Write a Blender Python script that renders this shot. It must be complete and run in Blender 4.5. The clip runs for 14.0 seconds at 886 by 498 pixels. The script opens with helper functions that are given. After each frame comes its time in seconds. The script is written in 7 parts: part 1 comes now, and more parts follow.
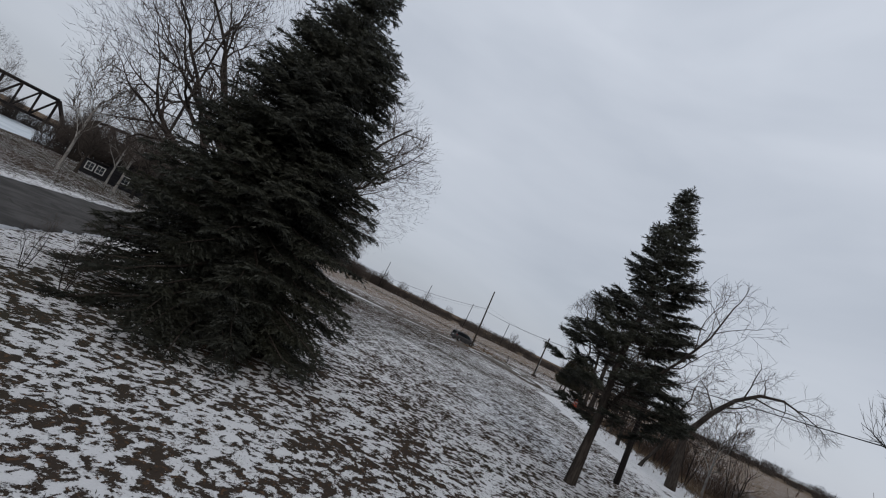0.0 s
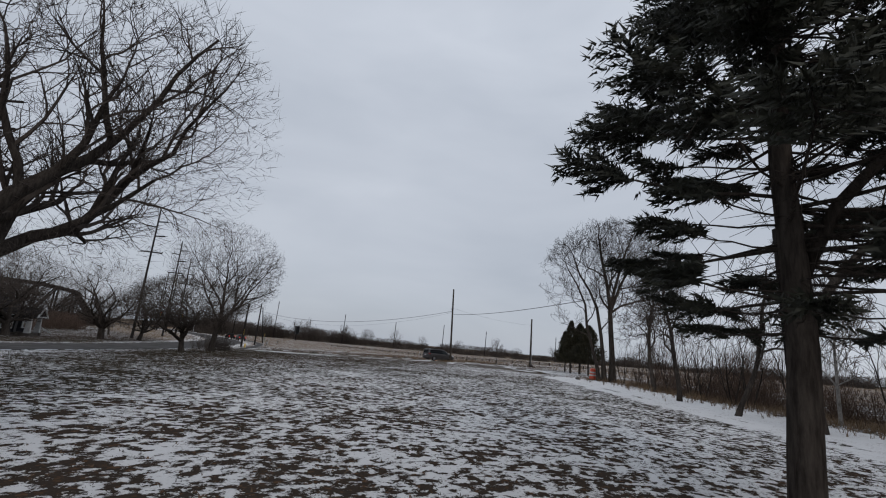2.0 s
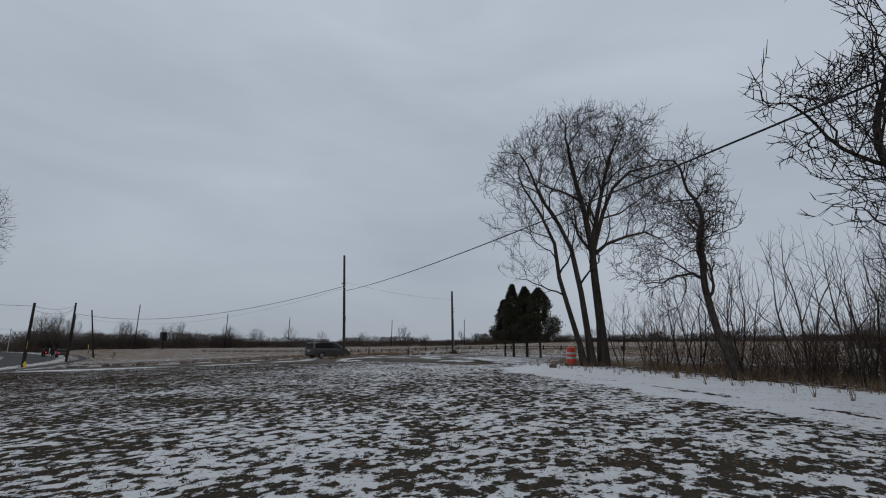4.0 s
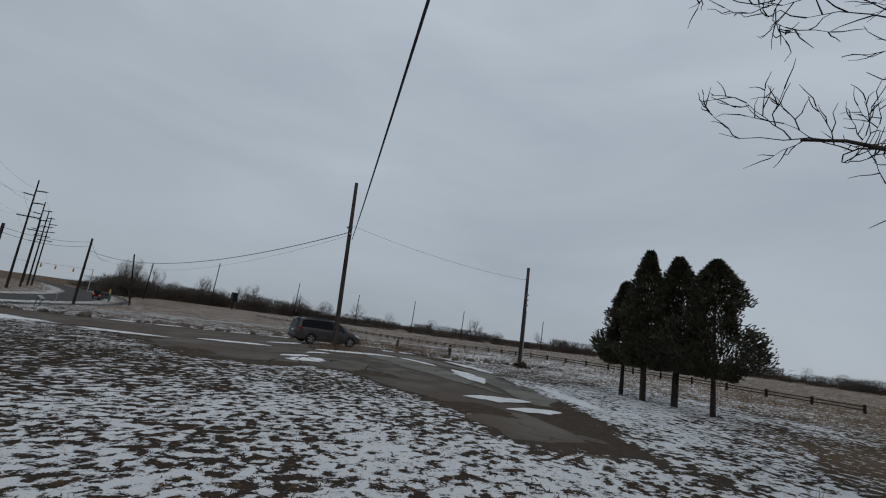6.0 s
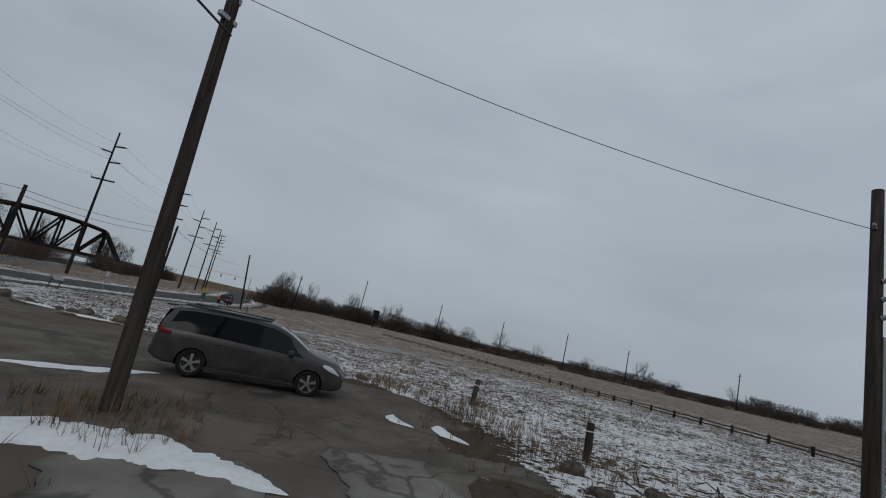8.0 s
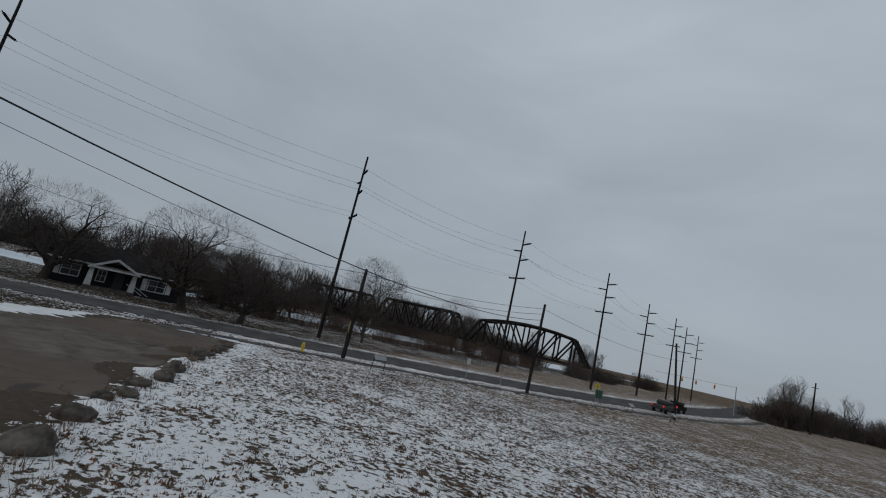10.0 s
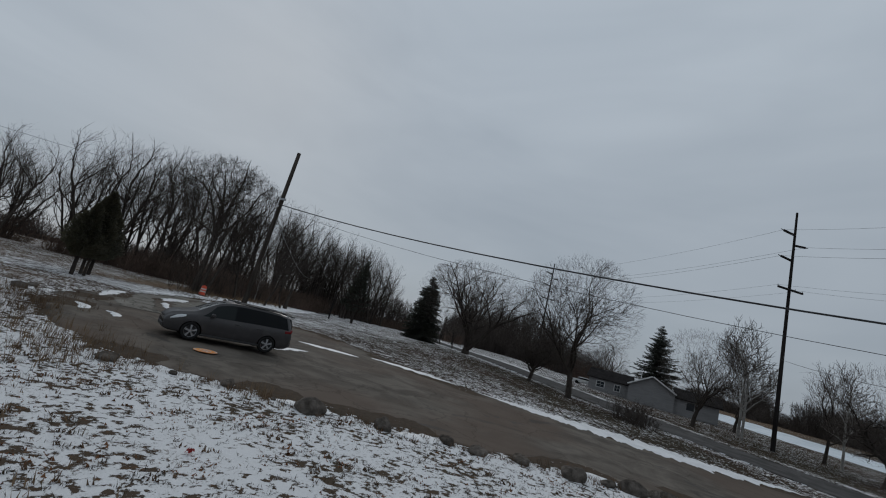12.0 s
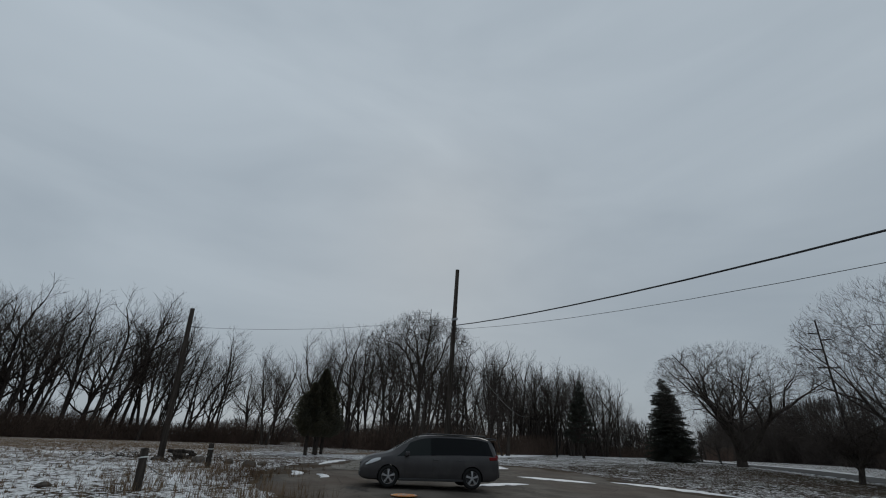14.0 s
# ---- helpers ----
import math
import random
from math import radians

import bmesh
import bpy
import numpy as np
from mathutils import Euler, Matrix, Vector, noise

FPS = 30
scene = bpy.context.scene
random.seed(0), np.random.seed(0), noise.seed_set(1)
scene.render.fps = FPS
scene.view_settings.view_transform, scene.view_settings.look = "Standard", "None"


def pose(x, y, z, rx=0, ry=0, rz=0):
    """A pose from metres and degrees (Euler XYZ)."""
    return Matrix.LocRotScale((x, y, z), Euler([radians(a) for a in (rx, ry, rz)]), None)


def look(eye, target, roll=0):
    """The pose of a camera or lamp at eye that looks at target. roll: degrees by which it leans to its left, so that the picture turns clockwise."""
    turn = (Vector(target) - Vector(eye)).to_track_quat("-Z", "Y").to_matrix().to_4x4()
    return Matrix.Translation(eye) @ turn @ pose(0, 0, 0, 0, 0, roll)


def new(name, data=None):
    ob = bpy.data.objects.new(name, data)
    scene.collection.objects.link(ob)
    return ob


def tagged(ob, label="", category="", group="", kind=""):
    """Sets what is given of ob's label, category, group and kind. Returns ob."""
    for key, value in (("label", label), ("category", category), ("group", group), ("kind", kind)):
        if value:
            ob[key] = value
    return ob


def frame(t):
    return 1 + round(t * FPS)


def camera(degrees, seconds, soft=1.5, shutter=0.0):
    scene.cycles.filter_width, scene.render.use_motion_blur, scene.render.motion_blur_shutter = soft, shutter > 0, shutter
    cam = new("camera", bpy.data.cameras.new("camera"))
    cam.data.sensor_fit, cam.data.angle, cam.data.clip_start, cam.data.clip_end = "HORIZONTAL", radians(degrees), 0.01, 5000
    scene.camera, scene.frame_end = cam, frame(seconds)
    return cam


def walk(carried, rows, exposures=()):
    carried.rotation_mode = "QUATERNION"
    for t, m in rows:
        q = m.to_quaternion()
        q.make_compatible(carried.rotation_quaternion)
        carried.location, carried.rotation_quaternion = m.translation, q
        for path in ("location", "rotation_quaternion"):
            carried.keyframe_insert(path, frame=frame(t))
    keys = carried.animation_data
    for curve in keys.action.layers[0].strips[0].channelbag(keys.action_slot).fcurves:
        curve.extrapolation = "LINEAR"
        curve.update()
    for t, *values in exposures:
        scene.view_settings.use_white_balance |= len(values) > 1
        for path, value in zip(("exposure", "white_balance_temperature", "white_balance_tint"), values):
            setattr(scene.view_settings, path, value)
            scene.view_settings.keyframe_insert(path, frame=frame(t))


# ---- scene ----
cam = camera(88.9, 14.0, soft=1.1, shutter=0.0)
PATH = [
    (0, (-71.326, -64.826, 4.224), (-70.056, -63.299, 4.458), 26.1),
    (0.5, (-68.254, -63.912, 3.602), (-67.036, -62.368, 3.965), 19.9),
    (1, (-65.816, -62.208, 2.85), (-64.555, -60.714, 3.273), 12.6),
    (1.5, (-63.217, -59.95, 2.438), (-61.886, -58.525, 2.88), 7.2),
    (2, (-60.687, -57.376, 2.267), (-59.309, -55.99, 2.688), 5.2),
    (2.2, (-59.638, -56.321, 2.197), (-58.223, -54.969, 2.608), 4.0),
    (4.3, (-42.97, -43.477, 1.908), (-41.309, -42.437, 2.306), -0.3),
    (4.5, (-41.26, -42.608, 1.946), (-39.633, -41.513, 2.339), 1.2),
    (5, (-36.918, -40.251, 1.897), (-35.381, -39.032, 2.286), 4.6),
    (5.5, (-32.388, -37.757, 2.023), (-30.929, -36.441, 2.397), 7.6),
    (6, (-27.76, -34.798, 2.197), (-26.327, -33.448, 2.549), 7.9),
    (6.5, (-23.289, -31.597, 2.463), (-21.902, -30.191, 2.779), 7.8),
    (7, (-18.729, -27.97, 2.572), (-17.462, -26.454, 2.882), 9.7),
    (7.2, (-16.991, -26.493, 2.53), (-15.786, -24.926, 2.836), 11.0),
    (9.3, (-0.637, -8.049, 2.906), (-0.887, -6.097, 3.262), 12.8),
    (9.5, (0.462, -5.982, 3.0), (-0.045, -4.079, 3.347), 13.0),
    (10, (2.468, -0.486, 3.154), (1.36, 1.143, 3.499), 13.2),
    (10.5, (3.115, 4.704, 3.343), (1.507, 5.832, 3.718), 13.9),
    (11, (2.671, 8.918, 3.173), (0.745, 9.3, 3.552), 16.0),
    (11.5, (1.744, 12.04, 2.91), (-0.135, 11.44, 3.244), 15.9),
    (12, (0.83, 13.999, 2.626), (-0.599, 12.647, 2.988), 14.1),
    (12.5, (-0.207, 14.716, 2.278), (-1.142, 13.009, 2.739), 12.2),
    (13, (-1.104, 14.461, 1.93), (-1.728, 12.647, 2.496), 9.1),
    (13.5, (-1.608, 13.416, 1.658), (-2.163, 11.619, 2.339), 7.6),
    (14, (-1.817, 12.01, 1.415), (-2.457, 10.293, 2.215), 2.3),
]
EXPOSE = [(0.0, 0.32, 6700, 15), (2.2, 0.30, 6700, 15), (4.3, 0.0, 6500, 12), (7.2, -0.05, 6500, 10), (9.3, -0.12, 6500, 10), (12.0, -0.07, 6500, 10), (14.0, -0.10, 6500, 8)]
walk(cam, [(t, look(eye, target, roll)) for t, eye, target, roll in PATH], EXPOSE)

# ---- overcast winter sky and a weak, wide sun behind the cloud ----
def build_world():
    world = bpy.data.worlds.new("overcast_sky")
    world.use_nodes = True
    scene.world = world
    nt = world.node_tree
    nt.nodes.clear()
    N = nt.nodes.new
    out, bg = N("ShaderNodeOutputWorld"), N("ShaderNodeBackground")
    sky = N("ShaderNodeTexSky")
    sky.sky_type, sky.sun_disc = "NISHITA", False
    sky.sun_elevation, sky.sun_rotation = radians(28), radians(200)
    coord, sep = N("ShaderNodeTexCoord"), N("ShaderNodeSeparateXYZ")
    nt.links.new(coord.outputs["Generated"], sep.inputs[0])
    stretch = N("ShaderNodeMapping")
    stretch.inputs["Scale"].default_value = (1.0, 1.0, 3.2)
    nt.links.new(coord.outputs["Generated"], stretch.inputs[0])
    clouds = N("ShaderNodeTexNoise")
    clouds.inputs["Scale"].default_value, clouds.inputs["Detail"].default_value = 1.7, 4.0
    clouds.inputs["Roughness"].default_value, clouds.inputs["Distortion"].default_value = 0.5, 0.4
    nt.links.new(stretch.outputs[0], clouds.inputs["Vector"])
    ramp = N("ShaderNodeValToRGB")
    ramp.color_ramp.elements[0].position, ramp.color_ramp.elements[0].color = 0.28, (0.370, 0.428, 0.492, 1)
    ramp.color_ramp.elements[1].position, ramp.color_ramp.elements[1].color = 0.74, (0.478, 0.540, 0.604, 1)
    nt.links.new(clouds.outputs["Fac"], ramp.inputs[0])
    low = N("ShaderNodeMapRange")
    low.inputs["From Min"].default_value, low.inputs["From Max"].default_value = 0.02, 0.62
    low.inputs["To Min"].default_value, low.inputs["To Max"].default_value = 0.83, 1.06
    nt.links.new(sep.outputs["Z"], low.inputs["Value"])
    aside = N("ShaderNodeMath")
    aside.operation = "MULTIPLY_ADD"
    aside.inputs[1].default_value = 0.07
    nt.links.new(sep.outputs["X"], aside.inputs[0])
    nt.links.new(low.outputs[0], aside.inputs[2])
    scale = N("ShaderNodeVectorMath")
    scale.operation = "SCALE"
    nt.links.new(ramp.outputs[0], scale.inputs[0])
    nt.links.new(aside.outputs[0], scale.inputs["Scale"])
    blue = N("ShaderNodeVectorMath")
    blue.operation = "SCALE"
    blue.inputs["Scale"].default_value = 0.05
    nt.links.new(sky.outputs[0], blue.inputs[0])
    mix = N("ShaderNodeMix")
    mix.data_type = "RGBA"
    mix.inputs[0].default_value = 0.92
    nt.links.new(blue.outputs[0], mix.inputs[6])
    nt.links.new(scale.outputs[0], mix.inputs[7])
    nt.links.new(mix.outputs[2], bg.inputs[0])
    bg.inputs[1].default_value = 1.0
    nt.links.new(bg.outputs[0], out.inputs[0])
    lamp = bpy.data.lights.new("sun", "SUN")
    lamp.energy, lamp.angle, lamp.color = 0.55, radians(25), (1.0, 0.96, 0.9)
    sun = new("sun", lamp)
    sun.matrix_world = look((-60, -80, 60), (0, 0, 0))


build_world()

# ---- materials ----
def base_mat(name, rough=0.85, metal=0.0):
    m = bpy.data.materials.new(name)
    m.use_nodes = True
    b = m.node_tree.nodes["Principled BSDF"]
    b.inputs["Roughness"].default_value = rough
    b.inputs["Metallic"].default_value = metal
    if rough >= 0.8:
        b.inputs["Specular IOR Level"].default_value = 0.0
    return m, m.node_tree, b


def rgb(c):
    return (c[0], c[1], c[2], 1.0)


def noise_node(nt, scale, detail=5.0, rough=0.6, vec=None, distort=0.0):
    n = nt.nodes.new("ShaderNodeTexNoise")
    n.inputs["Scale"].default_value, n.inputs["Detail"].default_value = scale, detail
    n.inputs["Roughness"].default_value, n.inputs["Distortion"].default_value = rough, distort
    if vec is None:
        g = nt.nodes.new("ShaderNodeNewGeometry")
        vec = g.outputs["Position"]
    nt.links.new(vec, n.inputs["Vector"])
    return n.outputs["Fac"]


def mix_rgb(nt, fac, a, b):
    m = nt.nodes.new("ShaderNodeMix")
    m.data_type = "RGBA"
    for i, v in ((0, fac), (6, a), (7, b)):
        if hasattr(v, "is_linked"):
            nt.links.new(v, m.inputs[i])
        else:
            m.inputs[i].default_value = v if i == 0 else rgb(v)
    return m.outputs[2]


def step(nt, value, lo, hi, to0=0.0, to1=1.0):
    m = nt.nodes.new("ShaderNodeMapRange")
    m.interpolation_type = "SMOOTHSTEP"
    nt.links.new(value, m.inputs["Value"])
    for k, v in (("From Min", lo), ("From Max", hi), ("To Min", to0), ("To Max", to1)):
        if hasattr(v, "is_linked"):
            nt.links.new(v, m.inputs[k])
        else:
            m.inputs[k].default_value = v
    return m.outputs[0]


def calc(nt, op, a, b=0.0):
    m = nt.nodes.new("ShaderNodeMath")
    m.operation = op
    for i, v in ((0, a), (1, b)):
        if hasattr(v, "is_linked"):
            nt.links.new(v, m.inputs[i])
        else:
            m.inputs[i].default_value = v
    return m.outputs[0]


def bump(nt, b, height, strength=0.4, dist=0.03):
    n = nt.nodes.new("ShaderNodeBump")
    n.inputs["Strength"].default_value, n.inputs["Distance"].default_value = strength, dist
    nt.links.new(height, n.inputs["Height"])
    nt.links.new(n.outputs[0], b.inputs["Normal"])


def attr(nt, name):
    a = nt.nodes.new("ShaderNodeAttribute")
    a.attribute_name = name
    return a.outputs["Fac"]


def mottled(name, dark, light, scale, rough=0.85, bump_s=0.4, bump_d=0.02, vary=0.25, big=0.4, metal=0.0, stretch=None):
    """Colour between two shades by fine and coarse noise, with fine relief; each object a little different."""
    m, nt, b = base_mat(name, rough, metal)
    g = nt.nodes.new("ShaderNodeTexCoord")
    vec = g.outputs["Object"]
    if stretch:
        mp = nt.nodes.new("ShaderNodeMapping")
        mp.inputs["Scale"].default_value = stretch
        nt.links.new(vec, mp.inputs[0])
        vec = mp.outputs[0]
    fine = noise_node(nt, scale, 6, 0.65, vec)
    coarse = noise_node(nt, scale * 0.12, 3, 0.5, vec)
    f = calc(nt, "ADD", calc(nt, "MULTIPLY", fine, 1 - big), calc(nt, "MULTIPLY", coarse, big))
    col = mix_rgb(nt, step(nt, f, 0.3, 0.7), dark, light)
    info = nt.nodes.new("ShaderNodeObjectInfo")
    val = calc(nt, "ADD", calc(nt, "MULTIPLY", info.outputs["Random"], vary), 1 - vary / 2)
    hsv = nt.nodes.new("ShaderNodeHueSaturation")
    nt.links.new(col, hsv.inputs["Color"])
    nt.links.new(val, hsv.inputs["Value"])
    nt.links.new(hsv.outputs[0], b.inputs["Base Color"])
    if bump_s:
        bump(nt, b, fine, bump_s, bump_d)
    return m


def ground_mat():
    """Patchy thin snow over wet winter grass; coverage, straw and bare earth come from the sheet's own fields."""
    m, nt, b = base_mat("snowy_grass", 0.9)
    g = nt.nodes.new("ShaderNodeNewGeometry")
    pos = g.outputs["Position"]
    mp = nt.nodes.new("ShaderNodeMapping")
    mp.inputs["Rotation"].default_value = (0, 0, radians(38))
    mp.inputs["Scale"].default_value = (0.85, 1.0, 1.0)
    nt.links.new(pos, mp.inputs[0])
    v = mp.outputs[0]
    blot = noise_node(nt, 5.6, 5, 0.58, v, 0.25)
    mid = noise_node(nt, 1.05, 4, 0.55, v, 0.3)
    wide = noise_node(nt, 0.16, 3, 0.5, v)
    fine = noise_node(nt, 32.0, 5, 0.72, pos)
    hair = noise_node(nt, 60.0, 3, 0.7, pos)
    cover = attr(nt, "snow")
    field = calc(nt, "ADD", calc(nt, "MULTIPLY", blot, 0.76), calc(nt, "MULTIPLY", fine, 0.24))
    field = calc(nt, "ADD", field, calc(nt, "MULTIPLY", calc(nt, "SUBTRACT", mid, 0.5), 0.26))
    field = calc(nt, "ADD", field, calc(nt, "MULTIPLY", calc(nt, "SUBTRACT", wide, 0.5), 0.11))
    edge = calc(nt, "SUBTRACT", 0.74, calc(nt, "MULTIPLY", cover, 0.46))
    snow = step(nt, field, calc(nt, "SUBTRACT", edge, 0.015), calc(nt, "ADD", edge, 0.015))
    patch = step(nt, noise_node(nt, 0.07, 2, 0.5, pos), 0.42, 0.58)
    green = mix_rgb(nt, patch, mix_rgb(nt, fine, (0.024, 0.019, 0.016), (0.070, 0.056, 0.047)), mix_rgb(nt, fine, (0.022, 0.021, 0.017), (0.066, 0.062, 0.050)))
    straw = mix_rgb(nt, fine, (0.085, 0.063, 0.045), (0.25, 0.188, 0.137))
    grass = mix_rgb(nt, attr(nt, "straw"), green, straw)
    leaf = step(nt, noise_node(nt, 9.0, 2, 0.5, pos), 0.60, 0.66)
    grass = mix_rgb(nt, calc(nt, "MULTIPLY", leaf, 0.55), grass, (0.165, 0.088, 0.046))
    earth = mix_rgb(nt, blot, (0.050, 0.040, 0.032), (0.125, 0.100, 0.080))
    grass = mix_rgb(nt, attr(nt, "earth"), grass, earth)
    white = mix_rgb(nt, fine, (0.62, 0.62, 0.625), (0.90, 0.895, 0.89))
    col = mix_rgb(nt, snow, grass, white)
    fleck = calc(nt, "MULTIPLY", step(nt, noise_node(nt, 13.0, 4, 0.65, pos), 0.56, 0.62), step(nt, noise_node(nt, 1.4, 3, 0.6, pos), 0.44, 0.60))
    col = mix_rgb(nt, calc(nt, "MULTIPLY", fleck, 0.8), col, (0.110, 0.066, 0.040))
    nt.links.new(col, b.inputs["Base Color"])
    tall = calc(nt, "ADD", calc(nt, "MULTIPLY", snow, 0.55), calc(nt, "ADD", calc(nt, "MULTIPLY", hair, 0.45), calc(nt, "MULTIPLY", blot, 0.3)))
    bump(nt, b, tall, 0.8, 0.06)
    nt.links.new(step(nt, snow, 0, 1, 0.95, 0.65), b.inputs["Roughness"])
    return m


def asphalt_mat(name, dark, light, snow_bias, brown=0.0, cracked=0.3):
    """Old asphalt with damp stains, cracks, grit and thin drifts of snow where the field 'edge' is high."""
    m, nt, b = base_mat(name, 0.8)
    g = nt.nodes.new("ShaderNodeNewGeometry")
    pos = g.outputs["Position"]
    grit = noise_node(nt, 55.0, 4, 0.7, pos)
    stain = noise_node(nt, 0.55, 6, 0.6, pos, 0.6)
    big = noise_node(nt, 0.12, 3, 0.5, pos)
    col = mix_rgb(nt, step(nt, stain, 0.35, 0.68), dark, light)
    col = mix_rgb(nt, calc(nt, "MULTIPLY", step(nt, big, 0.42, 0.62), brown), col, (0.128, 0.097, 0.077))
    col = mix_rgb(nt, calc(nt, "MULTIPLY", grit, 0.35), col, (0.045, 0.043, 0.042))
    wet = step(nt, noise_node(nt, 0.42, 5, 0.62, pos, 1.2), 0.60, 0.66)
    col = mix_rgb(nt, calc(nt, "MULTIPLY", wet, 0.6), col, (0.030, 0.027, 0.025))
    vo = nt.nodes.new("ShaderNodeTexVoronoi")
    vo.feature = "DISTANCE_TO_EDGE"
    vo.inputs["Scale"].default_value = 0.33
    warp = nt.nodes.new("ShaderNodeVectorMath")
    warp.operation = "ADD"
    nz = nt.nodes.new("ShaderNodeTexNoise")
    nz.inputs["Scale"].default_value, nz.inputs["Detail"].default_value = 1.3, 5.0
    nt.links.new(pos, nz.inputs["Vector"])
    nt.links.new(pos, warp.inputs[0])
    nt.links.new(nz.outputs["Color"], warp.inputs[1])
    nt.links.new(warp.outputs[0], vo.inputs["Vector"])
    crack = step(nt, vo.outputs["Distance"], 0.003 * cracked / 0.3, 0.014 * cracked / 0.3, 1.0, 0.0)
    col = mix_rgb(nt, calc(nt, "MULTIPLY", crack, cracked), col, (0.02, 0.018, 0.016))
    fld = calc(nt, "ADD", calc(nt, "MULTIPLY", noise_node(nt, 0.9, 8, 0.66, pos, 0.4), 1.0), calc(nt, "MULTIPLY", attr(nt, "edge"), 0.42))
    snow = step(nt, fld, snow_bias, snow_bias + 0.04)
    col = mix_rgb(nt, snow, col, (0.64, 0.66, 0.69))
    nt.links.new(col, b.inputs["Base Color"])
    bump(nt, b, calc(nt, "ADD", calc(nt, "MULTIPLY", grit, 0.5), calc(nt, "SUBTRACT", snow, crack)), 0.35, 0.02)
    nt.links.new(calc(nt, "SUBTRACT", 0.90, calc(nt, "MULTIPLY", wet, 0.3)), b.inputs["Roughness"])
    b.inputs["Specular IOR Level"].default_value = 0.03
    return m


def plain(name, c, rough=0.5, metal=0.0):
    return mottled(name, [v * 0.88 for v in c], [min(1, v * 1.1) for v in c], 30, rough, 0.05, 0.004, 0.0, 0.5, metal)


GROUND = ground_mat()
LOT = asphalt_mat("lot_asphalt", (0.096, 0.083, 0.070), (0.180, 0.157, 0.133), 0.95, 0.8)
ROAD = asphalt_mat("road_asphalt", (0.062, 0.059, 0.057), (0.118, 0.113, 0.109), 0.92)
CONCRETE = asphalt_mat("old_concrete", (0.172, 0.158, 0.136), (0.262, 0.244, 0.214), 0.93, 0.0, 0.5)
SNOW = mottled("fresh_snow", (0.60, 0.60, 0.605), (0.80, 0.795, 0.79), 9, 0.6, 0.5, 0.03, 0.05, 0.5)
ICE = mottled("river_ice", (0.42, 0.49, 0.53), (0.72, 0.76, 0.79), 1.4, 0.4, 0.1, 0.02, 0.0, 0.6)
BARK = mottled("grey_bark", (0.024, 0.020, 0.018), (0.085, 0.072, 0.062), 14, 0.95, 0.8, 0.03, 0.3, 0.3, stretch=(1, 1, 0.18))
TWIG = mottled("dark_twigs", (0.046, 0.038, 0.034), (0.100, 0.084, 0.074), 5, 0.95, 0.0, 0.01, 0.3)
PALE_TWIG = mottled("pale_twigs", (0.069, 0.056, 0.049), (0.131, 0.109, 0.095), 5, 0.95, 0.0, 0.01, 0.3)
BRUSH = mottled("russet_brush", (0.060, 0.043, 0.035), (0.147, 0.105, 0.084), 3, 0.95, 0.0, 0.01, 0.4)
NEEDLE = mottled("spruce_needles", (0.009, 0.011, 0.007), (0.032, 0.034, 0.019), 3.0, 0.7, 0.0, 0.01, 0.2, 0.55)
CEDAR = mottled("cedar_sprays", (0.018, 0.018, 0.010), (0.080, 0.070, 0.036), 4.0, 0.75, 0.0, 0.01, 0.25, 0.5)
POLE = mottled("weathered_pole", (0.026, 0.022, 0.019), (0.075, 0.064, 0.055), 12, 0.95, 0.6, 0.01, 0.25, 0.4, stretch=(1, 1, 0.06))
DARKPOLE = mottled("creosote_pole", (0.014, 0.012, 0.012), (0.040, 0.036, 0.034), 12, 0.95, 0.5, 0.01, 0.2, 0.4, stretch=(1, 1, 0.06))
STEEL = plain("galvanised_steel", (0.32, 0.33, 0.34), 0.5, 0.7)
CABLE = plain("black_cable", (0.014, 0.014, 0.015), 0.6)
ROCK = mottled("fieldstone", (0.045, 0.039, 0.034), (0.181, 0.158, 0.138), 4.2, 0.95, 1.0, 0.06, 0.5, 0.45)
STRAW = mottled("dry_grass", (0.11, 0.074, 0.047), (0.26, 0.185, 0.12), 2.0, 0.95, 0.0, 0.01, 0.3)
DEADLEAF = mottled("dead_leaves", (0.070, 0.045, 0.030), (0.185, 0.125, 0.085), 1.2, 0.95, 0.0, 0.01, 0.3)
RUSSET = mottled("russet_leaves", (0.085, 0.038, 0.020), (0.215, 0.105, 0.055), 1.6, 0.95, 0.0, 0.01, 0.3)
OLIVE = mottled("winter_grass", (0.031, 0.025, 0.017), (0.085, 0.068, 0.045), 1.5, 0.95, 0.0, 0.01, 0.3)

# ---- small building tools ----
def height(x, y):
    """The lie of the land: a slight fall to the road and river."""
    s = 0.85 * np.asarray(y, float) - 0.25 * np.asarray(x, float) + 3.0
    return np.where(s > 0, -1.3 * np.tanh(s / 30.0), 0.45 * np.tanh(-s / 12.0))


def H(x, y):
    return float(height(x, y))


class Geo:
    """Vertices and faces gathered in arrays."""

    def __init__(self):
        self.v, self.f, self.n = [], [], 0

    def add(self, verts, faces):
        verts, faces = np.asarray(verts, float).reshape(-1, 3), np.asarray(faces, int)
        self.v.append(verts)
        self.f.append(faces + self.n)
        self.n += len(verts)


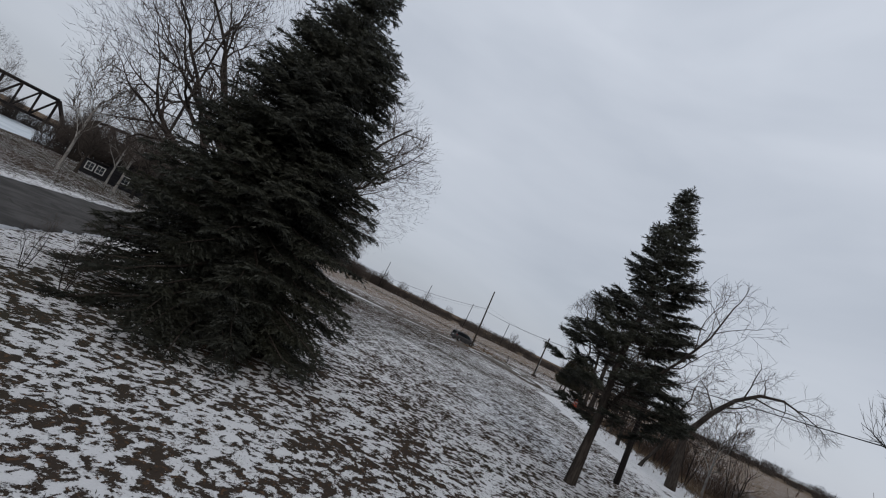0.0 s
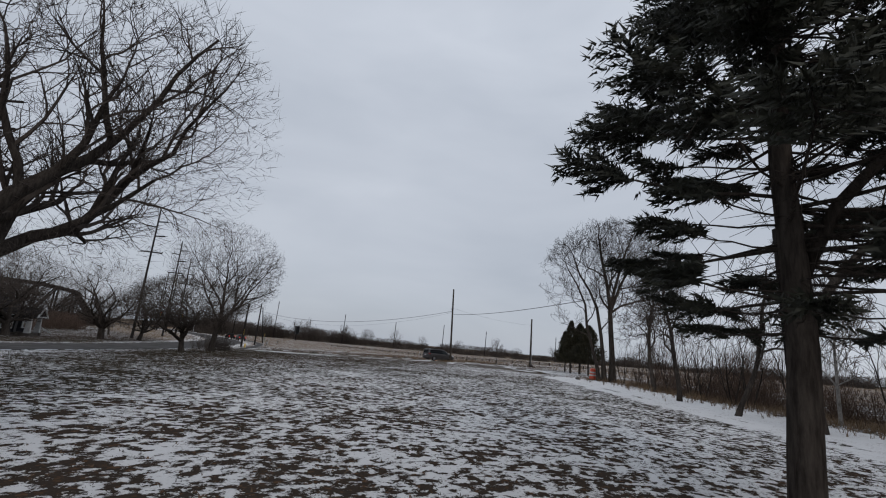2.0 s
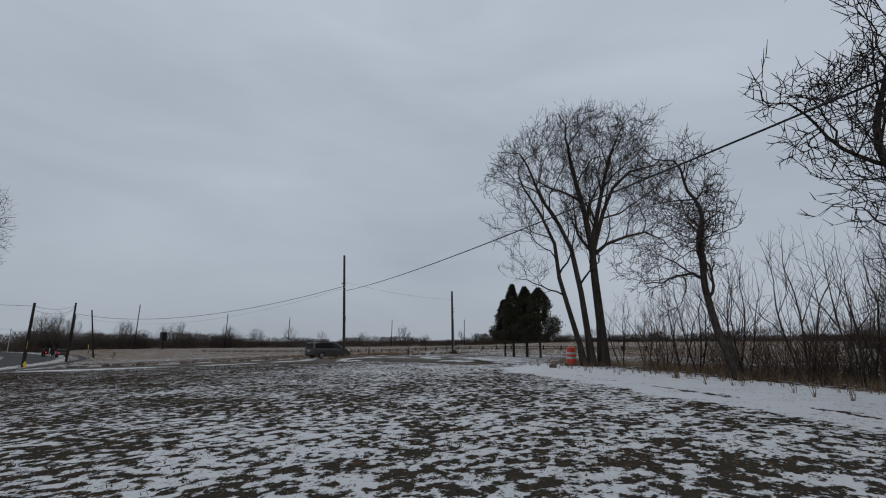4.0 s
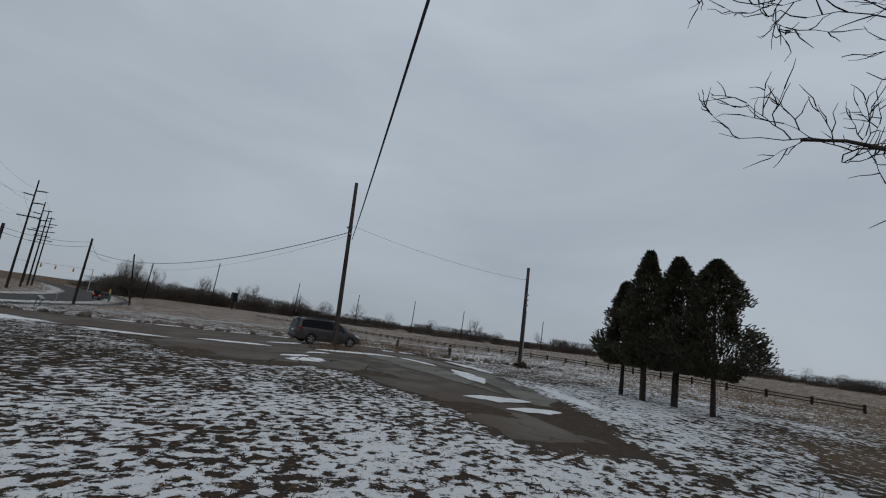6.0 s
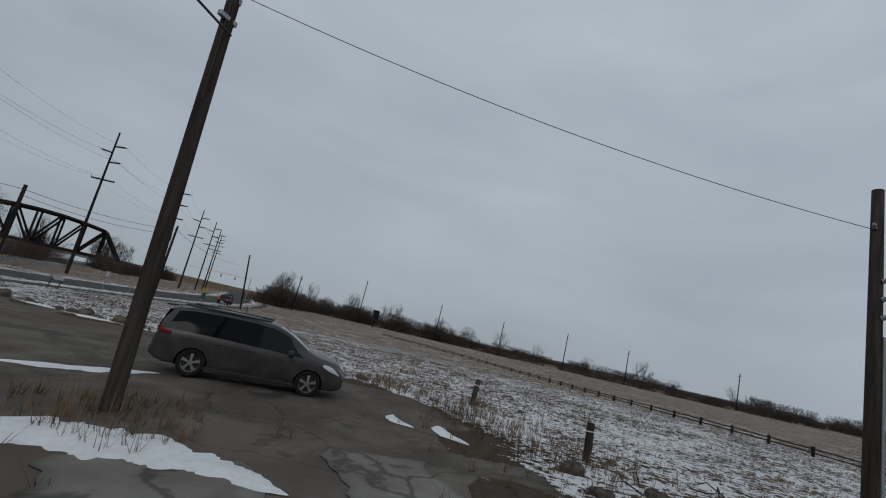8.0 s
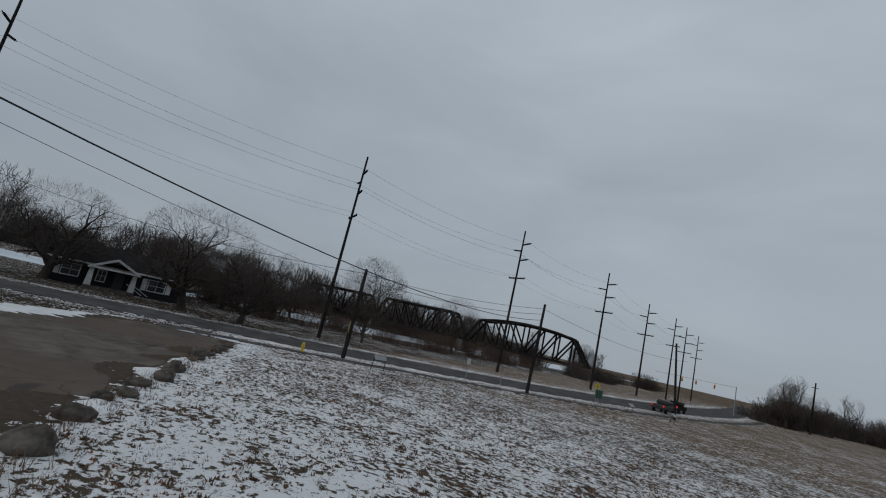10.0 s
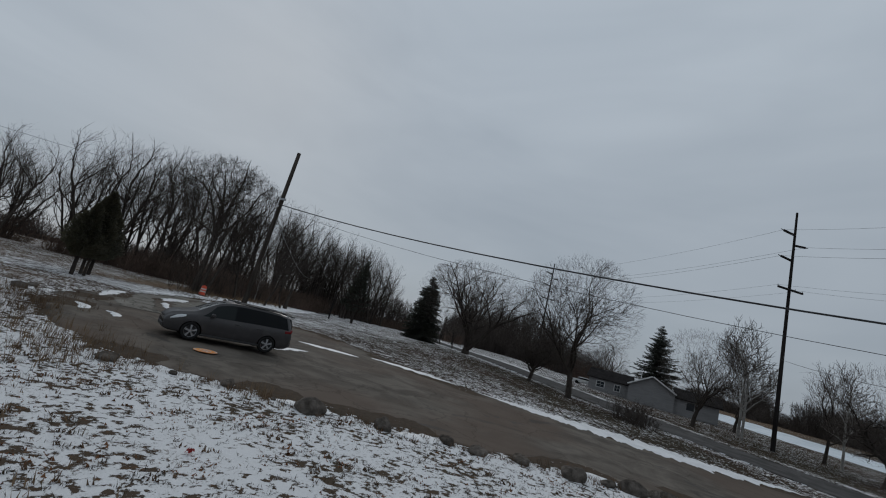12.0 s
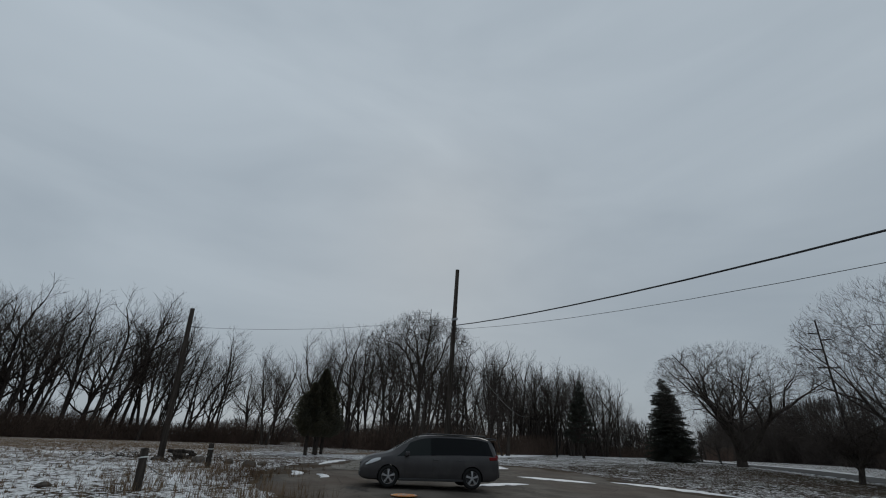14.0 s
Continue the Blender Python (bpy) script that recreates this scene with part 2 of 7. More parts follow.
def mesh_of(name, geo, faces, mat, smooth=False):
    """A mesh from a Geo (faces None), or from lists of vertices and faces."""
    me = bpy.data.meshes.new(name)
    if faces is None:
        v = np.concatenate(geo.v)
        corners = np.concatenate([f.reshape(-1) for f in geo.f])
        sizes = np.concatenate([np.full(len(f), f.shape[1]) for f in geo.f])
    elif isinstance(faces, np.ndarray):
        v, corners, sizes = np.asarray(geo), faces.reshape(-1), np.full(len(faces), faces.shape[1])
    else:
        v, corners = np.asarray([tuple(p) for p in geo], float), np.array([i for f in faces for i in f], int)
        sizes = np.array([len(f) for f in faces], int)
    me.vertices.add(len(v))
    me.vertices.foreach_set("co", v.astype(np.float32).reshape(-1))
    me.loops.add(len(corners))
    me.loops.foreach_set("vertex_index", corners.astype(np.int32))
    me.polygons.add(len(sizes))
    me.polygons.foreach_set("loop_start", np.r_[0, np.cumsum(sizes)[:-1]].astype(np.int32))
    if mat is not None:
        me.materials.append(mat)
    me.polygons.foreach_set("use_smooth", np.full(len(sizes), smooth))
    me.update(calc_edges=True)
    return me


def thing(name, m, label, category, group="", kind=""):
    ob = new(name)
    ob.empty_display_size = 0.2
    ob.matrix_world = m
    return tagged(ob, label, category, group, kind)


def child(name, me, parent, label=""):
    ob = new(name, me)
    ob.parent = parent
    if label:
        tagged(ob, label)
    return ob


def part(name, bm, material, parent, label="", smooth=False):
    me = bpy.data.meshes.new(name)
    bm.to_mesh(me)
    bm.free()
    me.materials.append(material)
    if smooth:
        me.polygons.foreach_set("use_smooth", [True] * len(me.polygons))
    return child(name, me, parent, label)


def box_bm(size, at=(0, 0, 0), rot=(0, 0, 0), bevel=0.0, bm=None):
    bm = bm or bmesh.new()
    m = pose(*at, *rot) @ Matrix.Diagonal((*size, 1))
    made = bmesh.ops.create_cube(bm, size=1.0, matrix=m)
    if bevel:
        edges = list({e for v in made["verts"] for e in v.link_edges})
        bmesh.ops.bevel(bm, geom=edges, offset=bevel, segments=1, affect="EDGES", profile=0.5)
    return bm


def rod_bm(a, b, r0, r1=None, seg=10, bm=None):
    bm = bm or bmesh.new()
    a, b = Vector(a), Vector(b)
    d = b - a
    m = Matrix.Translation((a + b) / 2) @ d.to_track_quat("Z", "Y").to_matrix().to_4x4()
    bmesh.ops.create_cone(bm, cap_ends=True, segments=seg, radius1=r0, radius2=r0 if r1 is None else r1, depth=d.length, matrix=m)
    return bm


def tube(geo, pts, radii, sides):
    """Append a tapered tube along pts."""
    pts, radii = np.asarray(pts, float), np.asarray(radii, float)
    n = len(pts)
    t = np.empty_like(pts)
    t[1:-1], t[0], t[-1] = pts[2:] - pts[:-2], pts[1] - pts[0], pts[-1] - pts[-2]
    t /= np.sqrt((t * t).sum(1))[:, None] + 1e-9
    if abs(t[0, 2]) < 0.9:
        u = np.stack([-t[:, 1], t[:, 0], np.zeros(n)], 1)
    else:
        u = np.stack([np.zeros(n), -t[:, 2], t[:, 1]], 1)
    u /= np.sqrt((u * u).sum(1))[:, None] + 1e-9
    w = np.stack([t[:, 1] * u[:, 2] - t[:, 2] * u[:, 1], t[:, 2] * u[:, 0] - t[:, 0] * u[:, 2], t[:, 0] * u[:, 1] - t[:, 1] * u[:, 0]], 1)
    a = np.arange(sides) * (2 * math.pi / sides)
    ring = np.cos(a)[None, :, None] * u[:, None] + np.sin(a)[None, :, None] * w[:, None]
    verts = pts[:, None] + ring * radii[:, None, None]
    i = np.arange(n - 1)[:, None] * sides
    k = np.arange(sides)[None]
    k2 = (k + 1) % sides
    faces = np.stack([i + k, i + k2, i + k2 + sides, i + k + sides], -1).reshape(-1, 4)
    geo.add(verts, faces)
    if sides >= 6:
        m = (n - 1) * sides
        geo.f.append(np.array([[m, m + j, m + j + 1] for j in range(1, sides - 1)]) + geo.n - n * sides)


def line_points(pts, spacing):
    """Smooth a control line (Catmull-Rom) and sample it evenly."""
    p = np.array(pts, float)
    p = np.vstack([2 * p[0] - p[1], p, 2 * p[-1] - p[-2]])
    out = []
    for i in range(1, len(p) - 2):
        n = max(2, int(np.linalg.norm(p[i + 1] - p[i]) / spacing))
        for t in np.linspace(0, 1, n, endpoint=False):
            a, b, c, d = p[i - 1], p[i], p[i + 1], p[i + 2]
            out.append(0.5 * (2 * b + (c - a) * t + (2 * a - 5 * b + 4 * c - d) * t * t + (3 * b - a - 3 * c + d) * t ** 3))
    out.append(p[-2])
    return np.array(out)


def near_line(X, Y, pts):
    """Distance from the places X, Y to a broken line."""
    best = np.full(np.shape(X), 1e9)
    for a, b in zip(pts[:-1], pts[1:]):
        ax, ay, dx, dy = a[0], a[1], b[0] - a[0], b[1] - a[1]
        k = np.clip(((X - ax) * dx + (Y - ay) * dy) / (dx * dx + dy * dy + 1e-9), 0, 1)
        best = np.minimum(best, np.hypot(X - ax - k * dx, Y - ay - k * dy))
    return best


def ribbon(name, left, right, rows, lift, mat, label, category, ragged=0.0, seed=0, rim=1.0):
    """A paved surface lofted between two lines of equal count, laid on the land, with its thickness down at the rim."""
    rng = np.random.default_rng(seed)
    left, right = np.array(left, float), np.array(right, float)
    n = len(left)
    V, F, edge = [], [], []
    wob = [np.convolve(rng.normal(0, 1, n + 8), np.ones(5) / 5, "same")[4:4 + n] * ragged for _ in range(2)]
    for i in range(n):
        d = right[i] - left[i]
        d /= np.linalg.norm(d) + 1e-9
        a, b = left[i] + d * wob[0][i], right[i] - d * wob[1][i]
        for j in range(rows + 1):
            k = j / rows
            x, y = a + (b - a) * k
            width = np.linalg.norm(b - a)
            V.append((x, y, H(x, y) + lift + 0.02 * noise.noise(Vector((x * 0.3, y * 0.3, 3.0)))))
            edge.append(rim * max(0.0, 1 - min(k, 1 - k) * width / 0.9))
    w = rows + 1
    for i in range(n - 1):
        for j in range(rows):
            F.append((i * w + j, (i + 1) * w + j, (i + 1) * w + j + 1, i * w + j + 1))
    for side in (0, rows):
        k0 = len(V)
        for i in range(n):
            x, y, z = V[i * w + side]
            V.append((x, y, z - 0.25))
            edge.append(1.0)
        for i in range(n - 1):
            F.append((i * w + side, (i + 1) * w + side, k0 + i + 1, k0 + i))
    me = mesh_of(name, V, F, mat, True)
    at = me.attributes.new("edge", "FLOAT", "POINT")
    at.data.foreach_set("value", np.array(edge, np.float32))
    return tagged(new(name, me), label, category, kind="structure")

# ---- the land ----
ROCK_LINE = [(-2.5, -0.8), (-5.0, 1.0), (-10.7, 5.8), (-14.0, 8.5), (-17.8, 11.8), (-22.6, 16.3), (-25.2, 18.4)]
LOT_LAWN = [(-32.0, 14.0), (-29.4, 10.0), (-26.6, 4.5), (-23.8, -1.0), (-22.2, -5.5), (-21.6, -10.0), (-21.8, -14.5), (-21.9, -18.0), (-20.4, -20.3), (-18.6, -20.5), (-17.5, -20.9), (-17.5, -22.6), (-18.2, -24.8), (-18.9, -27.4), (-20.4, -30.6)]
LOT_ROCK = [(-25.8, 19.6), (-18.2, 11.6), (-11.0, 5.3), (-5.2, 0.6), (-2.6, -2.4), (-2.2, -9.5), (-4.8, -16.0), (-8.4, -20.8), (-11.4, -25.0), (-14.6, -28.8), (-18.6, -32.4)]
ROAD_LINE = [(-150, -150), (-108, -92), (-84, -58), (-71, -35), (-60, -18), (-49, 0), (-39.5, 17), (-31, 32), (-22, 49), (-14.5, 66), (-7, 92), (-1, 125), (3, 165), (8, 260), (10, 420)]
LANE_LINE = [(-12.5, -23.0), (-15.8, -28.5), (-19.8, -34.2), (-24.4, -39.8), (-29.8, -45.4), (-35.2, -51.2), (-41.5, -58.2), (-50, -69), (-62, -86)]
RIVER_LINE = [(-330, -80), (-220, -20), (-150, 12), (-112, 45), (-92, 85), (-84, 130), (-80, 200), (-78, 420)]


def steps(lo, hi, fine, far, grow=1.16):
    a = list(np.arange(lo, hi + fine / 2, fine))
    d = fine
    while a[-1] < far:
        d *= grow
        a.append(a[-1] + d)
    d = fine
    while a[0] > -far:
        d *= grow
        a.insert(0, a[0] - d)
    return np.array(a)


_flat = height


def height(x, y):
    """The land with the river's channel cut into it."""
    z = _flat(x, y)
    dr = near_line(np.asarray(x, float), np.asarray(y, float), RIVER_LINE)
    k = np.clip((30.0 - dr) / 10.0, 0, 1)
    return z - 1.9 * k * k * (3 - 2 * k)


def soft(v, lo, hi):
    k = np.clip((v - lo) / (hi - lo), 0, 1)
    return k * k * (3 - 2 * k)


def inside_lot(X, Y):
    poly = LOT_LAWN + LOT_ROCK[::-1]
    res = np.zeros(X.shape, bool)
    j = len(poly) - 1
    for i in range(len(poly)):
        (xi, yi), (xj, yj) = poly[i], poly[j]
        res ^= ((yi > Y) != (yj > Y)) & (X < (xj - xi) * (Y - yi) / (yj - yi + 1e-12) + xi)
        j = i
    return res


def build_land():
    xs, ys = steps(-84, 26, 0.6, 2200), steps(-74, 44, 0.6, 2200)
    X, Y = np.meshgrid(xs, ys)
    Z = height(X, Y)
    rough = np.array([[noise.noise(Vector((x * 0.45, y * 0.45, 0.0))) for x in xs] for y in ys])
    near = np.exp(-((X + 25) ** 2 + (Y + 12) ** 2) / 90.0 ** 2)
    Z = Z + 0.035 * rough * near
    d_road, d_lane = near_line(X, Y, ROAD_LINE), near_line(X, Y, LANE_LINE)
    lot = inside_lot(X, Y)
    d_rim = near_line(X, Y, LOT_LAWN + LOT_ROCK[::-1])
    Z -= 0.10 * soft(4.6 - d_road, 0, 0.8)
    Z = np.where(lot, Z - 0.07 * soft(d_rim, 1.3, 2.6), Z)
    # the field lies beyond the stones, the lawn this side
    side = (X + 2.5) * 0.60 + (Y + 0.8) * 0.78
    field = soft(side, -1.0, 2.0) * soft(X + 40, 0, 10)
    east = soft(X, -6, 3) * soft(-Y, -4, 4)
    meadow = np.clip(np.maximum(field, east), 0, 1)
    snow = 0.545 + 0.0 * X
    snow = snow * (1 - meadow) + meadow * 0.56
    far_field = soft(np.hypot(X - 0, Y - 5), 16, 48) * meadow
    snow = snow - 0.17 * far_field
    straw = 0.10 + 0.0 * X
    straw = straw * (1 - meadow) + meadow * (0.40 + 0.60 * far_field)
    snow = snow - 0.02 * east * soft(-Y, 10, 18) + 0.10 * np.exp(-((X + 11) ** 2 + (Y + 28) ** 2) / 4.5 ** 2)
    straw = np.clip(straw + 0.3 * east * soft(-Y, 10, 18), 0, 1)
    # lawn: barer and browner in its middle, whiter towards the spruces
    mid = np.exp(-((X + 34) ** 2 + (Y + 27) ** 2) / 15.0 ** 2)
    snow = snow - 0.10 * mid * (1 - meadow)
    snow = snow - 0.08 * soft(Y, -29, -19) * soft(-X, 14, 24) * (1 - meadow)
    # thinner under the trees towards the road, and bare below the dense spruce
    snow = snow - 0.10 * soft(20 - d_road, 0, 9) * soft(-X, 22, 27) * soft(X, -64, -56) * (1 - meadow)
    snow = snow - 0.05 * np.exp(-(((X + 66.4) ** 2 + (Y + 49.4) ** 2) / 5.2 ** 2) ** 2)
    snow = snow + 0.03 * soft(18 - np.hypot(X + 1, Y - 8), 0, 9) * meadow
    snow = snow - 0.02 * soft(-X, 44, 52) - 0.03 * soft(Y, -20, -10) * soft(-X, 27, 31) * (1 - meadow)
    snow = snow + 0.10 * np.exp(-((X + 24) ** 2 + (Y + 29) ** 2) / 5.0 ** 2)
    # beside the lot, the lane and the road
    rim = np.exp(-(d_rim / 1.3) ** 2) * (~lot)
    snow = snow + 0.22 * rim * soft(side, -3.0, 1.0) + 0.20 * rim * soft(-X, 22, 27)
    wob = np.array([[noise.noise(Vector((x * 0.8, y * 0.8, 5.0))) for x in xs] for y in ys])
    lane = soft(2.8 + 0.9 * wob - d_lane, -0.5, 0.4) * soft(-Y, 32.0, 36.5)
    snow = np.maximum(snow, 1.25 * lane)
    rut = np.exp(-((near_line(X, Y, [(x - 1.15, y + 0.98) for x, y in LANE_LINE]) - 0.25 * wob) / 0.34) ** 2) * soft(-Y, 36, 40)
    snow = snow - 0.85 * rut * soft(wob, -0.35, 0.1)
    verge = np.exp(-((d_road - 5.6) / 1.1) ** 2)
    snow = snow + 0.18 * verge
    blotch = np.array([[0.6 * noise.noise(Vector((x * 0.45, y * 0.45, 9.0))) + 0.4 * noise.noise(Vector((x * 1.3, y * 1.3, 4.0))) for x in xs] for y in ys])
    snow = snow + 0.20 * blotch * meadow * (1 - 0.5 * far_field) + 0.10 * blotch * (1 - meadow) * (lane < 0.3)
    apron = np.exp(-(((X + 5) ** 2 + (Y + 20) ** 2) / 5.0 ** 2) ** 2)
    snow = snow - 0.12 * apron
    straw = np.clip(straw + 0.3 * apron, 0, 1)
    scrub = np.exp(-((d_lane - 6.5) / 3.0) ** 2) * soft((X + 24) * 0.77 - (Y + 40) * 0.64, 0, 4) * soft(-Y, 30, 36)
    snow = snow - 0.22 * scrub
    rough_land = soft((X + 24) * 0.77 - (Y + 40) * 0.64, 2, 7) * soft(-Y, 31, 38) * soft(X + 60, 0, 10) * (1 - meadow)
    snow = snow - 0.13 * rough_land
    straw = np.clip(straw + 0.45 * rough_land, 0, 1)
    straw = np.clip(straw + 0.55 * scrub, 0, 1)
    earth = np.clip(soft(0.6 - d_rim, -2.2, 0.8) * (~lot) * soft(-side, 1.0, 4.0) * 0.7 + lot * 1.0, 0, 1)
    snow = np.where(lot, 0.15, snow)
    beyond = soft(d_road, 8, 14) * soft(0.62 * Y - X - 44, 0, 6)
    snow = snow - 0.04 * beyond
    far = soft(np.hypot(X, Y), 170, 300)
    snow = snow * (1 - far) + 0.22 * far
    straw = straw * (1 - far) + 0.75 * far
    ny, nx = X.shape
    V = np.stack([X, Y, Z], -1).reshape(-1, 3)
    idx = np.arange(nx * ny).reshape(ny, nx)
    F = np.stack([idx[:-1, :-1], idx[:-1, 1:], idx[1:, 1:], idx[1:, :-1]], -1).reshape(-1, 4)
    me = mesh_of("ground", V, F, GROUND, True)
    for nm, val in (("snow", snow), ("straw", straw), ("earth", earth)):
        at = me.attributes.new(nm, "FLOAT", "POINT")
        at.data.foreach_set("value", np.clip(val, 0, 1.3).reshape(-1).astype(np.float32))
    tagged(new("ground", me), "winter lawn and field of brown grass under patchy thin snow", "ground", kind="structure")


build_land()


def even(line, n):
    p = line_points(line, 0.4)
    s = np.r_[0, np.cumsum(np.linalg.norm(np.diff(p, axis=0), axis=1))]
    t = np.linspace(0, s[-1], n)
    return np.stack([np.interp(t, s, p[:, 0]), np.interp(t, s, p[:, 1])], -1)


def offset(line, d):
    p = np.array(line)
    t = np.gradient(p, axis=0)
    t /= np.linalg.norm(t, axis=1)[:, None]
    return p + d * np.stack([-t[:, 1], t[:, 0]], -1)


ribbon("parking_lot", even(LOT_LAWN, 110), even(LOT_ROCK, 110), 44, -0.002, LOT, "worn brown-grey asphalt parking lot with damp stains", "parking lot", 0.5, 1, 0.5)
_road = even(ROAD_LINE, 420)
ribbon("road", offset(_road, 4.2), offset(_road, -4.2), 12, 0.0, ROAD, "two-lane grey asphalt road edged with snow", "road", 0.15, 2)
_slab_edges = (([(-10.9, -13.2), (-11.6, -16.2), (-12.9, -19.5), (-13.6, -22.2), (-14.0, -24.2), (-14.6, -26.0)], [(-8.7, -13.0), (-9.3, -16.2), (-10.2, -19.1), (-11.7, -21.7), (-13.2, -23.7), (-14.3, -25.8)]),
               ([(-7.4, -12.0), (-8.2, -16.0), (-9.3, -19.9), (-11.2, -22.2), (-13.0, -24.4), (-15.4, -27.6)], [(-5.6, -12.4), (-6.6, -15.6), (-7.4, -17.8), (-8.6, -20.9), (-10.9, -24.2), (-14.2, -28.4)]))
for _i, (_a, _b) in enumerate(_slab_edges):
    ribbon("driveway", even(_a, 70), even(_b, 70), 10, 0.014, CONCRETE, "cracked worn concrete driveway strip leaving the lot", "driveway", 0.28, 3 + _i, 0.3)
_walk = offset(_road, -7.6)[(_road[:, 1] > 20) & (_road[:, 1] < 150)]
ribbon("footpath", _walk + 0.0, offset(_walk, -1.7), 4, 0.03, ROAD, "narrow asphalt footpath beside the road", "footpath", 0.08, 4)
_river = even(RIVER_LINE, 90)


def build_river():
    a, b = offset(_river, 34), offset(_river, -34)
    V, F = [], []
    for p, q in zip(a, b):
        for k in np.linspace(0, 1, 9):
            x, y = p + (q - p) * k
            V.append((x, y, -2.35))
    for i in range(len(a) - 1):
        for j in range(8):
            F.append((i * 9 + j, (i + 1) * 9 + j, (i + 1) * 9 + j + 1, i * 9 + j + 1))
    tagged(new("river", mesh_of("river", V, F, ICE, True)), "frozen river with pale ice and snow on it", "river", kind="structure")


build_river()

# ---- trees ----
def unit(v):
    return v / (math.sqrt(v[0] * v[0] + v[1] * v[1] + v[2] * v[2]) + 1e-9)


def turned(d, angle, spin, rng):
    """A direction at an angle from d, spun round it."""
    a = unit(np.array((d[1] * 0.76 - d[2] * 0.57, d[2] * 0.31 - d[0] * 0.76, d[0] * 0.57 - d[1] * 0.31)))
    b = np.array((d[1] * a[2] - d[2] * a[1], d[2] * a[0] - d[0] * a[2], d[0] * a[1] - d[1] * a[0]))
    return unit(d * math.cos(angle) + (a * math.cos(spin) + b * math.sin(spin)) * math.sin(angle))


def twiglets(geo, n, mid, half, length, width, rng, inner=0.3, up=0.5):
    """Fine twig ends, as slim blades, through the outer part of a rounded space."""
    d = rng.normal(0, 1, (n, 3))
    d /= np.linalg.norm(d, axis=1)[:, None]
    c = mid + d * half * (rng.uniform(inner, 1.0, (n, 1)) ** 0.6)
    out = d + rng.normal(0, 0.6, (n, 3)) + np.array((0, 0, up))
    out /= np.linalg.norm(out, axis=1)[:, None]
    s = np.cross(out, rng.normal(0, 1, (n, 3)))
    s *= width / (np.linalg.norm(s, axis=1)[:, None] + 1e-9)
    L = length * rng.uniform(0.5, 1.3, (n, 1))
    geo.add(np.stack([c - out * L * 0.5 - s, c - out * L * 0.5 + s, c + out * L * 0.5], 1), np.arange(3 * n).reshape(-1, 3))


def bare_tree(seed, trunk, r0, crown, spread=0.85, levels=5, kids=(6, 5, 4, 4, 3), first=6.0, shrink=0.62, wiggle=0.2, rise=0.03, twig=0.016, thick=(0.5, 0.72), lowest=0.5, stems=1, splay=0.2, lean=(0, 0), stem=None, tip=0.62, bare=0.22, fuzz=0, last=1):
    """Limbs and twigs of a leafless tree as two sets of tapered tubes. trunk: its length; crown: centre and half-sizes of the
    rounded space that the twigs fill; first: length of the main limbs; lowest: where on the trunk they begin."""
    rng = np.random.default_rng(seed)
    limbs, twigs = Geo(), Geo()
    mid, half = np.array(crown[0], float), np.array(crown[1], float)

    def branch(p, d, length, r, level):
        n = 7 if level < 2 else (5 if level < levels - 1 else (3 if level < levels else last))
        pts, dirs = [p], [d]
        kick = rng.normal(0, wiggle * (0.3 if level == 0 else 1.0), (n, 3))
        kick[:, 2] += rise
        room = rng.uniform(0.8, 1.12)
        if level == 0 and stem:
            pts = [np.array(q, float) for q in stem]
            dirs = [unit(pts[i + 1] - pts[i]) for i in range(len(pts) - 1)] + [unit(pts[-1] - pts[-2])]
        else:
            for i in range(n):
                d = unit(d + kick[i])
                q = p + d * (length / n)
                o = (q - mid) / half
                if level and o @ o > room and o @ o > ((p - mid) / half) @ ((p - mid) / half):
                    break
                p = q
                pts.append(p)
                dirs.append(d)
        n = len(pts) - 1
        if n < 1:
            return
        radii = np.linspace(r, r * (tip if level == 0 else 0.36), n + 1)
        if level == 0 and pts[0][2] < 1.0:
            radii[0] *= 1.4
        tube(limbs if level < 3 else twigs, pts, radii, (10, 7, 5, 3, 3, 3, 3)[level])
        if level >= levels:
            return
        count = kids[min(level, len(kids) - 1)]
        start = lowest if level == 0 else (bare if level == 1 else 0.22)
        spin = rng.uniform(0, 6.28)
        for k in range(count):
            f = start + (0.98 - start) * (k + rng.uniform(0.1, 0.9)) / count
            i = min(n - 1, int(f * n))
            q = pts[i] + (pts[i + 1] - pts[i]) * (f * n - i)
            spin += 2.4 + rng.normal(0, 0.35)
            nd = turned(dirs[i], rng.uniform(0.7, 1.15) * spread, spin, rng)
            ln = (first if level == 0 else length * shrink) * rng.uniform(0.78, 1.15) * (1.12 - 0.42 * f if level else 1.0)
            branch(q, nd, ln, max(twig, radii[i] * rng.uniform(*thick)), level + 1)
        branch(pts[-1], unit(dirs[-1] + rng.normal(0, 0.12, 3)), first if level == 0 else length * shrink, max(twig, radii[-1] * 0.9), level + 1)

    for s in range(stems):
        a = 2 * math.pi * s / stems + rng.uniform(0, 1)
        off = np.array((math.cos(a), math.sin(a), 0.0)) if stems > 1 else np.zeros(3)
        branch(off * r0 * 1.3 + np.array((0, 0, -0.25)), unit(np.array((lean[0], lean[1], 1.0)) + off * splay), trunk, r0, 0)
    if fuzz:
        twiglets(twigs, fuzz, mid, half, 0.6, 0.009, rng, 0.62)
    return limbs, twigs


def tree_meshes(name, made, bark, twig_mat):
    return mesh_of(name + "_trunk", made[0], None, bark, True), mesh_of(name + "_crown", made[1], None, twig_mat)


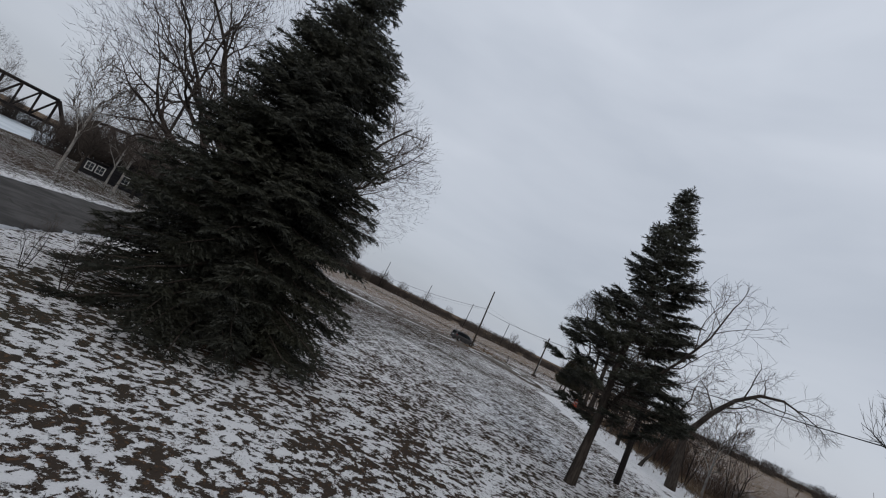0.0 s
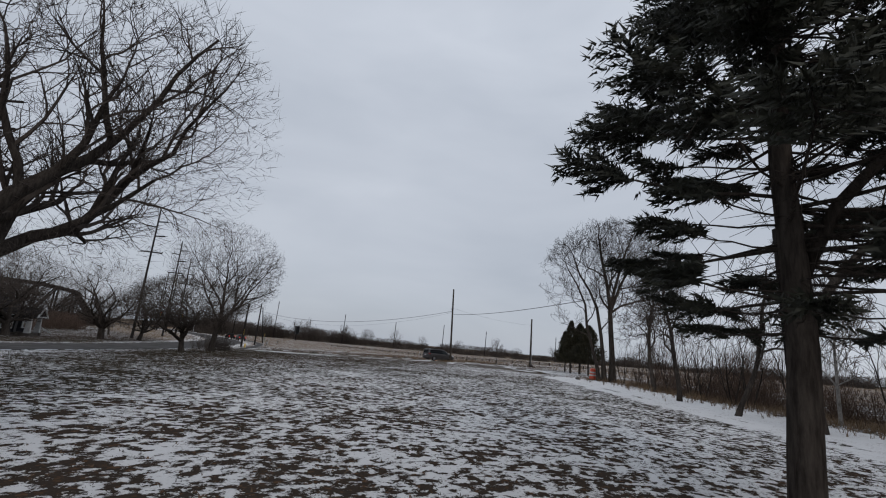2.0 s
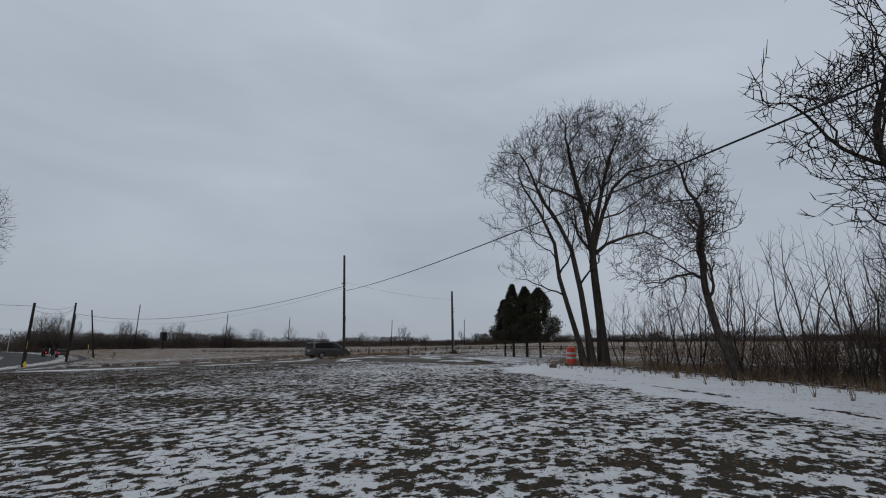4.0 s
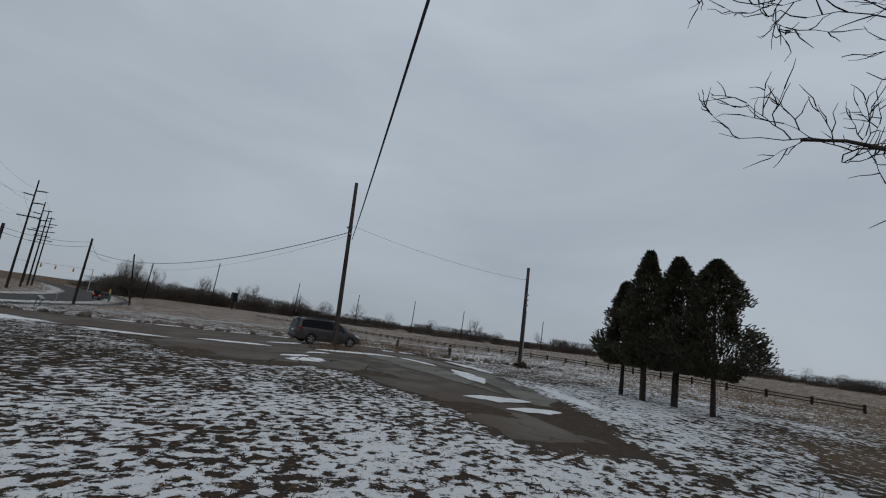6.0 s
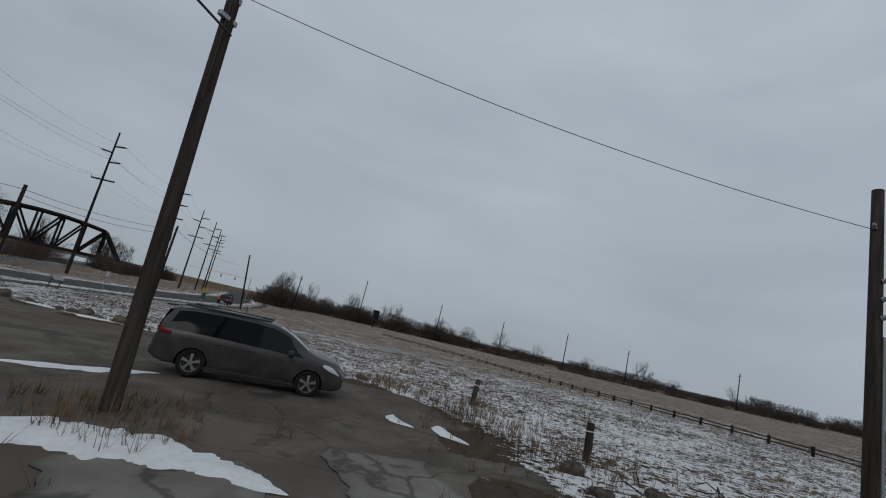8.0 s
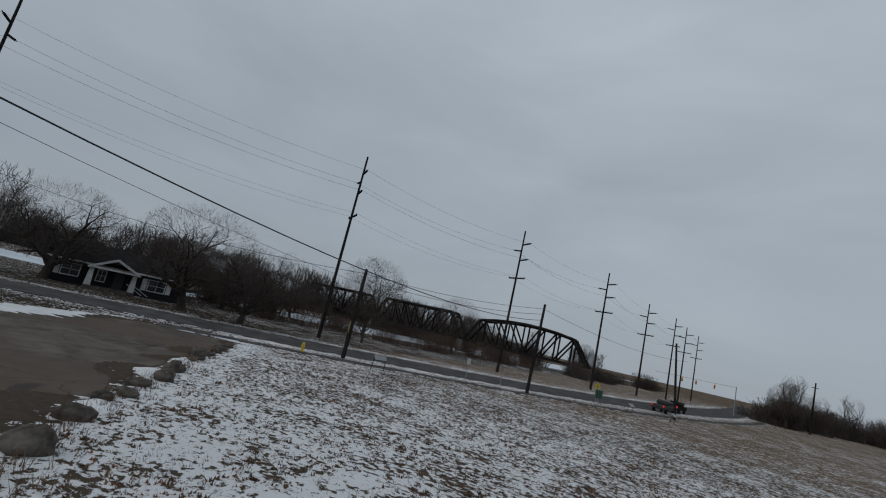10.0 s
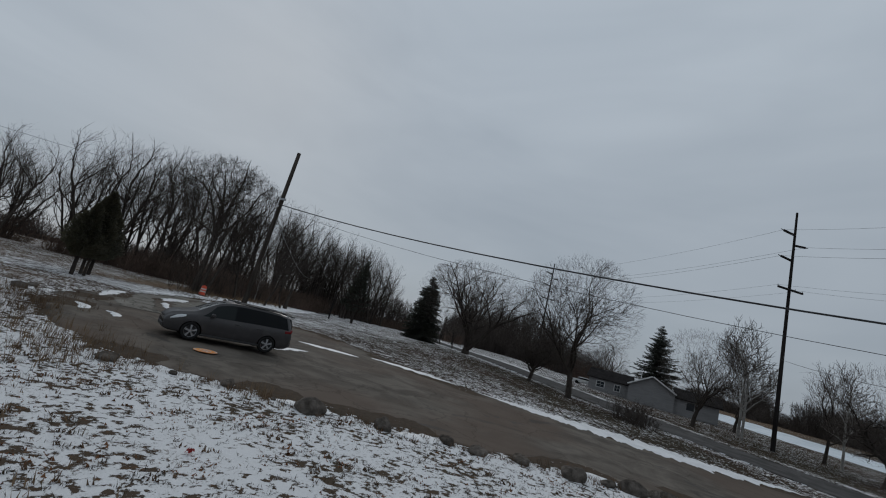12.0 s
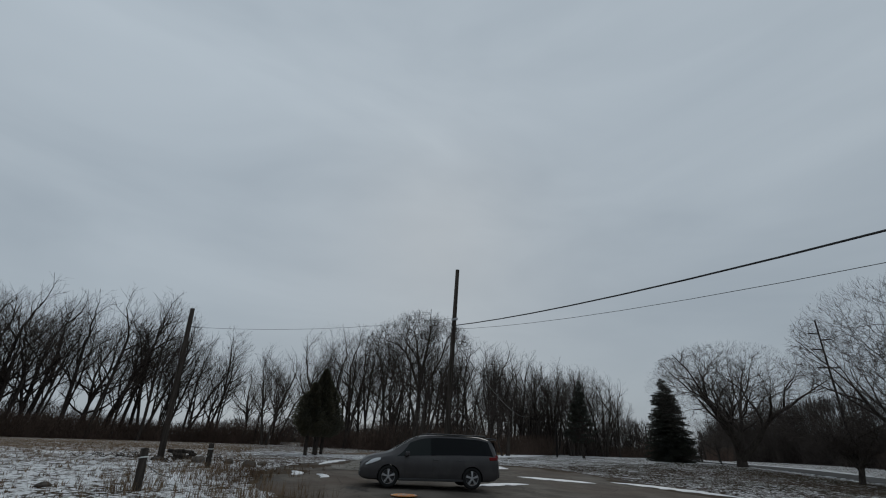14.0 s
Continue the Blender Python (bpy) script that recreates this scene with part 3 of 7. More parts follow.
def plant(name, meshes, x, y, turn=0.0, scale=1.0, label="", category="tree", group="", wide=1.0, dz=0.0, tilt=0.0):
    t = thing(name, pose(x, y, H(x, y) + dz, tilt, 0, turn) @ Matrix.Diagonal((scale * wide, scale * wide, scale, 1)), label, category, group)
    child("trunk", meshes[0], t)
    child("crown", meshes[1], t)
    return t


def spray(geo, a, b, width, count, rng, flat=0.6):
    """Needles: thin blades set round a twig from a to b, pointing forward."""
    d = b - a
    L = math.sqrt(d @ d) + 1e-9
    d = d / L
    q = math.hypot(d[0], d[1]) + 1e-6
    u = np.array((-d[1] / q, d[0] / q, 0.0))
    w = np.array((-u[1] * d[2], u[0] * d[2], u[1] * d[0] - u[0] * d[1]))
    r = rng.random((3, count))
    c = a + np.outer(r[0] * L, d)
    ang = r[1] * 2 * math.pi
    ln = (width * (0.7 + 0.55 * r[2]))[:, None]
    out = np.outer(np.cos(ang), u) + np.outer(np.sin(ang) * flat, w)
    s = (np.outer(np.cos(ang), w) - np.outer(np.sin(ang), u)) * (width * 0.16)
    tip = c + out * ln + d * (ln * 0.75)
    geo.add(np.stack([c - s, c + s, tip], 1), np.arange(3 * count).reshape(-1, 3))


def spruce(seed, tall, base_r, low, trunk_r, dens=1.0, bare_in=0.0, droop=0.25, needle=0.09, whorl=0.38, slim=1.0, per=9, bough=0.020, even=0.62, skirt=0.55):
    """Trunk, bare inner boughs and needle sprays of a spruce."""
    rng = np.random.default_rng(seed)
    wood, green = Geo(), Geo()
    zs = np.linspace(-0.2, tall, 12)
    tube(wood, [(0.05 * math.sin(z), 0.04 * math.cos(1.3 * z), z) for z in zs], trunk_r * (1 - zs.clip(0) / tall * 0.94), 10)
    z = low
    while z < tall - 0.15:
        f = (z - low) / (tall - low)
        reach = base_r * ((1 - f) ** (0.85 * slim)) * min(1.0, skirt + f * 4.5) + 0.10
        for k in range(per if f < 0.8 else 6):
            a = rng.uniform(0, 2 * math.pi)
            R = reach * rng.uniform(even, 1.12)
            zz = z + rng.uniform(-0.5, 0.5) * whorl
            n = 6
            pts = []
            for i in range(n + 1):
                q = i / n
                r = R * q
                sag = -droop * R * (q ** 1.2) * (1 - 0.35 * f) + 0.16 * R * q * q + 0.30 * R * q * f
                pts.append(np.array((math.cos(a) * r, math.sin(a) * r, zz + sag)) + rng.normal(0, 0.02 * R * q, 3))
            tube(wood, pts, np.linspace(max(0.010, bough * R), 0.005, n + 1), 4)
            if bare_in:
                for _ in range(int(R * 7)):
                    q = rng.uniform(0.08, 0.95)
                    i = min(n - 1, int(q * n))
                    p = pts[i] + (pts[i + 1] - pts[i]) * (q * n - i)
                    e = unit(unit(pts[i + 1] - pts[i]) * 0.5 + rng.normal(0, 0.6, 3) - np.array((0, 0, 0.2)))
                    tube(wood, [p, p + e * rng.uniform(0.15, 0.55)], (0.006, 0.003), 3)
            side = np.array((-math.sin(a), math.cos(a), 0))
            m = max(3, int(R / 0.13 * dens))
            for j in range(m):
                q = bare_in * (1 - f) + (1 - bare_in * (1 - f)) * (j + rng.uniform(0, 1)) / m
                i = min(n - 1, int(q * n))
                p = pts[i] + (pts[i + 1] - pts[i]) * (q * n - i)
                fw = unit(pts[i + 1] - pts[i])
                L = min(0.85, (0.30 + 0.32 * R * (1 - q) ** 0.7) * rng.uniform(0.6, 1.2))
                for s in (-1, 1):
                    d = unit(fw * 0.75 + side * s * rng.uniform(0.5, 1.0) + np.array((0, 0, rng.uniform(-0.45, 0.1))))
                    e = p + d * L
                    spray(green, p, e, needle, max(5, int(L * 34 * dens)), rng)
            spray(green, pts[-2], pts[-1] + unit(pts[-1] - pts[-2]) * 0.12, needle, 14, rng)
        z += whorl * (1 - 0.45 * f)
    spray(green, np.array((0, 0, tall - 0.5)), np.array((0, 0, tall + 0.15)), needle, 40, rng, 1.0)
    return wood, green


def cedar(seed, tall, wide, low, trunk_r, n=15000):
    """An arbor vitae: stems below, a dense uneven crown of small flat sprays above."""
    rng = np.random.default_rng(seed)
    wood, green = Geo(), Geo()
    for k in range(2):
        a = rng.uniform(0, 6.28)
        pts = [(math.cos(a) * 0.1 * (k + i * 0.12), math.sin(a) * 0.1 * (k + i * 0.12), z) for i, z in enumerate(np.linspace(-0.2, tall * 0.8, 7))]
        tube(wood, pts, np.linspace(trunk_r * (1 - 0.3 * k), 0.02, 7), 7)
    la, lz, lk = rng.uniform(0, 6.28, 44), rng.uniform(low, tall, 44), rng.uniform(0.40, 1.22, 44)
    f = rng.uniform(0, 1, n) ** 1.15
    z = low + (tall - low) * f
    prof = np.minimum(1.0, 0.35 + 3.2 * f) * (1 - f) ** 0.78
    a = rng.uniform(0, 6.28, n)
    gap = np.abs((a[:, None] - la + 3.14) % 6.28 - 3.14) + np.abs(z[:, None] - lz) * 0.9
    r = wide * prof * lk[gap.argmin(1)] * np.sqrt(rng.uniform(0.2, 1.0, n)) * np.where(rng.random(n) < 0.1, 1.14, 1.0)
    c = np.stack([np.cos(a) * r, np.sin(a) * r, z], 1)
    out = np.stack([np.cos(a), np.sin(a), rng.uniform(0.2, 1.2, n)], 1) + rng.normal(0, 0.35, (n, 3))
    out /= np.linalg.norm(out, axis=1)[:, None]
    s = np.cross(out, rng.normal(0, 1, (n, 3)))
    s /= np.linalg.norm(s, axis=1)[:, None]
    L, W = rng.uniform(0.10, 0.26, (n, 1)), rng.uniform(0.018, 0.042, (n, 1))
    green.add(np.stack([c - s * W * 0.4, c + out * L * 0.55 - s * W, c + out * L, c + out * L * 0.5 + s * W], 1), np.arange(4 * n).reshape(-1, 4))
    return wood, green


def thicket(seed, w, d, tall, stems=34, fat=1.0, side=7, bits=0):
    """A clump of leafless shrubs: many thin stems that branch."""
    rng = np.random.default_rng(seed)
    geo = Geo()
    for s in range(stems):
        x, y = rng.uniform(-w / 2, w / 2), rng.uniform(-d / 2, d / 2)
        hgt = tall * rng.uniform(0.45, 1.0)
        dr = unit(np.array((rng.normal(0, 0.30), rng.normal(0, 0.30), 1.0)))
        p = np.array((x, y, -0.1))
        pts = [p]
        for i in range(3):
            dr = unit(dr + rng.normal(0, 0.16, 3))
            p = p + dr * hgt / 3
            pts.append(p)
        tube(geo, pts, np.linspace(0.020, 0.007, 4) * fat, 3)
        for k in range(side):
            i = int(rng.integers(0, 3))
            q = pts[i] + (pts[i + 1] - pts[i]) * rng.uniform(0.2, 1)
            e = unit(dr + rng.normal(0, 0.6, 3))
            L = hgt * rng.uniform(0.16, 0.42)
            m = q + e * L
            tube(geo, [q, m], np.array((0.011, 0.005)) * fat, 3)
            if bits:
                continue
            for _ in range(2):
                g = q + (m - q) * rng.uniform(0.3, 0.9)
                tube(geo, [g, g + unit(e + rng.normal(0, 0.7, 3)) * L * 0.5], np.array((0.007, 0.004)) * fat, 3)
    if bits:
        c = np.stack([rng.uniform(-w / 2, w / 2, bits), rng.uniform(-d / 2, d / 2, bits), rng.uniform(0, 1, bits) ** 1.5 * tall * 0.8], 1)
        out = rng.normal(0, 0.45, (bits, 3)) + np.array((0, 0, 1.0))
        out *= (tall * rng.uniform(0.08, 0.26, (bits, 1))) / np.linalg.norm(out, axis=1)[:, None]
        s = np.cross(out, rng.normal(0, 1, (bits, 3)))
        s *= 0.010 * fat / (np.linalg.norm(s, axis=1)[:, None] + 1e-9)
        geo.add(np.stack([c - s, c + s, c + out], 1), np.arange(3 * bits).reshape(-1, 3))
    return geo


OAK = tree_meshes("oak", bare_tree(11, 1.5, 0.78, ((0.3, 0.4, 9.4), (11.0, 11.0, 7.2)), 0.78, 6, (4, 5, 4, 4, 3), 9.6, 0.63, 0.16, 0.03, 0.013, (0.58, 0.78), 0.6, lean=(0.06, 0.10), bare=0.38, fuzz=12000), BARK, TWIG)
ELM = tree_meshes("elm", bare_tree(23, 3.4, 0.34, ((0.2, -0.2, 8.8), (6.0, 6.0, 5.6)), 0.72, 6, (5, 4, 4, 3, 2), 5.8, 0.66, 0.17, 0.035, 0.012, (0.5, 0.72), 0.65, fuzz=5000), BARK, TWIG)
MAPLE = tree_meshes("maple", bare_tree(31, 3.4, 0.27, ((0, 0, 7.2), (5.0, 5.0, 5.0)), 0.76, 5, (6, 4, 4, 3), 4.8, 0.66, 0.18, 0.03, 0.013, (0.5, 0.72), 0.45, fuzz=4000), BARK, TWIG)
TALL_A = tree_meshes("tall_a", bare_tree(41, 11.5, 0.25, ((0, 0, 12.4), (4.6, 4.6, 7.4)), 0.66, 4, (7, 4, 4, 3), 5.0, 0.66, 0.15, 0.07, 0.014, (0.40, 0.62), 0.34), BARK, TWIG)
TALL_B = tree_meshes("tall_b", bare_tree(43, 9.5, 0.23, ((0, 0, 11.4), (5.2, 5.2, 7.0)), 0.64, 4, (5, 4, 4, 3), 5.2, 0.66, 0.16, 0.07, 0.014, (0.42, 0.64), 0.36, stems=2, splay=0.22), BARK, TWIG)
TALL_C = tree_meshes("tall_c", bare_tree(47, 7.0, 0.25, ((0, 0, 9.8), (5.2, 5.2, 6.2)), 0.74, 4, (7, 4, 4, 3), 5.0, 0.66, 0.18, 0.06, 0.014, (0.44, 0.66), 0.36, lean=(0.08, 0.04)), BARK, PALE_TWIG)
TALL_D = tree_meshes("tall_d", bare_tree(49, 12.5, 0.15, ((0, 0, 12.0), (2.8, 2.8, 7.4)), 0.66, 4, (8, 4, 3, 3), 3.4, 0.64, 0.14, 0.07, 0.013, (0.36, 0.55), 0.30), BARK, TWIG)
SAPLING = tree_meshes("sapling", bare_tree(57, 2.6, 0.035, ((0, 0, 2.6), (1.6, 1.6, 2.4)), 0.6, 3, (4, 3, 2), 1.7, 0.6, 0.14, 0.08, 0.006, (0.45, 0.7), 0.2, stems=3, splay=0.35), BARK, BRUSH)
BUSHY = tree_meshes("bushy", bare_tree(53, 1.9, 0.22, ((0, 0, 3.9), (4.5, 4.5, 2.0)), 1.1, 5, (7, 5, 4, 3), 3.0, 0.62, 0.26, 0.02, 0.014, (0.5, 0.75), 0.5, fuzz=9000), BARK, TWIG)


def clustered():
    """Three trunks and three great limbs from one base, each with its own twigs."""
    r = np.array((0.62, -0.785, 0.0))
    back = np.array((0.785, 0.62, 0.0))
    runs = [(0.19, 0.34, -0.3, [(-0.9, -0.2), (-1.15, 1.2), (-1.6, 2.8), (-2.2, 5.0), (-2.4, 7.0), (-3.2, 8.8), (-4.2, 10.4)]), (0.21, 0.34, 0.2, [(-0.45, -0.2), (-0.6, 2.0), (-0.8, 4.2), (-1.2, 6.8), (-1.9, 8.4), (-2.9, 10.0), (-3.6, 12.0)]),
            (0.28, 0.36, 0.0, [(0.25, -0.2), (0.2, 2.5), (0.05, 5.0), (0.0, 6.8), (-0.3, 9.0), (-0.7, 10.8), (-1.0, 12.4), (-1.1, 13.4)]), (0.17, 0.05, 0.6, [(0.05, 6.6), (0.4, 7.6), (1.0, 9.2), (1.8, 10.8), (3.1, 12.0), (4.8, 12.5)]),
            (0.16, 0.05, -0.9, [(0.0, 7.0), (0.4, 9.0), (0.9, 11.2), (1.3, 12.6), (1.8, 13.8)]), (0.12, 0.05, -0.3, [(0.05, 6.4), (0.9, 7.1), (2.2, 7.6), (3.4, 7.9), (4.6, 7.4)])]
    limbs, twigs = Geo(), Geo()
    for k, (rad, low, depth, line) in enumerate(runs):
        stem = [tuple(r * u + back * (depth * (z - max(0.0, line[0][1])) / 7.0) + np.array((0, 0, z))) for u, z in line]
        a, b = bare_tree(600 + k, 8.0, rad, ((0.2, -0.3, 9.4), (7.2, 7.2, 6.3)), 0.74, 5, (6, 4, 3, 3), 3.5, 0.66, 0.26, 0.09, 0.011, (0.34, 0.55), max(low, 0.12), stem=stem, tip=0.30, last=3)
        for into, made in ((limbs, a), (twigs, b)):
            base = into.n
            into.v += made.v
            into.f += [f + base for f in made.f]
            into.n += made.n
    return limbs, twigs


CLUSTER = tree_meshes("cluster", clustered(), BARK, BARK)
GNARLY = tree_meshes("gnarly", bare_tree(69, 2.2, 0.42, ((0, 0, 5.6), (5.6, 5.6, 4.2)), 0.95, 5, (6, 5, 4, 3), 5.0, 0.64, 0.22, 0.03, 0.013, (0.52, 0.76), 0.62, fuzz=4000), BARK, TWIG)
GNARLED = tree_meshes("gnarled", bare_tree(67, 7.0, 0.16, ((2.4, 3.3, 7.4), (4.2, 4.2, 5.2)), 0.95, 5, (7, 4, 4, 3), 3.4, 0.64, 0.30, 0.05, 0.014, (0.45, 0.7), 0.40, lean=(0.19, 0.28)), BARK, TWIG)
BIRCH_BARK = mottled("birch_bark", (0.12, 0.11, 0.10), (0.42, 0.40, 0.37), 7.0, 0.8, 0.4, 0.01, 0.2, 0.4)
BIRCH = tree_meshes("birch", bare_tree(71, 8.0, 0.16, ((0, 0, 9.0), (3.4, 3.4, 6.0)), 0.70, 4, (8, 5, 4, 3), 3.6, 0.62, 0.16, 0.05, 0.028, (0.35, 0.55), 0.35), BIRCH_BARK, PALE_TWIG)
SNAPPED = tree_meshes("snapped", bare_tree(77, 5.0, 0.30, ((-0.4, -3.0, 7.4), (4.2, 4.6, 3.4)), 0.85, 4, (10, 4, 4, 3), 2.3, 0.62, 0.20, 0.0, 0.007, (0.3, 0.5), 0.42, tip=0.14,
    stem=[(0, 0, -0.2), (-0.05, 0.2, 2.4), (-0.15, 0.3, 3.4), (-0.4, -0.2, 4.7), (-0.9, -1.0, 6.0), (-1.1, -2.0, 7.3), (-0.9, -3.1, 8.2), (-0.3, -4.2, 8.5), (0.4, -5.2, 8.2)]), BARK, TWIG)
FORKED = tree_meshes("forked", bare_tree(83, 6.0, 0.12, ((-0.4, -2.8, 7.6), (2.3, 2.8, 2.9)), 0.8, 4, (7, 4, 3, 3), 2.2, 0.64, 0.16, 0.04, 0.006, (0.35, 0.55), 0.48, tip=0.2,
    stem=[(0, 0, -0.2), (0, 0, 2.0), (0.0, -0.05, 3.4), (-0.05, -0.5, 4.4), (-0.2, -1.4, 5.4), (-0.35, -2.3, 6.6), (-0.5, -3.0, 7.8), (-0.6, -3.4, 9.2)]), BARK, TWIG)

plant("oak_tree", OAK, -63.4, -35.6, 0, 1.0, "large bare oak with a wide crown on the lawn", "tree")
plant("elm_tree", ELM, -42.6, -6.0, 10, 1.0, "tall bare tree with an upright trunk near the road", "tree")
plant("apple_tree", BUSHY, -47.6, -13.4, 0, 1.12, "low bare apple tree with a dense twiggy crown", "tree")
plant("cluster_tree", CLUSTER, -18.4, -38.3, 0, 1.0, "bare tree with three trunks grown from one base", "tree")
plant("snapped_tree", SNAPPED, -38.8, -55.2, 0, 0.88, "broken tree with one long bent limb", "tree")
plant("shrub", SAPLING, -70.0, -50.8, 30, 0.42, "low bare shrub beside the dense spruce", "shrub")
plant("shrub", SAPLING, -70.9, -49.6, 170, 0.34, "low bare shrub beside the dense spruce", "shrub")
plant("forked_tree", FORKED, -53.75, -56.6, 0, 0.88, "bare tree forking out beside the spruce", "tree")
plant("thin_tree", BIRCH, -33.5, -55.5, 0, 0.5, "thin bare young tree beside the lane", "tree")
plant("gnarled_tree", GNARLED, -25.6, -45.0, 0, 1.0, "gnarled bare tree leaning over the snowy lane", "tree")
plant("gnarled_tree", GNARLED, -31.6, -48.4, 140, 0.85, "crooked bare tree among lane-side shrubs", "tree")
plant("gnarled_tree", GNARLED, -36.3, -52.2, 250, 0.72, "small crooked bare tree among lane-side shrubs", "tree")
for _i, (_x, _y, _m, _t, _s) in enumerate([(-57.6, 17.0, GNARLY, 20, 1.1), (-46.9, 26.2, GNARLY, 120, 1.2), (-41.4, 29.7, GNARLY, 230, 0.9), (-62.8, 0.6, MAPLE, 60, 0.98), (-65.5, 5.2, BIRCH, 10, 1.0),
        (-66.0, 14.0, BIRCH, 80, 0.85), (-69.5, 12.5, TALL_C, 150, 0.75), (-56.5, 66.0, ELM, 70, 1.08), (-47.0, 84.0, MAPLE, 200, 1.0), (-42.0, 50.0, MAPLE, 90, 0.72), (-82.0, 2.0, MAPLE, 20, 0.95)]):
    plant("roadside_tree", _m, _x, _y, _t, _s, "bare roadside tree across the road", "tree", "trees beyond the road")

for _x, _y, _t, _s in [(-76, -49, 0, 0.36), (-82, -58, 70, 0.40), (-88, -66, 140, 0.36), (-95, -78, 200, 0.42), (-101, -70, 310, 0.45)]:
    plant("orchard_tree", TALL_C, _x, _y, _t, _s, "small bare tree in a row beside the road", "tree", "row of small trees", wide=1.5)
for _x, _y, _t, _s in [(-64.5, 35.0, 20, 1.5), (-68.0, 33.0, 140, 1.2), (-60.5, 39.0, 260, 1.4), (-57.5, 46.0, 75, 1.3)]:
    plant("bank_tree", BUSHY, _x, _y, _t, _s, "dense twiggy bare tree behind the dark bungalow", "tree", "trees behind the bungalow")
plant("pale_birch", BIRCH, -71.3, 4.0, 40, 1.15, "pale slender birch across the road", "tree")

SPRUCE_A = spruce(5, 13.0, 4.25, 0.15, 0.26, dens=1.05, skirt=0.84, droop=0.48, needle=0.13, whorl=0.37, per=13, slim=0.76, even=0.82)
SPRUCE_B = spruce(6, 12.5, 3.2, 2.5, 0.19, dens=1.15, bare_in=0.80, droop=0.10, needle=0.12, whorl=0.36, per=8, slim=1.22, bough=0.011, even=0.5)


def conifer(name, made, x, y, turn, label, scale=1.0, needles=None):
    t = thing(name, pose(x, y, H(x, y), 0, 0, turn) @ Matrix.Diagonal((scale, scale, scale, 1)), label, "tree")
    child("trunk", mesh_of("trunk", made[0], None, BARK, True), t)
    child("needles", mesh_of("needles", made[1], None, needles or NEEDLE), t)
    return t


conifer("spruce", SPRUCE_A, -66.3, -49.9, 0, "dense dark spruce with boughs down to the ground")
conifer("spruce", SPRUCE_B, -54.0, -56.6, 0, "tall open spruce with a bare lower trunk")
conifer("spruce", spruce(8, 19.0, 8.5, 0.4, 0.35, dens=0.5, droop=0.3, needle=0.26, whorl=0.7, per=10), -126.0, -22.5, 0, "dark spruce behind the pale house")
for _i, (_x, _y, _h, _w) in enumerate([(-5.8, -26.6, 5.2, 1.75), (-6.7, -27.9, 6.5, 2.1), (-6.7, -29.1, 6.2, 2.1), (-7.5, -30.7, 5.9, 2.5)]):
    conifer("cedar", cedar(80 + _i, _h, _w, 1.35, 0.11, 17000), _x, _y, 0, "upright dark green cedar with bare stems below", needles=CEDAR)

# ---- woods and thickets ----
def build_woods():
    rng = np.random.default_rng(9)
    sets = (TALL_A, TALL_B, TALL_C, TALL_D)
    # a line of trees, how many, their size, and the wind's lean in degrees
    lines = [([(44, -66), (30, -74), (18, -84), (6, -92)], 44, 1.18, 3.0), ([(8, -100), (-2, -92), (-8, -86), (-14, -80)], 13, 1.0, 1.0), ([(-14, -80), (-24, -72), (-34, -74), (-48, -78), (-60, -84), (-76, -92), (-92, -98)], 66, 1.14, 0.5),
             ([(-62, -112), (-84, -104), (-110, -100), (-140, -96)], 18, 0.85, 0.0)]
    for pts, count, size, lean in lines:
        p = line_points(pts, 1.0)
        for i in range(count):
            x, y = p[int((i + rng.uniform(0, 0.9)) / count * (len(p) - 1))] + rng.normal(0, 2.6, 2)
            m = sets[int(rng.integers(0, 4))]
            k, w = size * rng.uniform(0.80, 1.16), rng.uniform(0.85, 1.1)
            tree = thing("woodland_tree", pose(x, y, H(x, y), rng.normal(0, 3), -lean + rng.normal(0, 3), 0) @ pose(0, 0, 0, 0, 0, rng.uniform(0, 360)) @ Matrix.Diagonal((k * w, k * w, k, 1)), "slender bare woodland tree among many others", "tree", "trees of the wood")
            child("trunk", m[0], tree)
            child("crown", m[1], tree)


build_woods()

THICKET = [mesh_of("thicket", thicket(90 + k, 5.0, 3.2, 2.6, 30, 1.1, 7, 1500), None, BRUSH) for k in range(3)]
FARWOOD = [mesh_of("far_wood", thicket(95 + k, 13.0, 6.0, 8.0, 24, 6.0, 5, 1700), None, TWIG) for k in range(3)]


def brush(x, y, turn, sx, sz, label="tangled thicket of leafless russet shrubs", name="thicket"):
    ob = new(name, THICKET[int(abs(x * 7 + y * 3)) % 3])
    ob.matrix_world = pose(x, y, H(x, y), 0, 0, turn) @ Matrix.Diagonal((sx, sx, sz, 1))
    return tagged(ob, label, "shrubs", "thickets", "stuff")


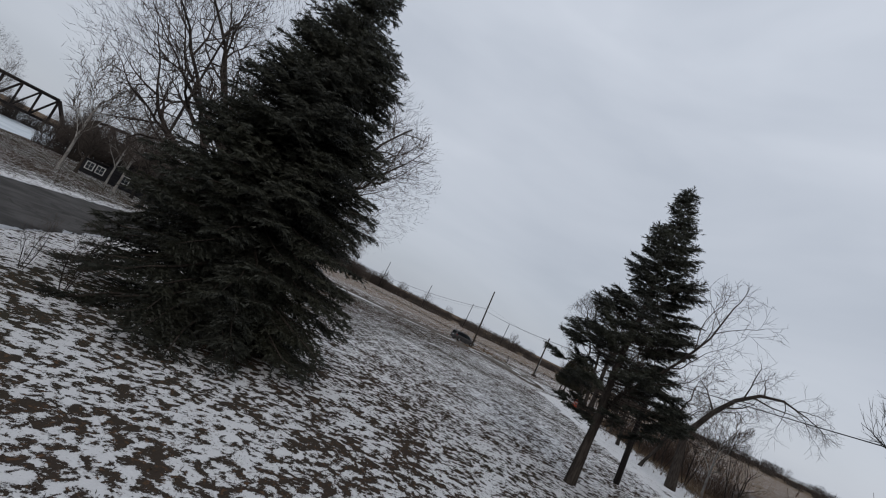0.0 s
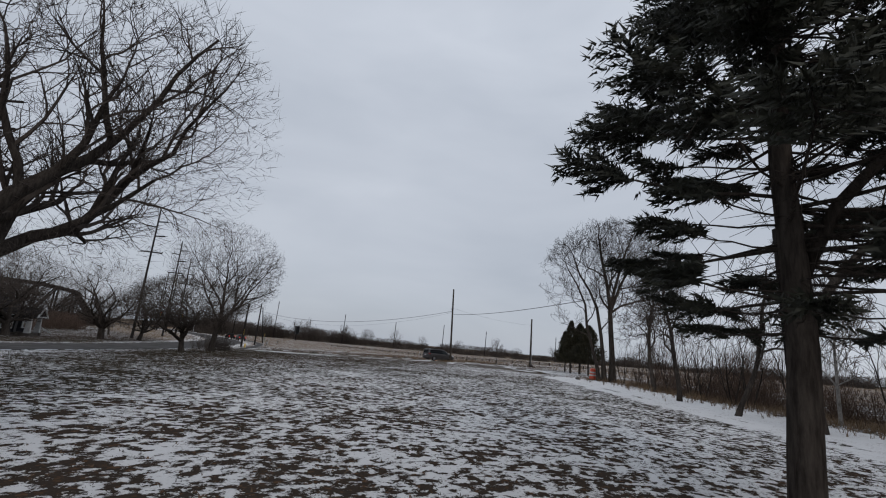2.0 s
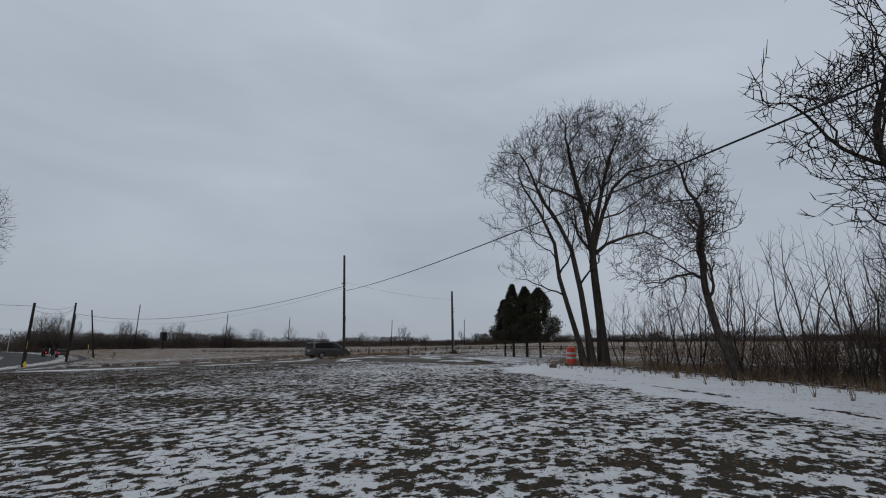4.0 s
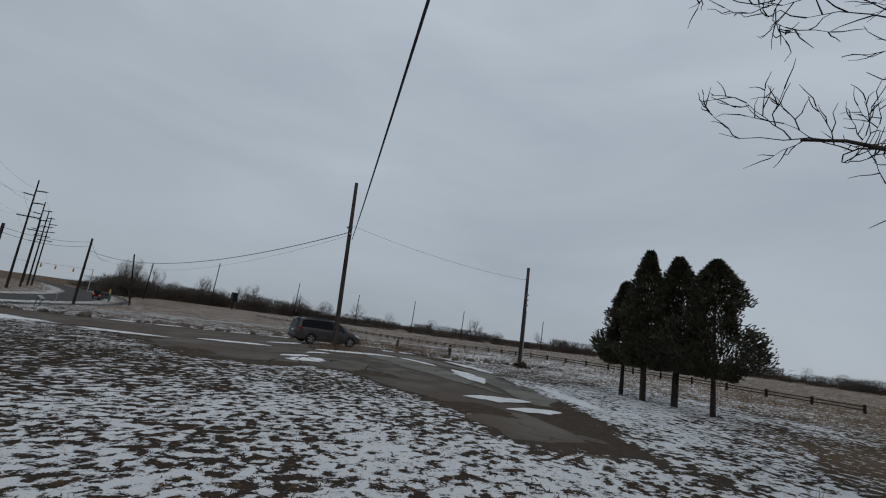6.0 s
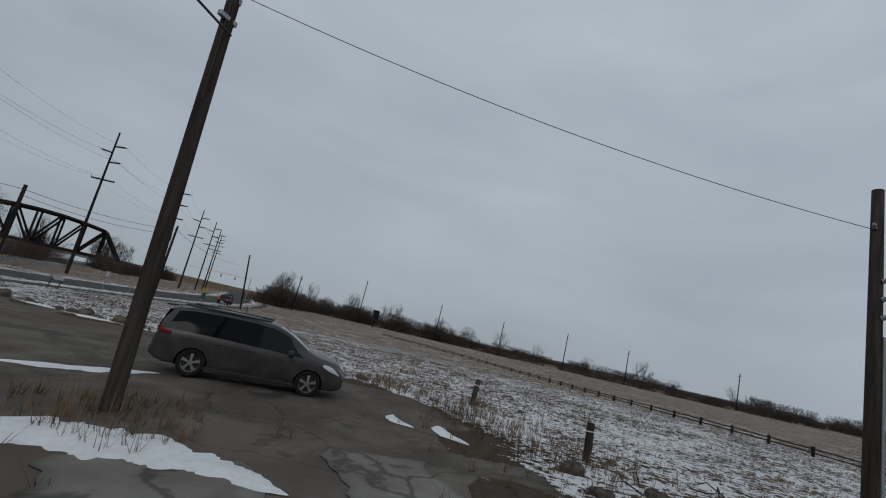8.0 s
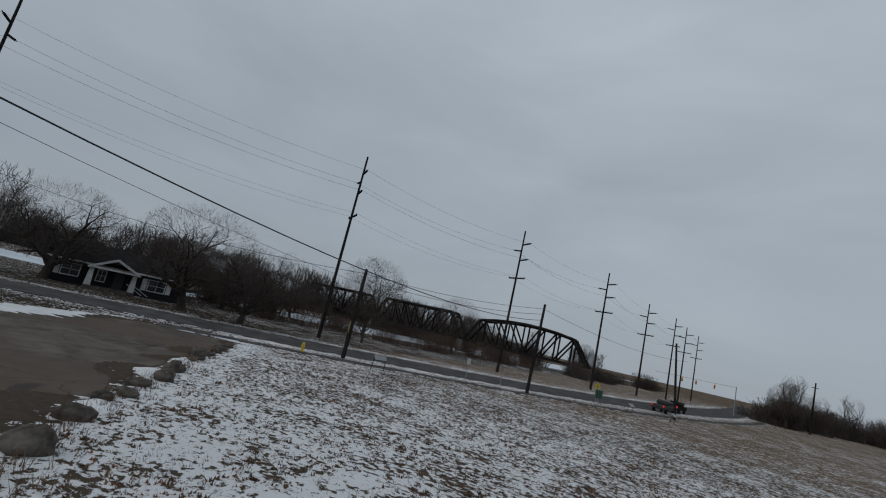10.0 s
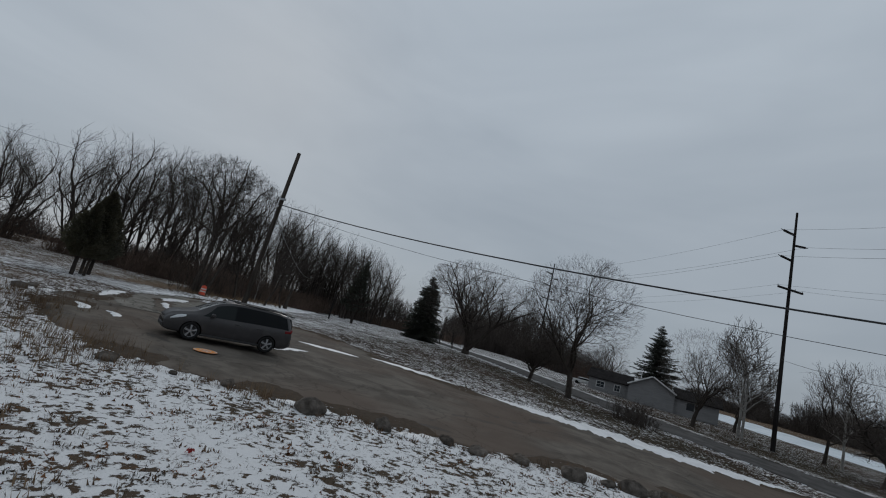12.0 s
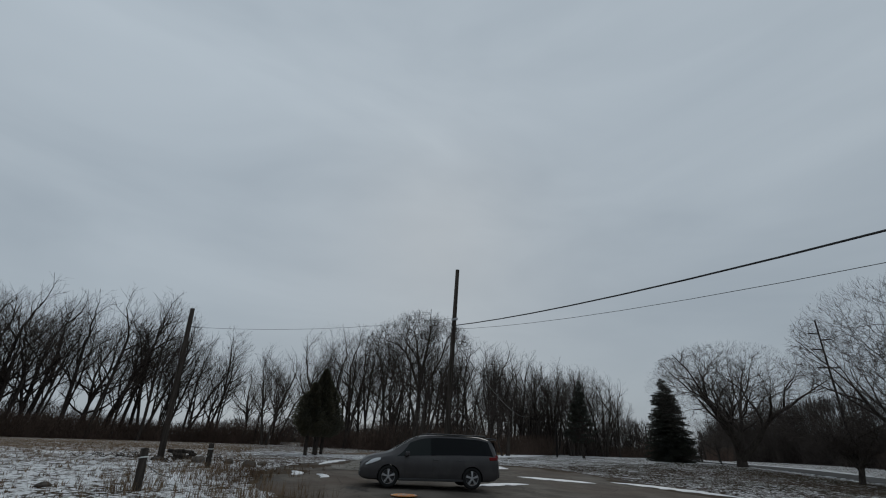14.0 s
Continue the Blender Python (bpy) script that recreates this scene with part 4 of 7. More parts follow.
def build_brush():
    rng = np.random.default_rng(19)
    # along the lane's far side
    for i, k in enumerate(np.linspace(0.05, 0.62, 8)):
        x, y = -21.5 + (-43 + 21.5) * k, -40.5 + (-65.5 + 40.5) * k
        brush(x + 2.6 + rng.normal(0, 0.8), y - 2.0 + rng.normal(0, 0.8), rng.uniform(0, 360), rng.uniform(0.7, 1.0), rng.uniform(0.4, 0.9))
    for i in range(5):
        k = rng.uniform(0.35, 0.85)
        x, y = -20.5 + (-34 + 20.5) * k, -42.5 + (-56 + 42.5) * k
        brush(x + rng.normal(1.6, 1.3), y - rng.normal(1.6, 1.3), rng.uniform(0, 360), rng.uniform(0.5, 0.8), rng.uniform(1.0, 1.7))
    for x, y, k in ((-17.9, -39.4, 0.9), (-17.4, -40.6, 0.8), (-16.8, -41.6, 0.95), (-19.6, -41.4, 0.75), (-20.2, -42.6, 1.0), (-21.3, -43.4, 1.1), (-22.2, -44.8, 1.2), (-23.4, -45.2, 1.0), (-24.6, -47.0, 1.2), (-26.4, -48.2, 1.1), (-27.8, -50.2, 1.25), (-29.6, -51.4, 1.0), (-32.2, -54.0, 1.2), (-35.0, -57.4, 1.1)):
        plant("sapling", SAPLING, x, y, x * 77, k, "thin leafless sapling with several stems beside the lane", "tree", "saplings by the lane")
    # foot of the wood
    for pts, n, s in (([(46, -64), (30, -72), (18, -82), (8, -89), (-6, -90)], 44, 1.5), ([(-12, -78), (-24, -68), (-36, -70), (-50, -75), (-64, -86)], 32, 1.6), ([(-62, -110), (-90, -100), (-140, -94)], 12, 1.8)):
        p = line_points(pts, 1.0)
        for i in range(n):
            x, y = p[int((i + 0.5) / n * (len(p) - 1))] + rng.normal(0, 1.8, 2)
            brush(x, y, rng.uniform(0, 360), s * rng.uniform(0.9, 1.3), rng.uniform(0.8, 1.9))
    # beyond the road, on the river's banks
    for pts, n, s, zz in (([(-66, 36), (-58, 50), (-54, 62), (-48, 78), (-44, 96), (-40, 116)], 22, 1.3, 1.3), ([(-150, -60), (-125, -45), (-100, -22), (-92, -5)], 10, 1.7, 1.8)):
        p = line_points(pts, 1.0)
        for i in range(n):
            x, y = p[int((i + 0.5) / n * (len(p) - 1))] + rng.normal(0, 1.6, 2)
            brush(x, y, rng.uniform(0, 360), s * rng.uniform(0.8, 1.3), zz * rng.uniform(0.8, 1.3))
    # far woods: beyond the river, behind the houses and across the fields
    for pts, n, s, zz in (([(-420, 20), (-330, 20), (-240, 62), (-180, 84), (-148, 112), (-134, 150), (-128, 210), (-120, 300)], 84, 1.2, 1.5), ([(-236, 40), (-186, 66), (-144, 96), (-126, 140), (-118, 200)], 44, 1.0, 0.8), ([(-30, 122), (-34, 150), (-30, 190), (-24, 240)], 12, 0.7, 0.55),
                          ([(-240, -190), (-190, -120), (-150, -70), (-128, -46)], 34, 1.1, 2.0), ([(14, 150), (24, 190), (60, 200), (76, 186), (100, 160)], 30, 0.9, 0.75),
                          ([(100, 160), (150, 128), (215, 70), (270, -10), (300, -130)], 34, 1.1, 0.42), ([(30, 330), (150, 270), (300, 150), (430, -60), (460, -260)], 56, 2.2, 0.8), ([(120, -210), (60, -220), (0, -230), (-80, -215), (-170, -190)], 34, 1.6, 1.15), ([(-66, -96), (-110, -108), (-160, -112), (-240, -120)], 22, 1.1, 1.0), ([(-22, -104), (-36, -98), (-52, -100)], 10, 1.1, 0.9), ([(-150, 72), (-200, 42), (-270, 8), (-360, -40), (-460, -90)], 46, 1.2, 1.45), ([(-74, 46), (-64, 58)], 4, 0.55, 0.6), ([(-32, 150), (-70, 150), (-112, 146), (-150, 142)], 18, 0.8, 0.85)):
        p = line_points(pts, 1.0)
        for i in range(n):
            x, y = p[int((i + 0.5) / n * (len(p) - 1))] + rng.normal(0, 3.0, 2)
            ob = new("far_wood", FARWOOD[i % 3])
            ob.matrix_world = pose(x, y, H(x, y), 0, 0, rng.uniform(0, 360)) @ Matrix.Diagonal((s, s, zz * rng.uniform(0.45, 1.6), 1))
            tagged(ob, "far belt of leafless trees and scrub", "woods", "far woods", "stuff")


build_brush()


def hedgerow_trees():
    """Single bare trees that stand above the far hedges."""
    rng = np.random.default_rng(23)
    kinds = (MAPLE, TALL_C, TALL_B, ELM, GNARLY)
    for pts, n, lo, hi in (([(14, 146), (24, 184), (60, 194), (80, 178), (104, 156)], 30, 0.5, 0.85), ([(104, 156), (150, 126), (215, 68), (270, -10), (300, -120)], 24, 0.35, 0.75), ([(-36, 150), (-60, 152), (-100, 150)], 8, 0.5, 0.8), ([(-76, 50), (-66, 60)], 5, 0.5, 0.8), ([(-98, -24), (-112, -34), (-130, -40)], 6, 0.6, 0.9)):
        p = line_points(pts, 1.0)
        for i in range(n):
            x, y = p[int((i + rng.uniform(0, 0.9)) / n * (len(p) - 1))] + rng.normal(0, 3.0, 2)
            plant("hedgerow_tree", kinds[int(rng.integers(0, 5))], x, y, rng.uniform(0, 360), rng.uniform(lo, hi), "bare tree standing above a far hedge", "tree", "hedgerow trees", wide=rng.uniform(0.9, 1.2))


hedgerow_trees()

# ---- poles and wires ----
def wire(name, a, b, sag, r, label, group="overhead wires"):
    a, b = np.array(a, float), np.array(b, float)
    k = np.linspace(0, 1, 25)[:, None]
    pts = a + (b - a) * k
    pts[:, 2] -= (4 * sag * k * (1 - k))[:, 0]
    geo = Geo()
    tube(geo, pts, [r] * len(pts), 5)
    return tagged(new(name, mesh_of(name, geo, None, CABLE, True)), label, "cable", group)


def tall_pole(x, y, z0, top, turn, label, arms=True):
    """A transmission pole with stand-off arms in four tiers; arms point across the line."""
    t = thing("utility_pole", pose(x, y, z0, 0, 0, turn), label, "utility pole", "tall poles of the power line")
    hgt = top - z0
    part("shaft", rod_bm((0, 0, -0.6), (0, 0, hgt), 0.24, 0.12, 12), DARKPOLE, t, smooth=False)
    for f, side, L in ((0.90, 1, 1.7), (0.855, -1, 1.7), (0.785, 1, 1.7)):
        bm = box_bm((L, 0.18, 0.22), (side * L / 2, 0, hgt * f), (0, -side * 6, 0), 0.01)
        arm = part("arm", bm, DARKPOLE, t)
        part("insulator", rod_bm((side * L, 0, hgt * f + 0.05), (side * L * 1.22, 0, hgt * f + 0.16), 0.05, 0.04, 8), DARKPOLE, arm)
    bar = part("crossarm", box_bm((3.6, 0.18, 0.22), (0, 0.14, hgt * 0.655), (0, 0, 0), 0.01), DARKPOLE, t)
    for dx in (-1.8, -0.7, 1.8):
        part("insulator", rod_bm((dx, 0.12, hgt * 0.655), (dx, 0.12, hgt * 0.655 + 0.28), 0.045, 0.03, 8), DARKPOLE, bar)
    return t


TALL = [(-96.4, -40.3, 25.7), (-63.2, 8.4, 26.6), (-40.2, 40.0, 23.0), (-28.3, 67.5, 22.2), (-19.2, 90.1, 21.3), (-15.1, 115.7, 20.2), (-11.6, 141.0, 21.0), (-9.6, 152.0, 20.2), (-8.6, 190.0, 22.0)]
for _i, (_x, _y, _z) in enumerate(TALL):
    _a, _b = TALL[max(0, _i - 1)], TALL[min(len(TALL) - 1, _i + 1)]
    _turn = math.degrees(math.atan2(_b[1] - _a[1], _b[0] - _a[0])) - 90
    tall_pole(_x, _y, H(_x, _y), _z, _turn, "very tall dark wooden power pole with short steel arms")


def strung():
    for (x0, y0, z0), (x1, y1, z1) in zip(TALL[:-1], TALL[1:]):
        if math.hypot(x1 - x0, y1 - y0) < 15:
            continue
        n = unit(np.array((y1 - y0, x0 - x1, 0.0)))
        for f, side, r, sag in ((0.905, 1.7, 0.012, 1.0), (0.86, -1.7, 0.014, 1.0), (0.79, 1.7, 0.014, 1.0), (0.665, -1.6, 0.010, 1.1), (0.665, 1.6, 0.010, 1.1)):
            a = (x0 + n[0] * side, y0 + n[1] * side, H(x0, y0) + (z0 - H(x0, y0)) * f)
            b = (x1 + n[0] * side, y1 + n[1] * side, H(x1, y1) + (z1 - H(x1, y1)) * f)
            wire("power_line", a, b, sag, r, "thin grey power line strung between tall poles", "power lines")


strung()


def short_pole(x, y, z0, top, lean, r, label, name="utility_pole", mat=None):
    """A plain wooden pole; lean: how far its top stands off its foot."""
    t = thing(name, pose(x, y, z0), label, "utility pole")
    geo = Geo()
    hgt = top - z0
    tube(geo, [(lean[0] * k, lean[1] * k, -0.5 + (hgt + 0.5) * k) for k in (0, 0.1, 0.4, 0.7, 1.0)], [r * 1.12, r * 1.1, r, r * 0.9, r * 0.8], 14)
    child("shaft", mesh_of("shaft", geo, None, mat or POLE, True), t)
    return t


P1 = short_pole(-10.85, -10.85, H(-10.85, -10.85), 10.85, (-0.4, 0.12), 0.135, "weathered wooden utility pole beside the parked van")
part("bracket", box_bm((0.10, 0.42, 0.12), (-0.26, 0.22, 7.75), (0, 0, 20), 0.01), STEEL, P1, "grey steel bracket")
part("bracket", box_bm((0.10, 0.40, 0.10), (-0.28, 0.0, 7.30), (0, 0, -50), 0.01), STEEL, P1, "grey steel bracket")
part("conduit", rod_bm((-0.01, 0.155, 0.2), (-0.24, 0.20, 6.2), 0.035, 0.03, 8), POLE, P1, "grey cable conduit")
part("loose_wire", rod_bm((-0.24, -0.06, 5.6), (-0.30, -0.05, 7.6), 0.012, 0.012, 6), CABLE, P1, "loose hanging black wire")
P2 = short_pole(2.2, -16.0, H(2.2, -16.0), 7.9, (0.3, 0.25), 0.14, "weathered grey utility pole by the field fence")
part("bracket", box_bm((0.5, 0.06, 0.06), (0.05, 0.18, 6.6), (0, 0, 15), 0.01), STEEL, P2, "grey steel bracket")
for _z in (4.6, 5.0, 5.4):
    part("insulator", rod_bm((0.17, 0.04, _z), (0.16, -0.10, _z + 0.05), 0.06, 0.045, 8), STEEL, P2, "small grey insulator")
part("conduit", rod_bm((0.02, -0.16, 0.1), (0.17, -0.02, 4.2), 0.035, 0.035, 8), STEEL, P2, "grey cable conduit")
P0 = short_pole(-48.2, -55.9, H(-48.2, -55.9), 5.6, (0.0, 0.2), 0.13, "short leaning pole without wires under the spruce", mat=DARKPOLE)
S1 = short_pole(-25.1, 29.0, H(-25.1, 29.0), 6.8, (0.1, 0.0), 0.17, "dark wooden utility pole at the road's edge", mat=DARKPOLE)
part("reflector", rod_bm((0.02, -0.185, 2.2), (0.02, -0.185, 3.2), 0.02, 0.02, 6), plain("yellow_plastic", (0.6, 0.42, 0.04), 0.5), S1, "yellow guy marker strip")
S2 = short_pole(-15.0, 46.4, H(-15.0, 46.4), 8.3, (0.15, 0.1), 0.16, "dark wooden utility pole at the field's corner", mat=DARKPOLE)
SEND = short_pole(-58.6, -81.2, H(-58.6, -81.2), 8.6, (0, 0), 0.16, "weathered wooden utility pole beyond the lane")
FAR_POLES = [(20.0, 150.0, 11.5), (57.0, 188.0, 19.0), (88.0, 167.0, 15.5), (112.0, 150.0, 14.0), (133.0, 131.0, 14.8), (158.0, 119.0, 13.6), (190.0, 90.0, 14.0), (230.0, 55.0, 15.0)]
for _x, _y, _z in FAR_POLES:
    _p = short_pole(_x, _y, H(_x, _y), _z, (0.4, 0.0), 0.2, "distant power pole across the field", mat=DARKPOLE)
    part("crossarm", box_bm((2.6, 0.14, 0.14), (0.35, 0, _z - H(_x, _y) - 1.2), (0, 0, 50), 0.01), DARKPOLE, _p)

wire("cable", (-11.12, -10.72, 7.55), (-14.9, 46.4, 6.55), 1.98, 0.026, "thick black cable from the van's pole to the road")
wire("cable", (-11.12, -10.72, 7.35), (-14.9, 46.4, 6.2), 2.40, 0.008, "thin cable hung below the thick one")
wire("cable", (-10.98, -10.92, 7.1), (-58.6, -81.2, 8.3), 1.55, 0.024, "black cable running over the lawn")
wire("cable", (-11.1, -10.85, 8.0), (2.45, -15.85, 6.9), 0.35, 0.008, "thin wire between the two weathered poles")
wire("cable", (-25.0, 29.0, 6.4), (-14.9, 46.4, 7.8), 0.5, 0.02, "cable along the road")
wire("cable", (-25.0, 29.0, 5.9), (-14.9, 46.4, 7.2), 0.6, 0.02, "cable along the road")
wire("cable", (-14.9, 46.4, 7.8), (-4.0, 92.0, 7.5), 1.0, 0.02, "cable along the road")
wire("cable", (-25.0, 29.0, 6.4), (-62.8, 8.4, 9.0), 1.2, 0.02, "cable crossing the road")

# ---- the parked minivan ----
PAINT, _nt, _b = base_mat("dark_grey_paint", 0.32, 0.1)
_b.inputs["Base Color"].default_value = (0.060, 0.058, 0.060, 1)
_b.inputs["Coat Weight"].default_value, _b.inputs["Coat Roughness"].default_value = 0.12, 0.2
_b.inputs["Specular IOR Level"].default_value = 0.3
_f = noise_node(_nt, 2.2, 5, 0.6)
_nt.links.new(step(_nt, _f, 0.3, 0.7, 0.28, 0.48), _b.inputs["Roughness"])
_nt.links.new(mix_rgb(_nt, step(_nt, _f, 0.4, 0.75), (0.044, 0.041, 0.042), (0.062, 0.058, 0.057)), _b.inputs["Base Color"])
TINT, _nt2, _b2 = base_mat("tinted_glass", 0.06)
_b2.inputs["Base Color"].default_value = (0.004, 0.005, 0.006, 1)
_b2.inputs["Specular IOR Level"].default_value = 0.10
SCREEN, _nt3, _b3 = base_mat("windscreen_glass", 0.08)
_b3.inputs["Base Color"].default_value = (0.035, 0.042, 0.042, 1)
_b3.inputs["Specular IOR Level"].default_value = 0.7
FRONT, _nt4, _b4 = base_mat("front_glass", 0.08)
_b4.inputs["Base Color"].default_value = (0.007, 0.010, 0.010, 1)
_b4.inputs["Specular IOR Level"].default_value = 0.18
RUBBER = plain("tyre_rubber", (0.022, 0.022, 0.022), 0.85)
ALLOY = plain("silver_alloy", (0.42, 0.42, 0.43), 0.38, 0.75)
BLACK = plain("black_plastic", (0.02, 0.02, 0.021), 0.6)
LENS = plain("headlight_lens", (0.55, 0.57, 0.58), 0.15)
REDLENS = plain("red_lens", (0.16, 0.008, 0.010), 0.2)
CHROME = plain("chrome", (0.5, 0.5, 0.5), 0.2, 0.9)

# along, top, half-width at the belt, half-width at the roof, belt height, sill height
VAN_ST = [(-2.55, 0.92, 0.76, 0.62, 0.82, 0.42), (-2.52, 1.18, 0.86, 0.66, 0.98, 0.34), (-2.45, 1.42, 0.92, 0.64, 1.05, 0.30), (-2.27, 1.66, 0.955, 0.635, 1.08, 0.26), (-1.8, 1.755, 0.985, 0.655, 1.08, 0.24), (-1.0, 1.785, 0.992, 0.67, 1.065, 0.23),
          (-0.2, 1.78, 0.992, 0.67, 1.04, 0.23), (0.35, 1.735, 0.990, 0.66, 1.02, 0.23), (0.75, 1.60, 0.988, 0.64, 1.01, 0.23), (1.15, 1.37, 0.985, 0.68, 1.00, 0.23), (1.45, 1.18, 0.98, 0.76, 0.99, 0.23), (1.70, 1.105, 0.97, 0.80, 0.97, 0.23), (2.05, 1.045, 0.945, 0.76, 0.91, 0.23), (2.30, 0.98, 0.89, 0.68, 0.84, 0.24), (2.46, 0.88, 0.80, 0.58, 0.74, 0.27), (2.53, 0.74, 0.70, 0.48, 0.60, 0.32)]


def van_table():
    """The stations, evened out along the body."""
    st = np.array(VAN_ST)
    xs = np.linspace(st[0, 0], st[-1, 0], 240)
    k = np.exp(-np.linspace(-2, 2, 17) ** 2)
    k /= k.sum()
    rows = [xs]
    for i in range(1, 6):
        v = np.interp(xs, st[:, 0], st[:, i])
        pad = np.r_[2 * v[0] - v[8:0:-1], v, 2 * v[-1] - v[-2:-10:-1]]
        rows.append(np.convolve(pad, k, "valid"))
    return np.array(rows)


VAN_ROWS = van_table()


def van_at(x):
    return [float(np.interp(x, VAN_ROWS[0], VAN_ROWS[i])) for i in range(1, 6)]


def van_ring(x):
    top, w, wr, belt, sill = van_at(x)
    half = [(0.0, sill), (w * 0.80, sill), (w * 0.94, sill + 0.05), (w * 0.975, sill + 0.13), (w * 0.985, sill + 0.26), (w * 0.998, 0.5 * (sill + belt) + 0.02), (w * 1.002, 0.5 * (sill + belt) + 0.12), (w * 0.998, belt - 0.16), (w * 0.985, belt - 0.05), (w * 0.965, belt), (0.5 * (w * 0.965 + wr) + 0.025, 0.5 * (belt + top - 0.07)),
            (wr, top - 0.07), (wr * 0.95, top - 0.035), (wr * 0.84, top - 0.014), (wr * 0.5, top + 0.006), (0.0, top + 0.015)]
    return half + [(-y, z) for y, z in half[-2:0:-1]]


def van_side(x, k, off=0.006):
    """A place on the side glass: k from 0 at the belt to 1 at the roof's edge."""
    top, w, wr, belt, sill = van_at(x)
    y0, y1, y2 = w * 0.965, 0.5 * (w * 0.965 + wr) + 0.025, wr
    z0, z1, z2 = belt, 0.5 * (belt + top - 0.07), top - 0.07
    y, z = (y0 + (y1 - y0) * 2 * k, z0 + (z1 - z0) * 2 * k) if k < 0.5 else (y1 + (y2 - y1) * (2 * k - 1), z1 + (z2 - z1) * (2 * k - 1))
    return y + off, z + off * 0.4


def cut(me, at_r):
    """Cut the wheel arches out of a mesh."""
    body = new("cut_body", me)
    for x in (1.55, -1.48):
        bm = rod_bm((x, -1.3, 0.345), (x, 1.3, 0.345), at_r, at_r, 36)
        cm = bpy.data.meshes.new("cutter")
        bm.to_mesh(cm)
        bm.free()
        c = new("cutter", cm)
        mod = body.modifiers.new("cut", "BOOLEAN")
        mod.object, mod.operation, mod.solver = c, "DIFFERENCE", "EXACT"
    dg = bpy.context.evaluated_depsgraph_get()
    dg.update()
    out = bpy.data.meshes.new_from_object(body.evaluated_get(dg))
    for ob in [o for o in scene.objects if o.name.startswith(("cutter", "cut_body"))]:
        bpy.data.objects.remove(ob)
    return out


AXLE = 0.356


def van_wheel(van, x, y):
    s = 1 if y > 0 else -1
    wheel = part("wheel", rod_bm((x, y - s * 0.20, AXLE), (x, y - s * 0.05, AXLE), 0.20, 0.20, 20), BLACK, van)
    bm = bmesh.new()
    prof = [(r * 1.06, d) for r, d in [(0.225, 0.0), (0.235, 0.018), (0.30, 0.022), (0.328, 0.0), (0.336, -0.05), (0.336, -0.16), (0.325, -0.2), (0.24, -0.21)]]
    rings = []
    for i in range(32):
        a = 2 * math.pi * i / 32
        rings.append([bm.verts.new((x + r * math.cos(a), y + s * d, AXLE + r * math.sin(a))) for r, d in prof])
    for i in range(32):
        p, q = rings[i], rings[(i + 1) % 32]
        for j in range(len(prof) - 1):
            bm.faces.new((p[j], p[j + 1], q[j + 1], q[j]))
    part("tyre", bm, RUBBER, wheel, "worn black tyre", True)
    bm = bmesh.new()
    for k in range(5):
        a = 2 * math.pi * k / 5 + 0.3
        for da in (-0.10, 0.10):
            p = Vector((x + 0.05 * math.cos(a), y + s * 0.0, AXLE + 0.05 * math.sin(a)))
            q = Vector((x + 0.238 * math.cos(a + da), y - s * 0.005, AXLE + 0.238 * math.sin(a + da)))
            rod_bm(p, q, 0.030, 0.022, 6, bm)
    rod_bm((x, y - s * 0.03, AXLE), (x, y + s * 0.015, AXLE), 0.065, 0.05, 14, bm)
    for i in range(32):
        a, b = 2 * math.pi * i / 32, 2 * math.pi * (i + 1) / 32
        v = [bm.verts.new((x + r * math.cos(t), y + s * d, AXLE + r * math.sin(t))) for t in (a, b) for r, d in ((0.247, 0.010), (0.218, -0.03))]
        bm.faces.new((v[0], v[1], v[3], v[2]))
    part("rim", bm, ALLOY, wheel, "five-spoke silver alloy rim")


